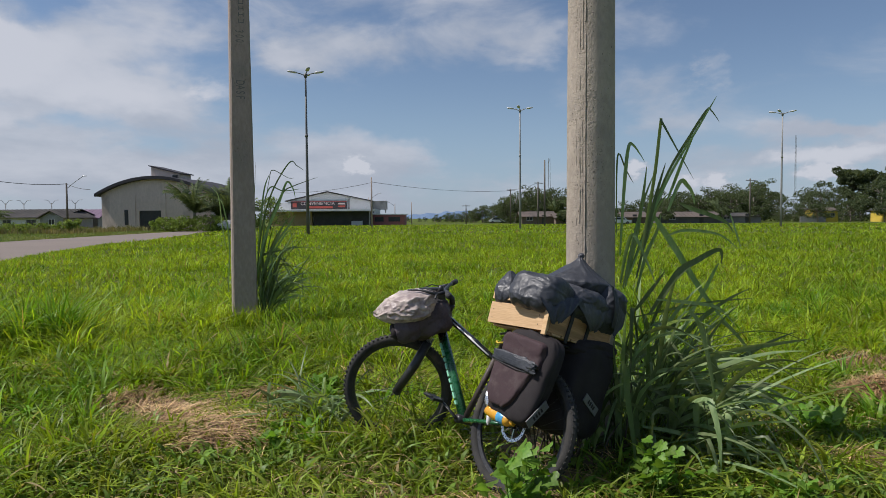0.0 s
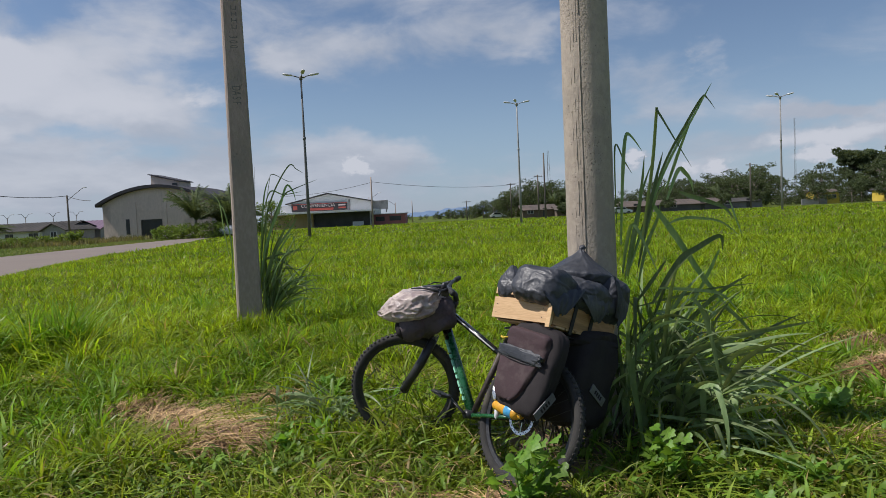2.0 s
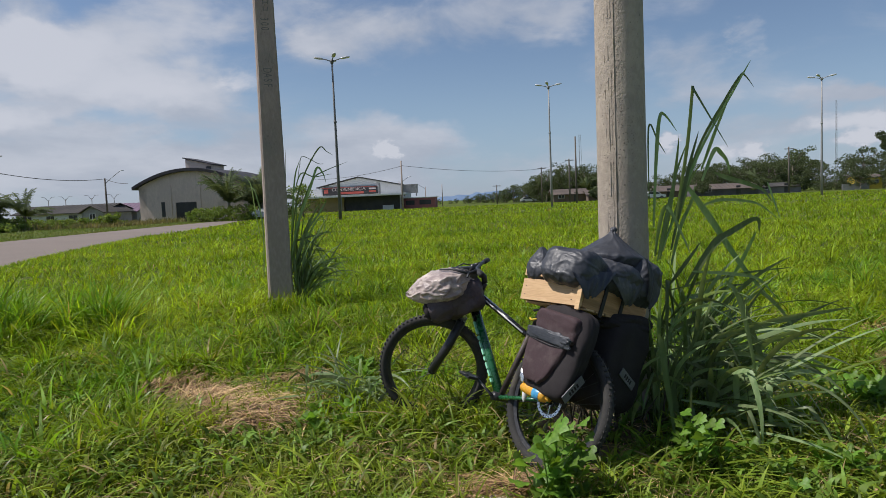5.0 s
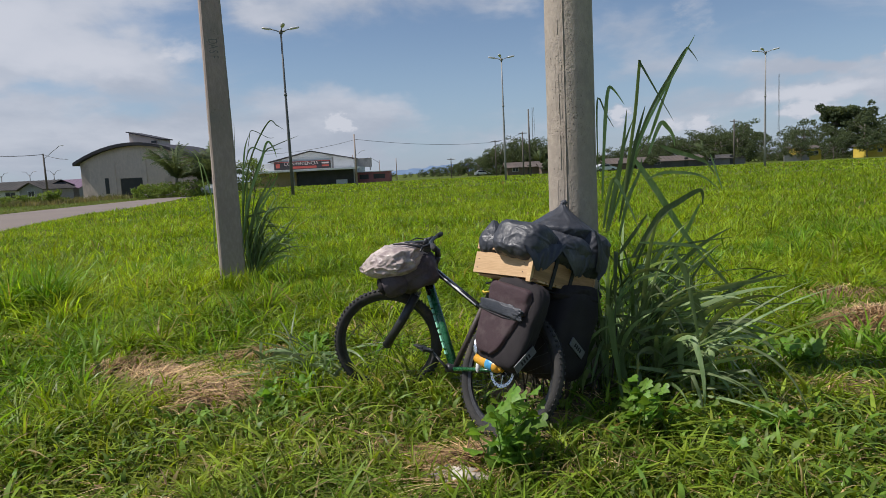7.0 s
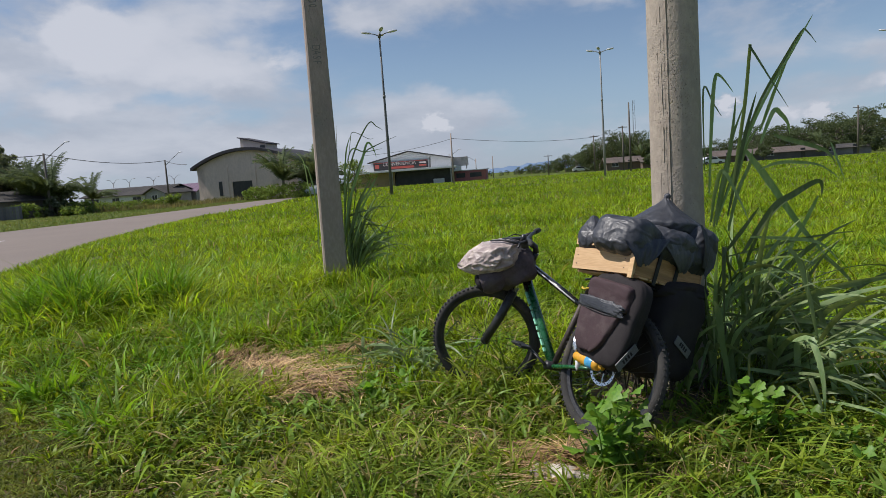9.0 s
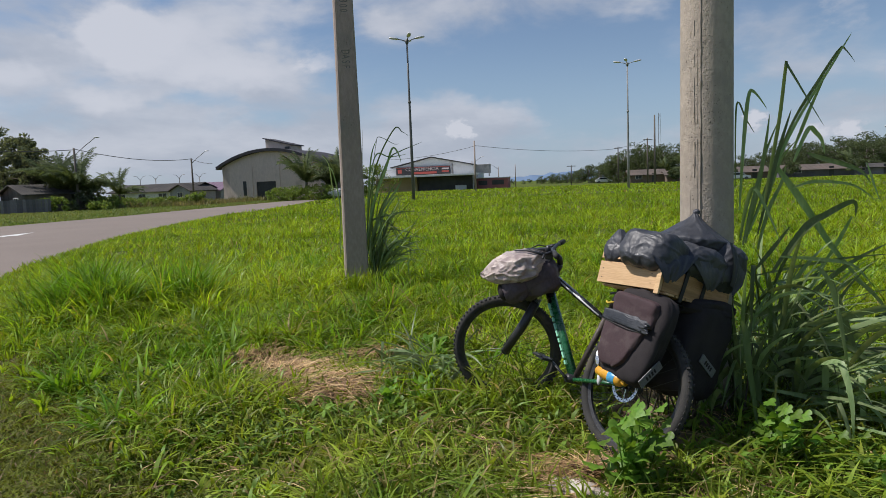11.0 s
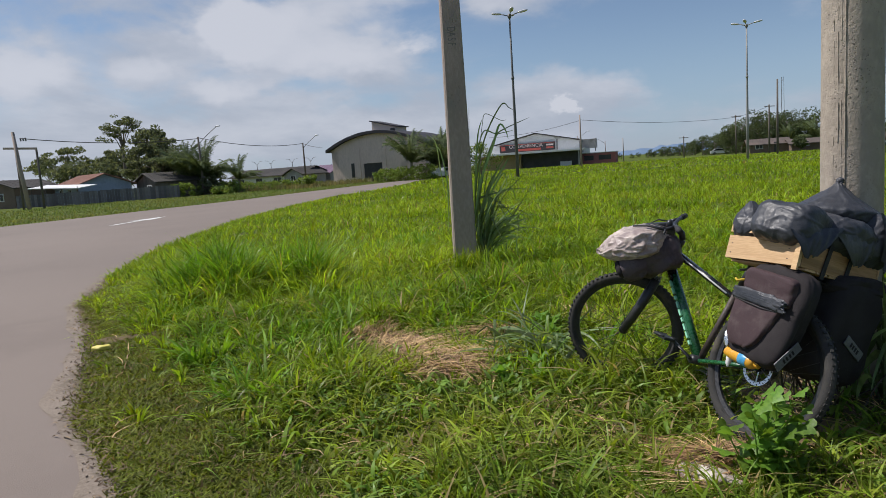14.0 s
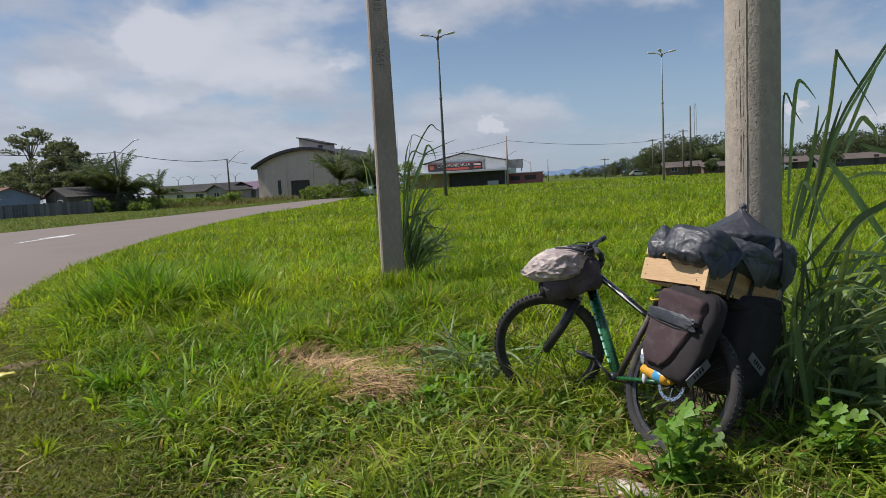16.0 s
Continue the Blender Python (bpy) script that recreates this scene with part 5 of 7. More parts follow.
tree("tree", "far tree behind the houses", -88, 86, 8.6, 3.4, 11, 2000, 0.3, True, 0.3)
tree("tree", "far tree behind the houses", -83, 82, 7.4, 3.6, 12, 2200, 0.3)
# palms and shrubs before the warehouse
palm("coconut_palm", "low coconut palm before the warehouse", -34.7, 85.5, 8.0, 3, 34)
palm("coconut_palm", "low coconut palm before the warehouse", -30.4, 86.5, 7.6, 5, 30)
palm("coconut_palm", "low coconut palm before the warehouse", -32.4, 89, 5.6, 6, 22)
tree("tree", "dense low tree between the palms", -31.8, 90.0, 6.6, 2.7, 13, 3000, 0.2, False, 0.05)
for i, (x, y, h, sp, sd) in enumerate(((-29.3, 90, 5.2, 2.6, 21), (-26.4, 92, 5.0, 2.4, 22), (-37.3, 83, 1.7, 1.8, 23), (-34.8, 83, 1.9, 2.0, 24), (-31.8, 83.5, 2.0, 2.2, 25), (-46.8, 78, 1.6, 1.7, 26),
                                       (-52.0, 80, 1.1, 1.8, 27), (-53.0, 68, 0.9, 1.5, 29), (-57.5, 66, 1.7, 1.6, 31),
                                       (-55.0, 73, 1.5, 1.9, 32), (-51.5, 75, 1.1, 1.8, 33), (-64.5, 88, 1.1, 2.0, 35))):
    tree("bush", "rounded leafy green roadside bush", x, y, h, sp, sd, 1500, 0.16, False, 0.05, "roadside bushes", "bush_leaf")
# wood across the meadow, denser and taller towards its end
mother = [tree("far_tree", "dense dark green tree in the far wood", 20.0 + 4 * k, 172 + 3 * k, 9.6, 4.6, 40 + k, 3300, 0.22, False, 0.05, "far wood", "forest_leaf") for k in range(4)]
random.seed(11)


def wood(x0, x1, y0, y1, n, h0, h1):
    for i in range(n):
        q = (i + random.random()) / n
        m = random.choice(mother)
        s = (h0 + (h1 - h0) * q) * random.uniform(0.74, 1.16) / 9.6
        ob = copy_thing(m, pose(x0 + (x1 - x0) * q, random.uniform(y0, y1), 0, 0, 0, random.uniform(0, 360)))
        ob.scale = (s * random.uniform(0.95, 1.25), s * random.uniform(0.95, 1.25), s)


wood(-34, 0, 240, 270, 12, 2.0, 2.6)
wood(-8, 6, 215, 235, 9, 2.4, 4.2)
wood(4, 16, 185, 200, 10, 4.2, 7.0)
wood(12, 27, 168, 178, 12, 7.4, 9.8)
wood(26, 58, 168, 182, 13, 6.0, 5.4)
wood(58, 84, 172, 186, 13, 7.4, 10.6)
wood(54, 90, 186, 196, 13, 7.6, 11.4)
wood(80, 118, 158, 172, 13, 9.0, 9.5)
for x, y, hh, sd in ((85.5, 146, 5.0, 71), (79.0, 147, 4.0, 72), (98.2, 146.5, 5.2, 73), (93.6, 147, 4.6, 74), (66.0, 147, 3.6, 75), (45.0, 143, 3.0, 76), (33.0, 143, 3.4, 77), (57.0, 144, 3.4, 78), (22.0, 141, 2.6, 79)):
    tree("garden_tree", "small garden tree before the far houses", x, y, hh, hh * 0.55, sd, 1500, 0.2, False, 0.2, "garden trees", "forest_leaf")
wood(28, 118, 155, 164, 18, 2.9, 3.6)
wood(112, 175, 175, 200, 9, 10, 12)
tree("tree", "very tall dark broad-crowned tree over the wood", 100.0, 170, 13.6, 5.6, 61, 5200, 0.42, False, 0.3, "", "forest_leaf")
tree("tree", "very tall dark broad-crowned tree over the wood", 107.0, 172, 13.8, 5.2, 62, 4200, 0.42, False, 0.3, "", "forest_leaf")
palm("coconut_palm", "coconut palm among the far houses", 26.5, 152, 7.4, 14, 22)
palm("coconut_palm", "coconut palm among the far houses", 61.5, 158, 6.2, 15, 22)
palm("coconut_palm", "coconut palm among the far houses", 22.6, 156, 6.4, 16, 22)

# ---- the bicycle and its load ----
HEADING, LEAN_R = radians(131.5), radians(21.0)
fwd = Vector((math.cos(HEADING), math.sin(HEADING), 0))
left0 = Vector((-math.sin(HEADING), math.cos(HEADING), 0))
upv = Vector((0, 0, 1)) * math.cos(LEAN_R) - left0 * math.sin(LEAN_R)
leftv = upv.cross(fwd)
BIKE = Matrix(((fwd.x, leftv.x, upv.x, 0.215), (fwd.y, leftv.y, upv.y, 3.493), (fwd.z, leftv.z, upv.z, 0.0), (0, 0, 0, 1)))
STEER_AT, STEER_DIR = Vector((0.885, 0, 0.83)), Vector((-0.375, 0, 0.927))
STEER = Matrix.Translation(STEER_AT) @ Matrix.Rotation(radians(50), 4, STEER_DIR) @ Matrix.Translation(-STEER_AT)
bike = thing("bicycle", "loaded black and green mountain bike leaning on the pole", "bicycle", BIKE)
R = 0.37


def make_wheel(centre, m, rotor):
    """Tyre with knobs, rim, hub, spokes and brake rotor, turned by m."""
    at = m @ Matrix.Translation(centre)
    wheel = link("wheel", *moved(lathe([(0.012, -0.05), (0.03, -0.05), (0.03, -0.042), (0.018, -0.03), (0.018, 0.03), (0.03, 0.042), (0.03, 0.05), (0.012, 0.05)], 16), at), M["black_alloy"], bike, "", True)
    r = 0.028
    prof = [(R - 0.030 + r * math.cos(a), r * 0.98 * math.sin(a)) for a in [2 * math.pi * k / 12 for k in range(12)]]
    link("tyre", *moved(lathe(prof, 64), at), M["rubber"], wheel, "dusty knobbly tyre", True)
    link("rim", *moved(lathe([(R - 0.052, -0.013), (R - 0.052, 0.013), (R - 0.075, 0.008), (R - 0.075, -0.008)], 64), at), M["black_alloy"], wheel)
    knob = bpy.data.meshes.new("knob")
    kb = boxm((0.008, 0.014, 0.012), bevel=0.0)
    kb.to_mesh(knob)
    kb.free()
    knob.materials.append(M["rubber"])
    for k in range(72):
        a = 2 * math.pi * k / 72
        for side in (-1, 1):
            ob = new("knob", knob)
            ob.parent = wheel
            aa = a + side * 0.02
            ob.matrix_basis = at @ Matrix.Rotation(-aa, 4, "Y") @ pose(R - 0.004, side * 0.016, 0, 0, 0, side * 32)
    sp = None
    for k in range(32):
        a, side = 2 * math.pi * k / 32, 1 if k % 2 else -1
        lean = 0.5 if (k // 2) % 2 else -0.5
        if sp is None:
            v, f = sweep([(0, 0, 0), (0, 0, 1)], 0.0013, 4)
            sp = link("spoke", v, f, M["black_alloy"], wheel)
            ob = sp
        else:
            ob = new("spoke", sp.data)
            ob.parent = wheel
        p0 = Vector((0.028 * math.cos(a + lean), side * 0.045, 0.028 * math.sin(a + lean)))
        p1 = Vector(((R - 0.072) * math.cos(a), 0, (R - 0.072) * math.sin(a)))
        dd = p1 - p0
        ob.matrix_basis = at @ Matrix.Translation(p0) @ dd.to_track_quat("Z", "X").to_matrix().to_4x4() @ Matrix.Diagonal((1, 1, dd.length, 1))
    if rotor:
        ring = lathe([(0.088, rotor - 0.001), (0.088, rotor + 0.001), (0.070, rotor + 0.001), (0.070, rotor - 0.001)], 40)
        arms = []
        for k in range(6):
            a = 2 * math.pi * k / 6
            arms.append(sweep([(0.02 * math.cos(a), rotor, 0.02 * math.sin(a)), (0.05 * math.cos(a + 0.35), rotor, 0.05 * math.sin(a + 0.35)), (0.074 * math.cos(a + 0.4), rotor, 0.074 * math.sin(a + 0.4))], 0.004, 4))
        disc = link("brake_rotor", *moved(ring, at), M["steel"], bike, "bright steel brake disc")
        for arm in arms:
            link("rotor_arm", *moved(arm, at), M["steel"], disc)
        hole = lathe([(0.0038, -0.0016), (0.0038, 0.0016), (0.0002, 0.0016), (0.0002, -0.0016)], 6)
        for k in range(28):
            a = 2 * math.pi * k / 28
            q = 0.079 + 0.004 * (-1) ** k
            link("rotor_hole", *moved(hole, at @ Matrix.Translation((q * math.cos(a), rotor, q * math.sin(a)))), M["cable"], disc)
    return wheel


make_wheel((0, 0, R), Matrix.Identity(4), 0.062)
make_wheel((1.112, 0, R), STEER, 0)
BB, SEAT = Vector((0.44, 0, 0.31)), Vector((0.30, 0, 0.76))
HT, HB = Vector((0.845, 0, 0.93)), Vector((0.885, 0, 0.83))
tube("down_tube", [BB, HB + Vector((-0.01, 0, 0.0))], [0.027, 0.030], M["green_paint"], bike, 14, "green down tube with pale lettering", 1.15)
tube("upper_down_tube", [BB + (HB - BB) * 0.62, HB + Vector((-0.012, 0, 0.0))], [0.0288, 0.0308], M["black_paint"], bike, 14, "glossy black upper end of the down tube", 1.15)
tube("top_tube", [SEAT + Vector((0.02, 0, -0.06)), (HT + HB) / 2 + Vector((-0.01, 0, 0.03))], [0.017, 0.022], M["black_paint"], bike, 12, "glossy black top tube with a white stripe")
tube("seat_tube", [BB, SEAT], 0.019, M["dusty_black"], bike, 12)
tube("seatpost", [SEAT, SEAT + Vector((-0.045, 0, 0.15))], 0.0155, M["black_alloy"], bike, 10)
tube("head_tube", [HB, HT], 0.026, M["black_paint"], bike, 14)
tube("bottom_bracket", [BB + Vector((0, -0.06, 0)), BB + Vector((0, 0.06, 0))], 0.026, M["black_alloy"], bike, 14)
for s in (-1, 1):
    tube("chainstay", [BB + Vector((-0.03, s * 0.03, 0)), (0.2, s * 0.055, 0.345), (0.0, s * 0.066, R)], [0.013, 0.012, 0.009], M["green_paint"] if s > 0 else M["black_paint"], bike, 8)
    tube("seatstay", [SEAT + Vector((-0.0, s * 0.02, -0.03)), (0.14, s * 0.055, 0.55), (0.0, s * 0.066, R)], [0.011, 0.010, 0.009], M["dusty_black"], bike, 8)
# plain bars for the lettering on the tubes
dt = (HB - BB)
for k in range(9):
    p = BB + dt * (0.16 + 0.075 * k)
    m = Matrix.Translation(p + Vector((0, 0.0275, 0))) @ Vector(dt).to_track_quat("Z", "Y").to_matrix().to_4x4()
    v, f = boxm((0.03, 0.012, 0.042 if k % 3 else 0.026)), None
    part("lettering_bar", v, M["mint"], bike).matrix_basis = m
tt0, tt1 = SEAT + Vector((0.06, 0.0185, -0.045)), (HT + HB) / 2 + Vector((-0.06, 0.0205, 0.015))
tube("stripe", [tt0, tt1], 0.005, M["white_cloth"], bike, 6)
# fork
def fs(p):
    return STEER @ Vector(p)


for s in (-1, 1):
    tube("fork_leg", [fs((1.112, s * 0.066, R)), fs((1.02, s * 0.066, 0.55)), fs((0.945, s * 0.064, 0.735))], [0.026, 0.029, 0.030], M["black_alloy"], bike, 12)
    tube("fork_stanchion", [fs((0.945, s * 0.064, 0.735)), fs((0.905, s * 0.064, 0.835))], 0.016, M["steel"], bike, 12)
tube("fork_crown", [fs((0.905, -0.075, 0.83)), fs((0.905, 0.075, 0.83))], 0.024, M["black_alloy"], bike, 10)
tube("fork_stripe", [fs((1.075, 0.086, 0.44)), fs((1.03, 0.087, 0.53))], 0.005, M["white_cloth"], bike, 6)
tube("steerer", [HT, HT + Vector((-0.024, 0, 0.06))], 0.02, M["black_alloy"], bike, 12)
BAR = Vector((0.885, 0, 1.075))
tube("stem", [fs((0.822, 0, 0.99)), fs((0.83, 0, 1.03)), fs(BAR)], [0.02, 0.02, 0.018], M["black_alloy"], bike, 10)
bar = tube("handlebar", [fs(BAR + Vector(p)) for p in ((-0.05, -0.34, 0.02), (-0.02, -0.16, 0.02), (0, -0.06, 0), (0, 0.06, 0), (-0.02, 0.16, 0.02), (-0.05, 0.34, 0.02))], 0.012, M["black_alloy"], bike, 10)
for s in (-1, 1):
    tube("grip", [fs(BAR + Vector((-0.032, s * 0.22, 0.021))), fs(BAR + Vector((-0.04, s * 0.28, 0.022))), fs(BAR + Vector((-0.052, s * 0.35, 0.022)))], [0.016, 0.0185, 0.017], M["grip"], bar, 12)
    tube("brake_lever", [fs(BAR + Vector((-0.01, s * 0.17, 0.015))), fs(BAR + Vector((0.035, s * 0.19, 0.0))), fs(BAR + Vector((0.035, s * 0.29, -0.01)))], [0.014, 0.009, 0.006], M["black_alloy"], bar, 8)
    part("shifter", boxm((0.05, 0.04, 0.035), bevel=0.008), M["black_alloy"], bar).matrix_basis = STEER @ Matrix.Translation(BAR + Vector((0.005, s * 0.15, -0.015)))
    tube("brake_hose", [fs(BAR + Vector((0.01, s * 0.15, 0.0))), fs(BAR + Vector((0.10, s * 0.11, 0.012))), fs(BAR + Vector((0.15, s * 0.03, -0.01))), fs(BAR + Vector((0.12, -s * 0.02, -0.13))), fs((0.93, s * 0.05, 0.75))], 0.0045, M["cable"], bike, 6)
part("bar_mount", boxm((0.15, 0.05, 0.03), bevel=0.01), M["black_alloy"], bar).matrix_basis = STEER @ Matrix.Translation(BAR + Vector((0.09, 0.05, 0.0))) @ pose(0, 0, 0, 0, 8, 10)
tube("bell", [fs(BAR + Vector((0.02, 0.09, 0.0))), fs(BAR + Vector((0.02, 0.09, 0.045)))], [0.024, 0.014], M["black_alloy"], bar, 12)
tube("lever_blade", [fs(BAR + Vector((0.03, 0.2, 0.0))), fs(BAR + Vector((0.14, 0.17, 0.01))), fs(BAR + Vector((0.23, 0.12, -0.01)))], [0.010, 0.008, 0.005], M["black_alloy"], bar, 8)
# left crank and pedal
crank = tube("crank", [BB + Vector((0, 0.07, 0)), BB + Vector((0.155, 0.085, 0.075))], [0.014, 0.011], M["black_alloy"], bike, 10, "", 0.6)
part("pedal", boxm((0.095, 0.085, 0.018), bevel=0.005), M["black_alloy"], crank).matrix_basis = pose(0.595, 0.145, 0.387, 0, -12, 0)
for s in (-1, 1):
    tube("pedal_rail", [(0.555, 0.145 + 0.045 * s, 0.39), (0.64, 0.145 + 0.045 * s, 0.395)], 0.006, M["black_alloy"], crank, 6)
# rear rack
for s in (-1, 1):
    tube("rack_strut", [(-0.0, s * 0.075, R + 0.02), (-0.02, s * 0.10, 0.6), (-0.02, s * 0.075, 0.85)], 0.006, M["black_alloy"], bike, 8)
    tube("rack_strut", [(0.02, s * 0.075, R + 0.02), (0.12, s * 0.095, 0.6), (0.16, s * 0.075, 0.85)], 0.006, M["black_alloy"], bike, 8)
    tube("rack_rail", [(0.27, s * 0.06, 0.85), (0.2, s * 0.075, 0.858), (-0.15, s * 0.075, 0.858)], 0.007, M["black_alloy"], bike, 8)
for x in (-0.14, -0.02, 0.1, 0.2):
    tube("rack_bar", [(x, -0.075, 0.858), (x, 0.075, 0.858)], 0.005, M["black_alloy"], bike, 6)
tube("cable_lock", [(0.275 + 0.035 * math.cos(a), 0.02 + 0.035 * math.sin(a), 0.80 + 0.006 * math.sin(3 * a)) for a in [k * 0.52 for k in range(13)]], 0.006, M["yellow_cord"], bike, 8, "coiled yellow cord")


def pannier(side):
    """Dark roll-top body; the sunny side carries a purple-brown flap and a tapering outer pocket."""
    sunny = side > 0
    bag = thing("pannier", "purple-brown canvas bicycle pannier with reflective patches" if sunny else "pannier on the shaded side of the rack, shade put into its dark colour", "bag", BIKE @ Matrix.Translation((0, 0, 0.45)) @ Matrix.Rotation(radians(-8 if sunny else 0), 4, "Y") @ Matrix.Translation((0, 0, -0.45)), "panniers")
    depth = 0.12 if sunny else 0.37
    y = side * (0.078 + depth / 2)

    def slump(v):
        q = (v.z + 0.2) / 0.4
        v.x *= 0.90 + 0.14 * min(1, q * 1.3)
        v.y *= 1.05 - 0.12 * q
        return v

    def pocket(v):
        q = max(0.0, min(1.0, (v.z + 0.13) / 0.25))
        rear = v.x < 0
        v.x = v.x * (0.30 + 0.72 * q ** 0.6 if rear else 0.62 + 0.38 * q ** 0.6)
        v.y *= 0.75 + 0.3 * math.sin(q * 2.6)
        return v

    v, f = lump((0.35 if sunny else 0.38, depth, 0.49 if sunny else 0.54), 2 + side, 5.5, 0.03, 0.02, 70, slump)
    link("body", *moved((v, f), Matrix.Translation((-0.035, y, 0.643 if sunny else 0.66))), M["pannier_dark"], bag, "black nylon body", True)
    outer = side * (0.078 + depth)
    if sunny:
        v, f = lump((0.30, 0.11, 0.15), 5, 7.0, 0.03, 0.025, 90)
        link("flap", *moved((v, f), pose(-0.015, outer - 0.03, 0.775, -7, 0, 0)), M["pannier"], bag, "", True)
        v, f = lump((0.29, 0.055, 0.29), 6, 6.5, 0.03, 0.03, 90, pocket)
        link("pocket", *moved((v, f), pose(0.008, outer + 0.0, 0.595, 3, 0, 0)), M["pannier"], bag, "faded purple-brown outer pocket", True)
        v, f = film((0.275, 0.014, 0.058), 12, 5.0, 0.05, 0.16, 90, None, 1.8)
        link("flap_edge", *moved((v, f), pose(-0.002, outer + 0.028, 0.705, -7, 1, 0)), M["bin_bag"], bag, "creased shiny black flap edge", True)
        tube("flap_cord", [(0.155, outer + 0.02, 0.672), (0.05, outer + 0.032, 0.668), (-0.04, outer + 0.032, 0.666), (-0.12, outer + 0.02, 0.672)], 0.003, M["cable"], bag, 6)
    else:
        # this flap is black like the body: shade put into its colour
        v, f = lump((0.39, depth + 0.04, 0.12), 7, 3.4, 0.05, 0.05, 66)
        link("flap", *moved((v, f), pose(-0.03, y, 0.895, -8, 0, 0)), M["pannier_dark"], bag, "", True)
    # slanting reflective patch on the rear end, with plain bars for its print
    at = Matrix.Translation((-0.212 if sunny else -0.226, 0.15 if sunny else -0.26, 0.495 if sunny else 0.59)) @ pose(0, 0, 0, 125 if sunny else 26, 0, 0)
    part("reflector", boxm((0.006, 0.16 if sunny else 0.15, 0.05), bevel=0.001), M["reflect"], bag, "grey reflective patch").matrix_basis = at
    for k in range(4):
        part("lettering_bar", boxm((0.004, 0.010, 0.022), (-0.0035, -0.03 + 0.02 * k, 0), bevel=0.0), M["pannier_dark"], bag).matrix_basis = at
    return bag


pannier(1)
pannier(-1)


CRATE = BIKE @ pose(0, 0.17, 0.893, -2, 0, 0)


def crate():
    box = thing("wooden_crate", "light pine slatted fruit crate strapped to the rack", "crate", CRATE)
    x0, x1, y0, y1, z0, h = -0.165, 0.285, -0.56, 0.0, 0.0, 0.165
    for zz, hh in ((z0, 0.122), (z0 + 0.14, 0.045)):
        part("side_board", boxm((x1 - x0, 0.011, hh), ((x0 + x1) / 2, y1, zz + hh / 2), bevel=0.002), M["pine"], box)
        part("side_board", boxm((x1 - x0, 0.011, hh), ((x0 + x1) / 2, y0, zz + hh / 2), bevel=0.002), M["pine"], box)
        part("end_board", boxm((0.011, y1 - y0 - 0.02, hh), (x0 + 0.006, (y0 + y1) / 2, zz + hh / 2), bevel=0.002), M["pine_worn_shaded"], box)
        part("end_board", boxm((0.011, y1 - y0 - 0.02, hh), (x1 - 0.006, (y0 + y1) / 2, zz + hh / 2), bevel=0.002), M["pine_worn_shaded"], box)
    for x in (x0 + 0.03, x1 - 0.03):
        for y in (y0 + 0.022, y1 - 0.022):
            part("corner_post", boxm((0.03, 0.03, h), (x, y, z0 + h / 2), bevel=0.002), M["pine"], box)
    for k in range(6):
        part("floor_slat", boxm((x1 - x0, 0.07, 0.01), ((x0 + x1) / 2, y0 + 0.06 + 0.084 * k, z0 - 0.006), bevel=0.001), M["pine"], box)
    part("corner_block", boxm((0.03, 0.012, 0.13), (x0 + 0.015, y1 + 0.01, z0 + 0.045), bevel=0.002), M["pine"], box)
    for y in (-0.17, -0.33):
        part("strap", boxm((0.006, 0.026, 0.2), (x0 - 0.006, y, z0 + 0.07), (8, 0, 0), bevel=0.001), M["strap"], box, "black luggage strap")
    for dx in (0.02, 0.07, x1 - x0 - 0.03):
        for dz in (0.03, 0.08):
            tube("nail", [(x0 + dx, y1 + 0.0055, z0 + dz), (x0 + dx, y1 + 0.0075, z0 + dz)], 0.003, M["cable"], box, 6)
    return box


crate()


def bundle(name, label, mat, size, at, rot, seed, m=BIKE, category="bag", square=2.6, rough=0.07, folds=0.06, levels=64, shape=None):
    th = thing(name, label, category, m)
    v, f = lump(size, seed, square, rough, folds, levels, shape)
    body = link("body", *moved((v, f), pose(*at, *rot)), M[mat], th, "", True)
    return th


def tent(v):
    """Draws a bundle up to a gathered peak."""
    q = max(0.0, v.z / 0.12)
    k = 1 - 0.90 * min(1.0, q) ** 1.1
    return Vector((v.x * k, v.y * k + 0.02 * q, v.z * (1 + 0.45 * q)))


def skirt(v):
    """Lets the rim of a cover hang down over an edge, in uneven points."""
    q = max(0.0, -v.z / 0.12)
    return Vector((v.x * (1 + 0.06 * q), v.y * (1 + 0.08 * q), v.z * (1.0 + 0.55 * noise.noise(Vector((v.x * 11, v.y * 11, 5))) * q)))


def front_point(v):
    """A twist of plastic standing up at the top."""
    q = max(0.0, (v.z - 0.01) / 0.09)
    return Vector((v.x * (1 - 0.55 * q) + 0.02 * q, v.y * (1 - 0.5 * q), v.z * (1 + 0.12 * q)))


def black_bag(label, size, at, rot, seed, square=3.0, swell=0.05, creases=0.03, levels=120, shape=None, slack=1.0):
    th = thing("black_bag", label, "bag", CRATE)
    link("body", *moved(film(size, seed, square, swell, creases, levels, shape, slack), pose(*at, *rot)), M["bin_bag"], th, "", True)
    return th


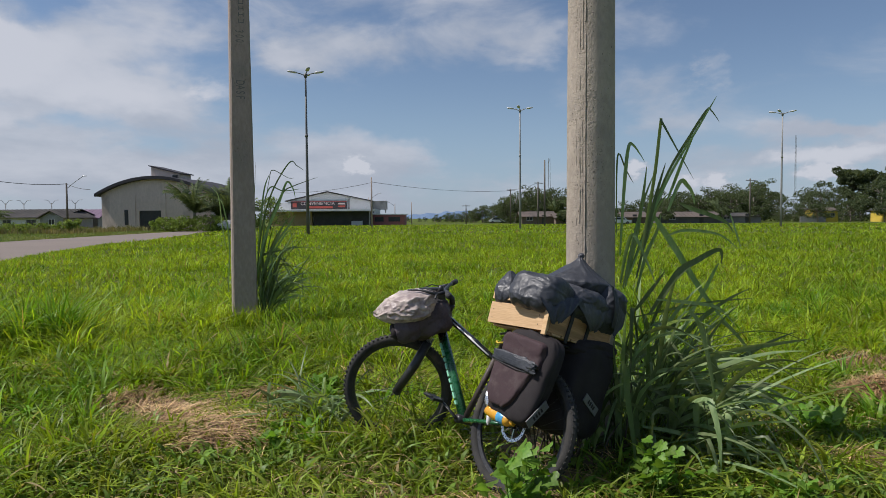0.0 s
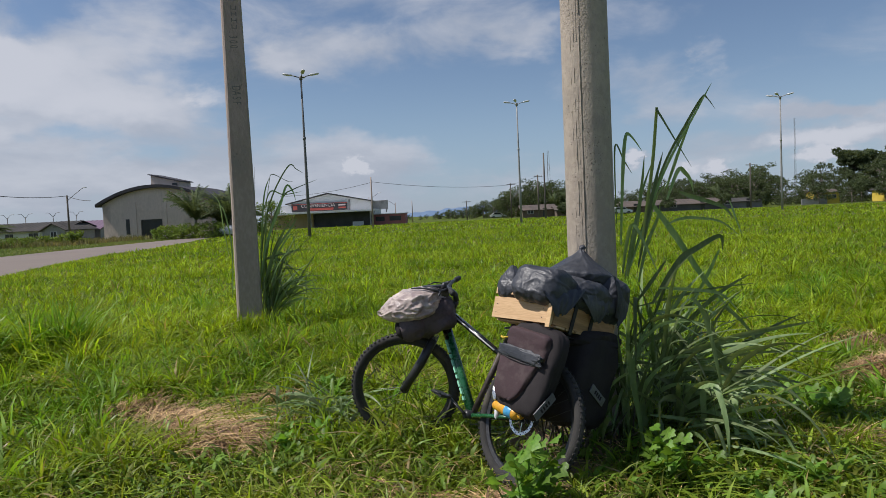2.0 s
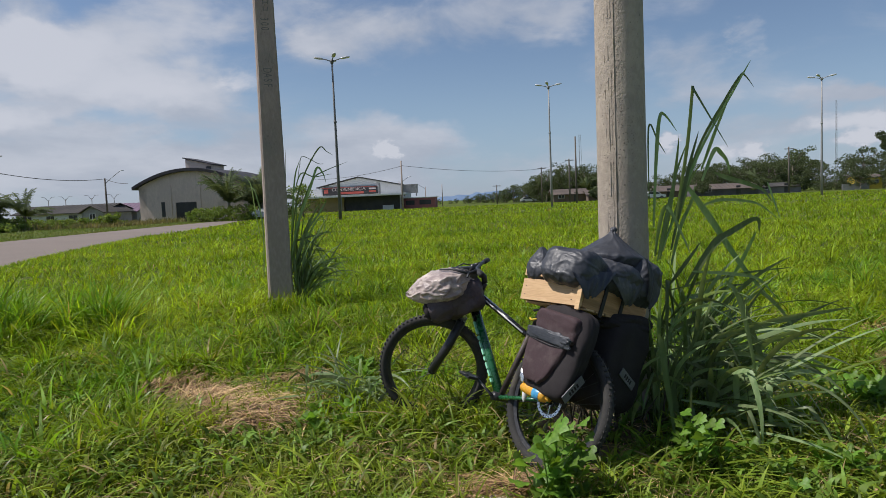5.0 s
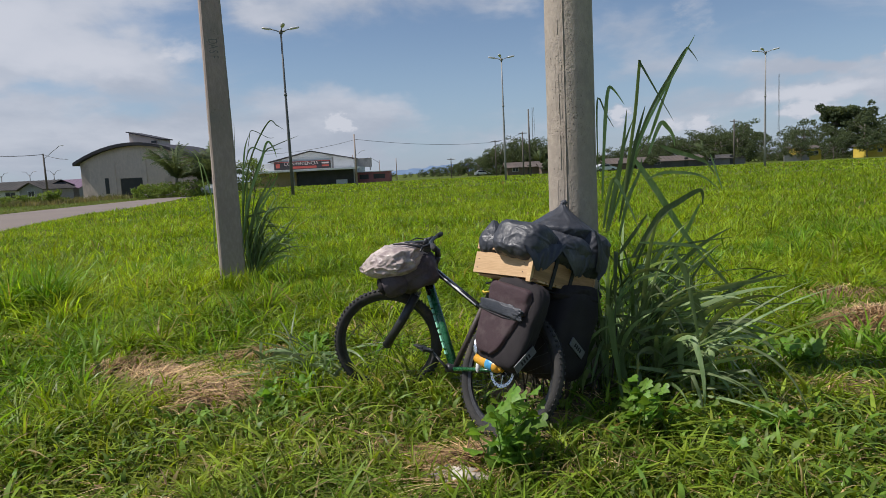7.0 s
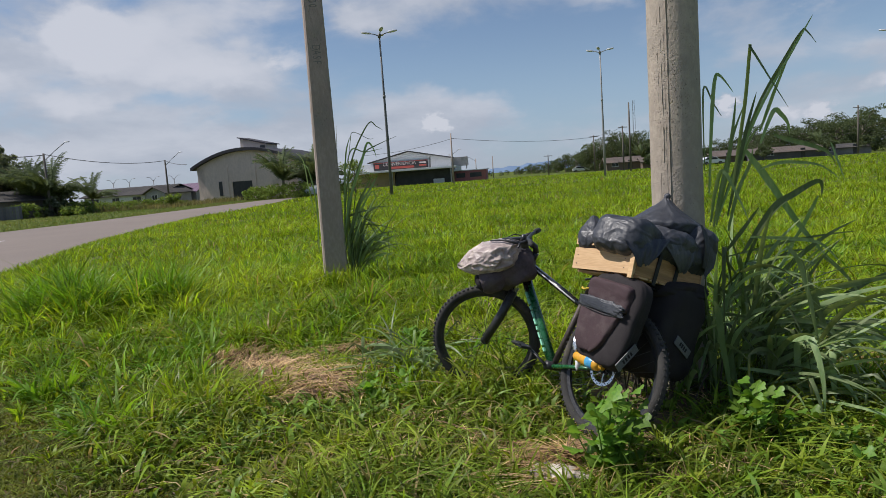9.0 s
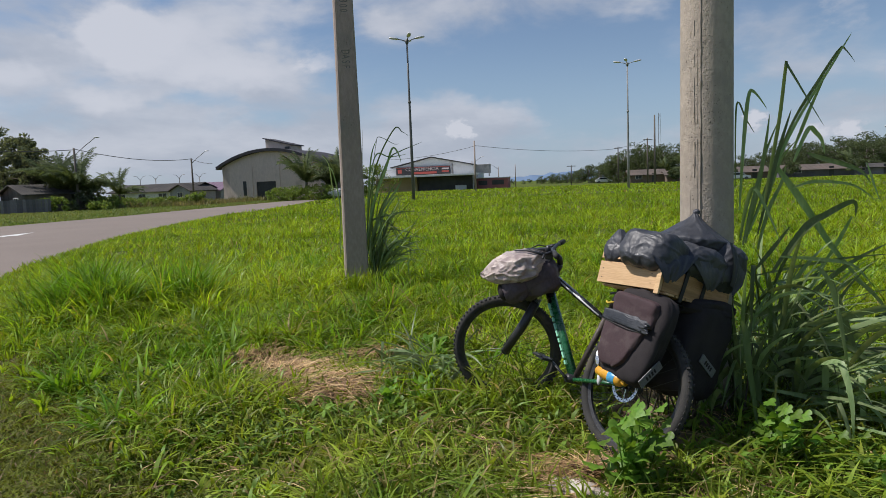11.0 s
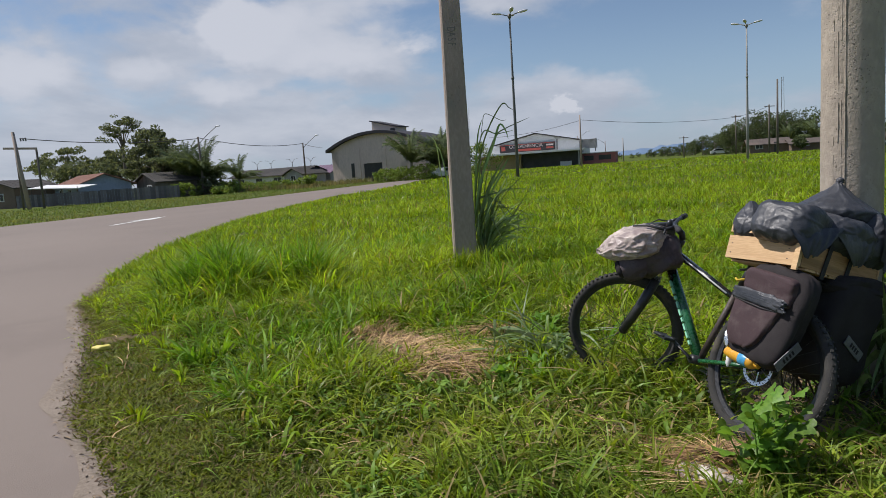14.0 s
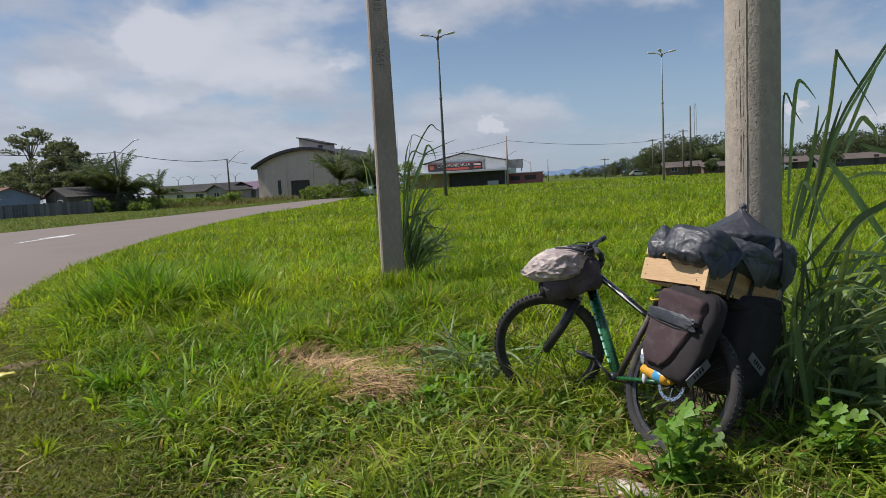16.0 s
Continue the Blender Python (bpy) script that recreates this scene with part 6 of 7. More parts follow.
def sheet(th, name, label, rim, tip, bulge, seed, n=22):
    """A loose lap of plastic from a rim line down to a tip, creased along its fall; two skins close together."""
    (a, b), tip = [Vector(p) for p in rim], Vector(tip)
    face = (b - a).cross(tip - a).normalized()
    face = face if face.dot(Vector(bulge)) > 0 else -face
    verts = []
    for skin in (0.0, -0.003):
        for i in range(n + 1):
            for j in range(n + 1):
                u, w = i / n, j / n
                edge = a.lerp(b, u)
                p = edge.lerp(tip, w * (0.8 + 0.2 * noise.noise(Vector((u * 3, seed, 0)))))
                ray = max(0.0, 1 - 5 * abs(noise.noise(Vector((u * 4.5, w * 0.7, seed))))) ** 1.3
                p = p + face * (Vector(bulge).length * math.sin(math.pi * min(1, w * 0.9 + 0.1)) + 0.012 * ray * (1 - 0.4 * w) + skin)
                verts.append(p)
    m = (n + 1) ** 2
    faces = []
    for k in (0, m):
        for i in range(n):
            for j in range(n):
                q = k + i * (n + 1) + j
                faces.append((q, q + 1, q + n + 2, q + n + 1))
    link(name, verts, faces, M["bin_bag"], th, label, True)


main_bag = black_bag("smooth bulging bundle in black plastic bin bag on the crate", (0.31, 0.36, 0.215), (-0.015, -0.10, 0.198), (8, -2, 10), 4, 3.8, 0.04, 0.03, 130, skirt, 1.2)
sheet(main_bag, "loose_edge", "loose pointed lap of plastic over the crate's corner", ((-0.13, 0.085, 0.16), (-0.195, -0.20, 0.235)), (-0.20, -0.02, 0.015), (-0.018, 0.004, 0.0), 3.1)
front_bag = black_bag("small black plastic bundle at the crate's front end", (0.17, 0.20, 0.20), (0.225, -0.075, 0.205), (0, 8, 16), 9, 2.6, 0.08, 0.05, 100, front_point)
middle_bag = black_bag("creased black plastic bundle sagging over the crate's rear edge", (0.28, 0.30, 0.21), (-0.075, -0.315, 0.21), (6, -4, -8), 13, 3.0, 0.06, 0.055, 120, skirt, 1.6)
sheet(middle_bag, "loose_edge", "loose lap of plastic hanging over the end boards", ((-0.20, -0.14, 0.20), (-0.205, -0.44, 0.24)), (-0.205, -0.34, 0.05), (-0.015, 0.0, 0.0), 5.7)
rear_bag = black_bag("black plastic bundle with a hooked fold beside the pole", (0.26, 0.24, 0.28), (-0.10, -0.505, 0.235), (14, -10, 6), 21, 2.7, 0.07, 0.05, 120, skirt, 1.4)
sheet(rear_bag, "loose_edge", "loose lap of plastic with a bright crease", ((-0.215, -0.39, 0.36), (-0.205, -0.60, 0.26)), (-0.225, -0.50, 0.06), (-0.02, -0.004, 0.0), 8.3)
peak_bag = black_bag("black plastic bundle drawn up to a peak against the pole", (0.42, 0.40, 0.22), (0.05, -0.425, 0.365), (-6, 4, 30), 17, 2.2, 0.04, 0.045, 110, tent)
v, f = lump((0.04, 0.035, 0.035), 55, 2.2, 0.1, 0.1, 24)
link("knot", *moved((v, f), pose(0.05, -0.41, 0.530, 0, 0, 20)), M["bin_bag"], peak_bag, "knotted plastic at the peak", True)
FRONT = BIKE @ STEER


def taper_front(v):
    """Narrows a roll towards its front end."""
    q = max(0.0, v.x / 0.2)
    return Vector((v.x, v.y * (1 - 0.3 * q), v.z * (1 - 0.35 * q * q) - 0.012 * q))


roll = thing("handlebar_roll", "pale plastic-wrapped bedroll tied to the handlebar", "bag", FRONT)
link("body", *moved(film((0.44, 0.33, 0.185), 21, 2.3, 0.09, 0.075, 140, taper_front, 1.8), pose(1.11, 0.10, 0.955, 0, 17, 0)), M["pale_bag"], roll, "", True)
purse = bundle("handlebar_bag", "dull purple cloth bag under the handlebar roll", "purple_bag", (0.30, 0.33, 0.26), (0.965, 0.03, 0.895), (0, 30, 0), 25, FRONT, "bag", 2.8, 0.08, 0.06, 80)
v, f = lump((0.19, 0.22, 0.19), 29, 2.6, 0.07, 0.06, 60)
link("lobe", *moved((v, f), pose(1.085, 0.13, 0.825, 0, 25, 0)), M["purple_bag"], purse, "drawstring end of the cloth bag", True)
v, f = lump((0.06, 0.15, 0.12), 27, 2.2, 0.05, 0.05, 30)
link("opening", *moved((v, f), pose(1.155, 0.16, 0.795, 0, 25, 0)), M["pannier_dark"], purse, "black drawstring opening", True)
bottle = thing("plastic_bottle", "yellow plastic bottle with a blue label under the pannier", "bottle", BIKE @ pose(0.125, 0.165, 0.412, 0, -97, 4) @ Matrix.Diagonal((1.1, 1.1, 1.25, 1)))
link("bottle_body", *lathe([(0.001, 0.0), (0.016, 0.0), (0.021, 0.006), (0.027, 0.04), (0.031, 0.08), (0.032, 0.128), (0.027, 0.142), (0.017, 0.148), (0.001, 0.148)], 24, "z"), M["snack_yellow"], bottle, "", True)
link("cap", *lathe([(0.001, 0.147), (0.017, 0.147), (0.017, 0.164), (0.001, 0.164)], 16, "z"), M["snack_yellow"], bottle)
link("label", *lathe([(0.0312, 0.079), (0.0318, 0.080), (0.0326, 0.118), (0.0322, 0.119)], 24, "z"), M["snack_blue"], bottle, "blue paper label", True)
v, f = lump((0.035, 0.03, 0.10), 37, 2.4, 0.2, 0.2, 30)
tagged(link("foil_wrapper", *moved((v, f), BIKE @ pose(0.135, 0.165, 0.475, 0, 10, 0)), M["steel"], None, "", True), "crumpled silver foil wrapper beside the bottle", "packaging")
v, f = lump((0.03, 0.03, 0.07), 35, 2.2, 0.2, 0.2, 16)
tagged(link("white_rag", *moved((v, f), BIKE @ pose(0.125, 0.13, 0.375, 0, 0, 0)), M["white_cloth"], None, "", True), "small knotted white plastic rag on the chainstay", "rag")

# ---- tall grass clumps, weeds ----


def reed_leaf(foot, lean_az, length, rise, droop, width, kink=None, twist=0.0):
    """One long leaf: rises at an angle, droops along its way, and may be broken over at a kink (share of length, degrees)."""
    n = 16
    p = Vector(foot)
    ang = radians(rise)
    h = Vector((math.cos(radians(lean_az)), math.sin(radians(lean_az)), 0))
    side = Vector((-h.y, h.x, 0))
    verts, faces = [], []
    broke = False
    for i in range(n + 1):
        t = i / n
        if kink and not broke and t >= kink[0]:
            ang -= radians(kink[1])
            broke = True
        d = h * math.cos(ang) + Vector((0, 0, 1)) * math.sin(ang)
        up = d.cross(side) * -1
        w = width * 0.56 * min(1.0, 0.16 + 1.9 * t) * (1 - t ** 2.6) + 0.0008
        tw = radians(twist + 35 * (t - 0.3))
        s = side * math.cos(tw) + up * math.sin(tw)
        fold = up * w * 0.28
        verts += [p - s * w + fold, p.copy(), p + s * w + fold]
        p = p + d * (length / n)
        ang -= radians(droop) / n * (0.4 + 1.2 * t)
        ang = max(ang, radians(-88))
        if p.z < 0.015:
            p.z = 0.015
    for i in range(n):
        a = 3 * i
        faces += [(a, a + 1, a + 4, a + 3), (a + 1, a + 2, a + 5, a + 4)]
    return verts, faces


def clump(name, label, x, y, leaves, stems, special, seed, lengths, az_mean=None, az_spread=180, spread=0.12, rise=66, lift=0.25, slim=1.0):
    random.seed(seed)
    th = thing(name, label, "grass", pose(x, y, 0))
    for i in range(stems):
        a, q = random.uniform(0, 6.28), random.uniform(0, spread)
        h = random.uniform(0.5, 1.0) * lengths[0]
        tilt = random.uniform(0.02, 0.25)
        tube("stem", [(q * math.cos(a), q * math.sin(a), 0), (q * 1.4 * math.cos(a), q * 1.4 * math.sin(a), h * 0.5), ((q * 1.6 + tilt * h) * math.cos(a), (q * 1.6 + tilt * h) * math.sin(a), h)], [0.007, 0.006, 0.003], M["reed"], th, 6)
    for i in range(leaves):
        a, q = random.uniform(0, 6.28), random.uniform(0, spread)
        az = random.uniform(0, 360) if az_mean is None else random.gauss(az_mean, az_spread)
        L = random.uniform(*lengths)
        kink = (random.uniform(0.35, 0.75), random.uniform(50, 130)) if random.random() < 0.34 else None
        v, f = reed_leaf((q * math.cos(a), q * math.sin(a), random.uniform(0, lift)), az, L, random.gauss(rise, 18 if rise < 79 else 9), random.uniform(25, 150) if rise < 79 else random.uniform(5, 65), slim * random.uniform(0.018, 0.040), kink, random.uniform(-85, 85))
        link("leaf", v, f, M["reed"], th, smooth=True)
    for s in special:
        v, f = reed_leaf(*s)
        link("leaf", v, f, M["reed"], th, smooth=True)
    return th


def curved_leaf(th, width, y, *way):
    """A long leaf that follows bends given as (x, z), folded along its midrib and tapered to both ends."""
    at = th.matrix_basis.translation
    pts = [Vector((x - at.x, y - at.y, z)) for x, z in way]
    turn = random.uniform(-0.55, 0.55)
    sway = random.uniform(-0.12, 0.12)
    n, mid = 6, []
    for k in range(len(pts) - 1):
        p0, p1, p2, p3 = pts[max(k - 1, 0)], pts[k], pts[k + 1], pts[min(k + 2, len(pts) - 1)]
        for q in range(n):
            t = q / n
            mid.append(0.5 * (2 * p1 + (p2 - p0) * t + (2 * p0 - 5 * p1 + 4 * p2 - p3) * t * t + (3 * p1 - p0 - 3 * p2 + p3) * t ** 3))
    mid.append(pts[-1])
    verts, faces, m = [], [], len(mid) - 1
    for k, p in enumerate(mid):
        t = k / m
        d = (mid[min(k + 1, m)] - mid[max(k - 1, 0)]).normalized()
        out = Vector((math.sin(turn + 0.3 * t), -math.cos(turn + 0.3 * t), 0.0))
        side = d.cross(out)
        side = side.normalized() if side.length > 0.05 else Vector((1, 0, 0))
        up = side.cross(d)
        w = width * 0.5 * min(1.0, 0.35 + 2.2 * t) * (1 - t ** 3.0) + 0.0008
        c = p + Vector((0, sway * t, 0))
        verts += [c - side * w + up * w * 0.3, c, c + side * w + up * w * 0.3]
    for k in range(m):
        o = 3 * k
        faces += [(o, o + 1, o + 4, o + 3), (o + 1, o + 2, o + 5, o + 4)]
    link("leaf", verts, faces, M["reed"], th, smooth=True)


tall = clump("tall_grass_clump", "tall elephant grass with broken leaves beside the round pole", 1.14, 4.20, 34, 6, [], 3, (0.45, 0.95), -8, 75, 0.12, 60, 0.7)
curved_leaf(tall, 0.027, 4.05, (1.09, 1.25), (1.12, 1.45), (1.17, 1.77), (1.20, 2.06), (1.21, 2.06), (1.31, 1.88), (1.40, 1.72))
curved_leaf(tall, 0.027, 4.15, (0.99, 1.26), (1.02, 1.70), (1.05, 1.93), (1.09, 1.95), (1.17, 1.85))
curved_leaf(tall, 0.010, 4.25, (0.99, 1.39), (0.99, 1.88), (1.04, 1.79), (1.08, 1.71))
curved_leaf(tall, 0.016, 4.10, (1.03, 1.12), (1.25, 1.68), (1.47, 2.06), (1.58, 2.24))
curved_leaf(tall, 0.019, 4.20, (1.07, 1.17), (1.28, 1.72), (1.45, 2.01), (1.56, 2.17), (1.60, 2.17), (1.66, 2.10))
curved_leaf(tall, 0.026, 4.15, (1.28, 1.60), (1.36, 1.84), (1.42, 1.99))
curved_leaf(tall, 0.040, 4.25, (1.20, 1.54), (1.35, 1.31), (1.53, 1.01), (1.70, 0.79))
curved_leaf(tall, 0.040, 4.10, (1.16, 0.89), (1.33, 1.14), (1.45, 1.22), (1.60, 1.29), (1.62, 1.20))
curved_leaf(tall, 0.032, 4.20, (1.62, 1.20), (1.53, 0.99), (1.44, 0.83))
curved_leaf(tall, 0.018, 4.05, (1.25, 1.38), (1.34, 1.41), (1.45, 1.41), (1.60, 1.38), (1.72, 1.29))
curved_leaf(tall, 0.027, 4.15, (1.36, 1.58), (1.42, 1.55), (1.56, 1.50), (1.64, 1.46), (1.69, 1.39))
curved_leaf(tall, 0.014, 4.25, (1.71, 1.51), (1.73, 1.39), (1.75, 1.28))
curved_leaf(tall, 0.027, 4.10, (1.27, 1.53), (1.35, 1.71), (1.40, 1.69), (1.44, 1.64), (1.46, 1.57))
curved_leaf(tall, 0.016, 4.20, (1.10, 0.86), (1.37, 0.92), (1.59, 0.96), (1.82, 0.98))
curved_leaf(tall, 0.021, 4.05, (1.19, 0.99), (1.39, 0.97), (1.58, 0.93), (1.70, 0.80))
curved_leaf(tall, 0.024, 4.15, (1.08, 0.90), (1.18, 1.04), (1.26, 1.16))
curved_leaf(tall, 0.024, 4.25, (1.05, 1.05), (1.12, 1.39), (1.16, 1.65), (1.18, 1.82))
curved_leaf(tall, 0.021, 4.10, (1.08, 1.12), (1.19, 1.59), (1.26, 1.83))
curved_leaf(tall, 0.021, 4.20, (1.13, 1.22), (1.22, 1.53), (1.30, 1.65))
curved_leaf(tall, 0.024, 4.05, (0.97, 1.09), (0.99, 1.26), (1.03, 1.39), (1.10, 1.25), (1.16, 1.09))
curved_leaf(tall, 0.019, 4.15, (1.01, 1.05), (1.07, 1.32), (1.14, 1.59), (1.21, 1.77))
curved_leaf(tall, 0.022, 4.25, (1.12, 1.01), (1.19, 1.25), (1.27, 1.41), (1.30, 1.51))
curved_leaf(tall, 0.044, 3.90, (1.27, 0.62), (1.42, 0.66), (1.57, 0.71), (1.75, 0.75), (2.00, 0.79))
curved_leaf(tall, 0.016, 4.00, (1.34, 0.54), (1.53, 0.56), (1.75, 0.58), (1.97, 0.58), (2.23, 0.57))
curved_leaf(tall, 0.018, 4.10, (1.43, 0.43), (1.64, 0.42), (1.86, 0.39), (2.08, 0.34), (2.17, 0.31))
curved_leaf(tall, 0.036, 3.95, (1.43, 0.86), (1.49, 0.67), (1.56, 0.48), (1.65, 0.32))
curved_leaf(tall, 0.036, 4.05, (1.03, 0.62), (1.16, 0.68), (1.30, 0.69), (1.33, 0.60), (1.33, 0.29))
curved_leaf(tall, 0.036, 3.90, (0.99, 0.54), (1.03, 0.31), (1.07, 0.04), (1.11, 0.02))
curved_leaf(tall, 0.028, 4.00, (1.04, 0.38), (1.11, 0.46), (1.24, 0.39), (1.39, 0.22), (1.42, 0.02))
curved_leaf(tall, 0.032, 4.10, (1.20, 0.34), (1.33, 0.31), (1.48, 0.15), (1.70, 0.02), (1.92, 0.02))
curved_leaf(tall, 0.030, 3.95, (1.15, 0.46), (1.34, 0.51), (1.53, 0.48), (1.67, 0.32), (1.75, 0.07))
curved_leaf(tall, 0.030, 4.05, (0.60, 0.02), (0.77, 0.02), (0.94, 0.02), (1.04, 0.02))
curved_leaf(tall, 0.028, 3.90, (1.07, 0.25), (1.33, 0.20), (1.63, 0.02), (1.89, 0.02))
curved_leaf(tall, 0.024, 4.00, (1.04, 0.48), (1.21, 0.56), (1.40, 0.56), (1.56, 0.46))
curved_leaf(tall, 0.024, 4.10, (1.06, 0.54), (1.21, 0.62), (1.38, 0.77), (1.50, 0.97))
curved_leaf(tall, 0.021, 3.95, (1.02, 0.65), (1.14, 0.78), (1.29, 0.81), (1.42, 0.78))
curved_leaf(tall, 0.024, 4.05, (1.05, 0.31), (1.24, 0.30), (1.47, 0.29), (1.63, 0.19))
curved_leaf(tall, 0.034, 3.55, (0.86, 0.72), (0.88, 0.65), (0.90, 0.48), (0.93, 0.29), (0.96, 0.03))
curved_leaf(tall, 0.030, 3.80, (1.30, 0.96), (1.36, 0.88), (1.41, 0.70), (1.45, 0.49), (1.47, 0.39))
clump("tall_grass_clump", "low arching outer leaves of the tall grass", 1.30, 4.05, 70, 0, [], 4, (0.5, 1.1), -20, 60, 0.2, 46)
clump("tall_grass_clump", "dense upright leaves at the foot of the round pole", 0.78, 3.97, 26, 4, [], 14, (0.3, 0.8), -70, 110, 0.14, 74)
clump("tall_grass_clump", "crowded bending leaves in the heart of the tall grass", 1.18, 4.30, 85, 5, [], 44, (0.5, 1.15), -15, 62, 0.16, 58, 0.5, 0.85)
clump("tall_grass_clump", "leaves of the tall grass fallen over the straw", 1.36, 3.92, 34, 0, [], 45, (0.35, 0.75), -25, 50, 0.2, 22, 0.2, 0.7)
back = clump("tall_grass_clump", "tall dark green grass behind the square pole", -2.80, 9.25, 56, 6, [], 6, (0.6, 1.45), 0, 34, 0.07, 76)
clump("tall_grass_clump", "slim upright grass against the square pole", -2.74, 9.15, 30, 6, [], 26, (0.8, 1.6), 0, 20, 0.05, 81)
curved_leaf(back, 0.034, 9.10, (-2.88, 0.50), (-2.74, 1.18), (-2.52, 1.72), (-2.41, 2.01), (-2.33, 1.93), (-2.30, 1.80))
curved_leaf(back, 0.022, 9.20, (-2.89, 0.56), (-2.79, 1.36), (-2.64, 1.88), (-2.39, 2.29), (-2.28, 2.24), (-2.19, 2.18))
curved_leaf(back, 0.037, 9.15, (-2.87, 0.50), (-2.66, 1.05), (-2.42, 1.38), (-2.30, 1.57))
curved_leaf(back, 0.027, 9.25, (-2.89, 0.63), (-2.83, 1.30), (-2.76, 1.89), (-2.67, 2.14))
curved_leaf(back, 0.011, 9.10, (-2.90, 0.75), (-2.87, 1.68), (-2.85, 2.29))
curved_leaf(back, 0.020, 9.20, (-2.85, 0.44), (-2.60, 0.92), (-2.41, 1.07), (-2.28, 1.11), (-2.22, 0.97))
curved_leaf(back, 0.020, 9.30, (-2.74, 0.74), (-2.59, 1.08), (-2.45, 0.85), (-2.30, 0.58))
curved_leaf(back, 0.014, 9.15, (-2.77, 0.71), (-2.64, 0.85), (-2.45, 0.85), (-2.21, 0.80), (-2.00, 0.67))
curved_leaf(back, 0.018, 9.25, (-2.66, 1.54), (-2.48, 1.87), (-2.33, 1.96), (-1.98, 2.08))
curved_leaf(back, 0.018, 9.10, (-2.74, 1.67), (-2.63, 1.94), (-2.45, 1.89), (-2.20, 1.92))
curved_leaf(back, 0.010, 9.20, (-2.74, 1.67), (-2.66, 2.06), (-2.60, 2.18), (-2.38, 2.07), (-2.30, 2.07))
curved_leaf(back, 0.020, 9.30, (-3.32, 0.46), (-3.30, 1.20), (-3.39, 1.70), (-3.48, 1.80))
curved_leaf(back, 0.014, 9.15, (-3.28, 1.08), (-3.32, 1.45), (-3.35, 1.82), (-3.44, 1.95))
curved_leaf(back, 0.033, 9.25, (-2.88, 0.50), (-2.78, 1.05), (-2.66, 1.51), (-2.48, 1.90))
curved_leaf(back, 0.033, 9.10, (-2.87, 0.44), (-2.68, 0.93), (-2.48, 1.35), (-2.35, 1.53))
curved_leaf(back, 0.027, 9.20, (-2.90, 0.47), (-2.83, 0.93), (-2.77, 1.43), (-2.78, 1.73))
curved_leaf(back, 0.027, 9.30, (-2.88, 0.47), (-2.73, 0.87), (-2.56, 1.17), (-2.41, 1.33), (-2.38, 1.07))
curved_leaf(back, 0.020, 9.15, (-2.85, 0.44), (-2.74, 0.68), (-2.60, 0.89), (-2.62, 0.61))
clump("tall_grass_clump", "low grass leaves fallen beside the straw", -1.08, 4.80, 150, 0, [], 8, (0.25, 0.62), -95, 100, 0.36, 24, 0.12, 0.62)
# dead stalks, their dark colour also filling in for shade behind the wheel
dead = thing("dead_stalks", "dark dead stalks standing at the foot of the round pole", "grass", pose(0.66, 3.95, 0))
random.seed(31)
for k in range(46):
    a, q, h = random.uniform(0, 6.28), random.uniform(0.02, 0.3), random.uniform(0.15, 0.55)
    foot = Vector((q * math.cos(a), q * math.sin(a), 0))
    top = foot + Vector((random.gauss(0, 0.16), random.gauss(0, 0.10), h))
    tube("stalk", [foot, foot.lerp(top, 0.6) + Vector((0, 0, 0.03)), top], [0.006, 0.005, 0.002], M["dead_stalk"], dead, 5)
clump("tall_grass_clump", "upright leaves against the foot of the round pole", 0.95, 3.97, 16, 4, [], 19, (0.5, 1.1), -60, 90, 0.07, 82)


def weed(name, label, x, y, h, n, seed, leaf=0.07, spread=0.16):
    """A leafy weed: several stems with broad toothed leaves."""
    random.seed(seed)
    th = thing(name, label, "weed", pose(x, y, 0), "broadleaf weeds")
    for i in range(n):
        a, q = random.uniform(0, 6.28), random.uniform(0.0, spread)
        foot = Vector((q * 0.6 * math.cos(a), q * 0.6 * math.sin(a), 0))
        top = Vector((q * 1.5 * math.cos(a), q * 1.5 * math.sin(a), h * random.uniform(0.55, 1.0)))
        tube("stem", [foot, foot.lerp(top, 0.5) + Vector((0, 0, 0.02)), top], [0.004, 0.0035, 0.002], M["weed"], th, 5)
        for k in range(9):
            p = foot.lerp(top, 0.15 + 0.85 * k / 8)
            az = k * 2.4 + random.uniform(-0.4, 0.4)
            L = leaf * random.uniform(0.65, 1.25)
            d = Vector((math.cos(az), math.sin(az), random.uniform(-0.1, 0.9))).normalized()
            s = Vector((-math.sin(az), math.cos(az), 0))
            u = d.cross(s) * -1
            verts, faces = [], []
            for j in range(13):
                t = j / 12
                lobe = 1.0 + 0.30 * math.cos(t * 4.2 * math.pi + 0.6) + (0.07 if j % 2 else -0.07)
                w = L * 0.40 * math.sin(math.pi * min(1, t * 0.90 + 0.08)) ** 0.8 * lobe
                c = p + d * L * t * 1.15 + u * (-0.28 * L * t * t)
                verts += [c - s * w + u * w * 0.22 + d * w * 0.25, c, c + s * w + u * w * 0.22 + d * w * 0.25]
            for j in range(12):
                o = 3 * j
                faces += [(o, o + 1, o + 4, o + 3), (o + 1, o + 2, o + 5, o + 4)]
            link("leaf", verts, faces, M["weed"], th, smooth=True)
    return th


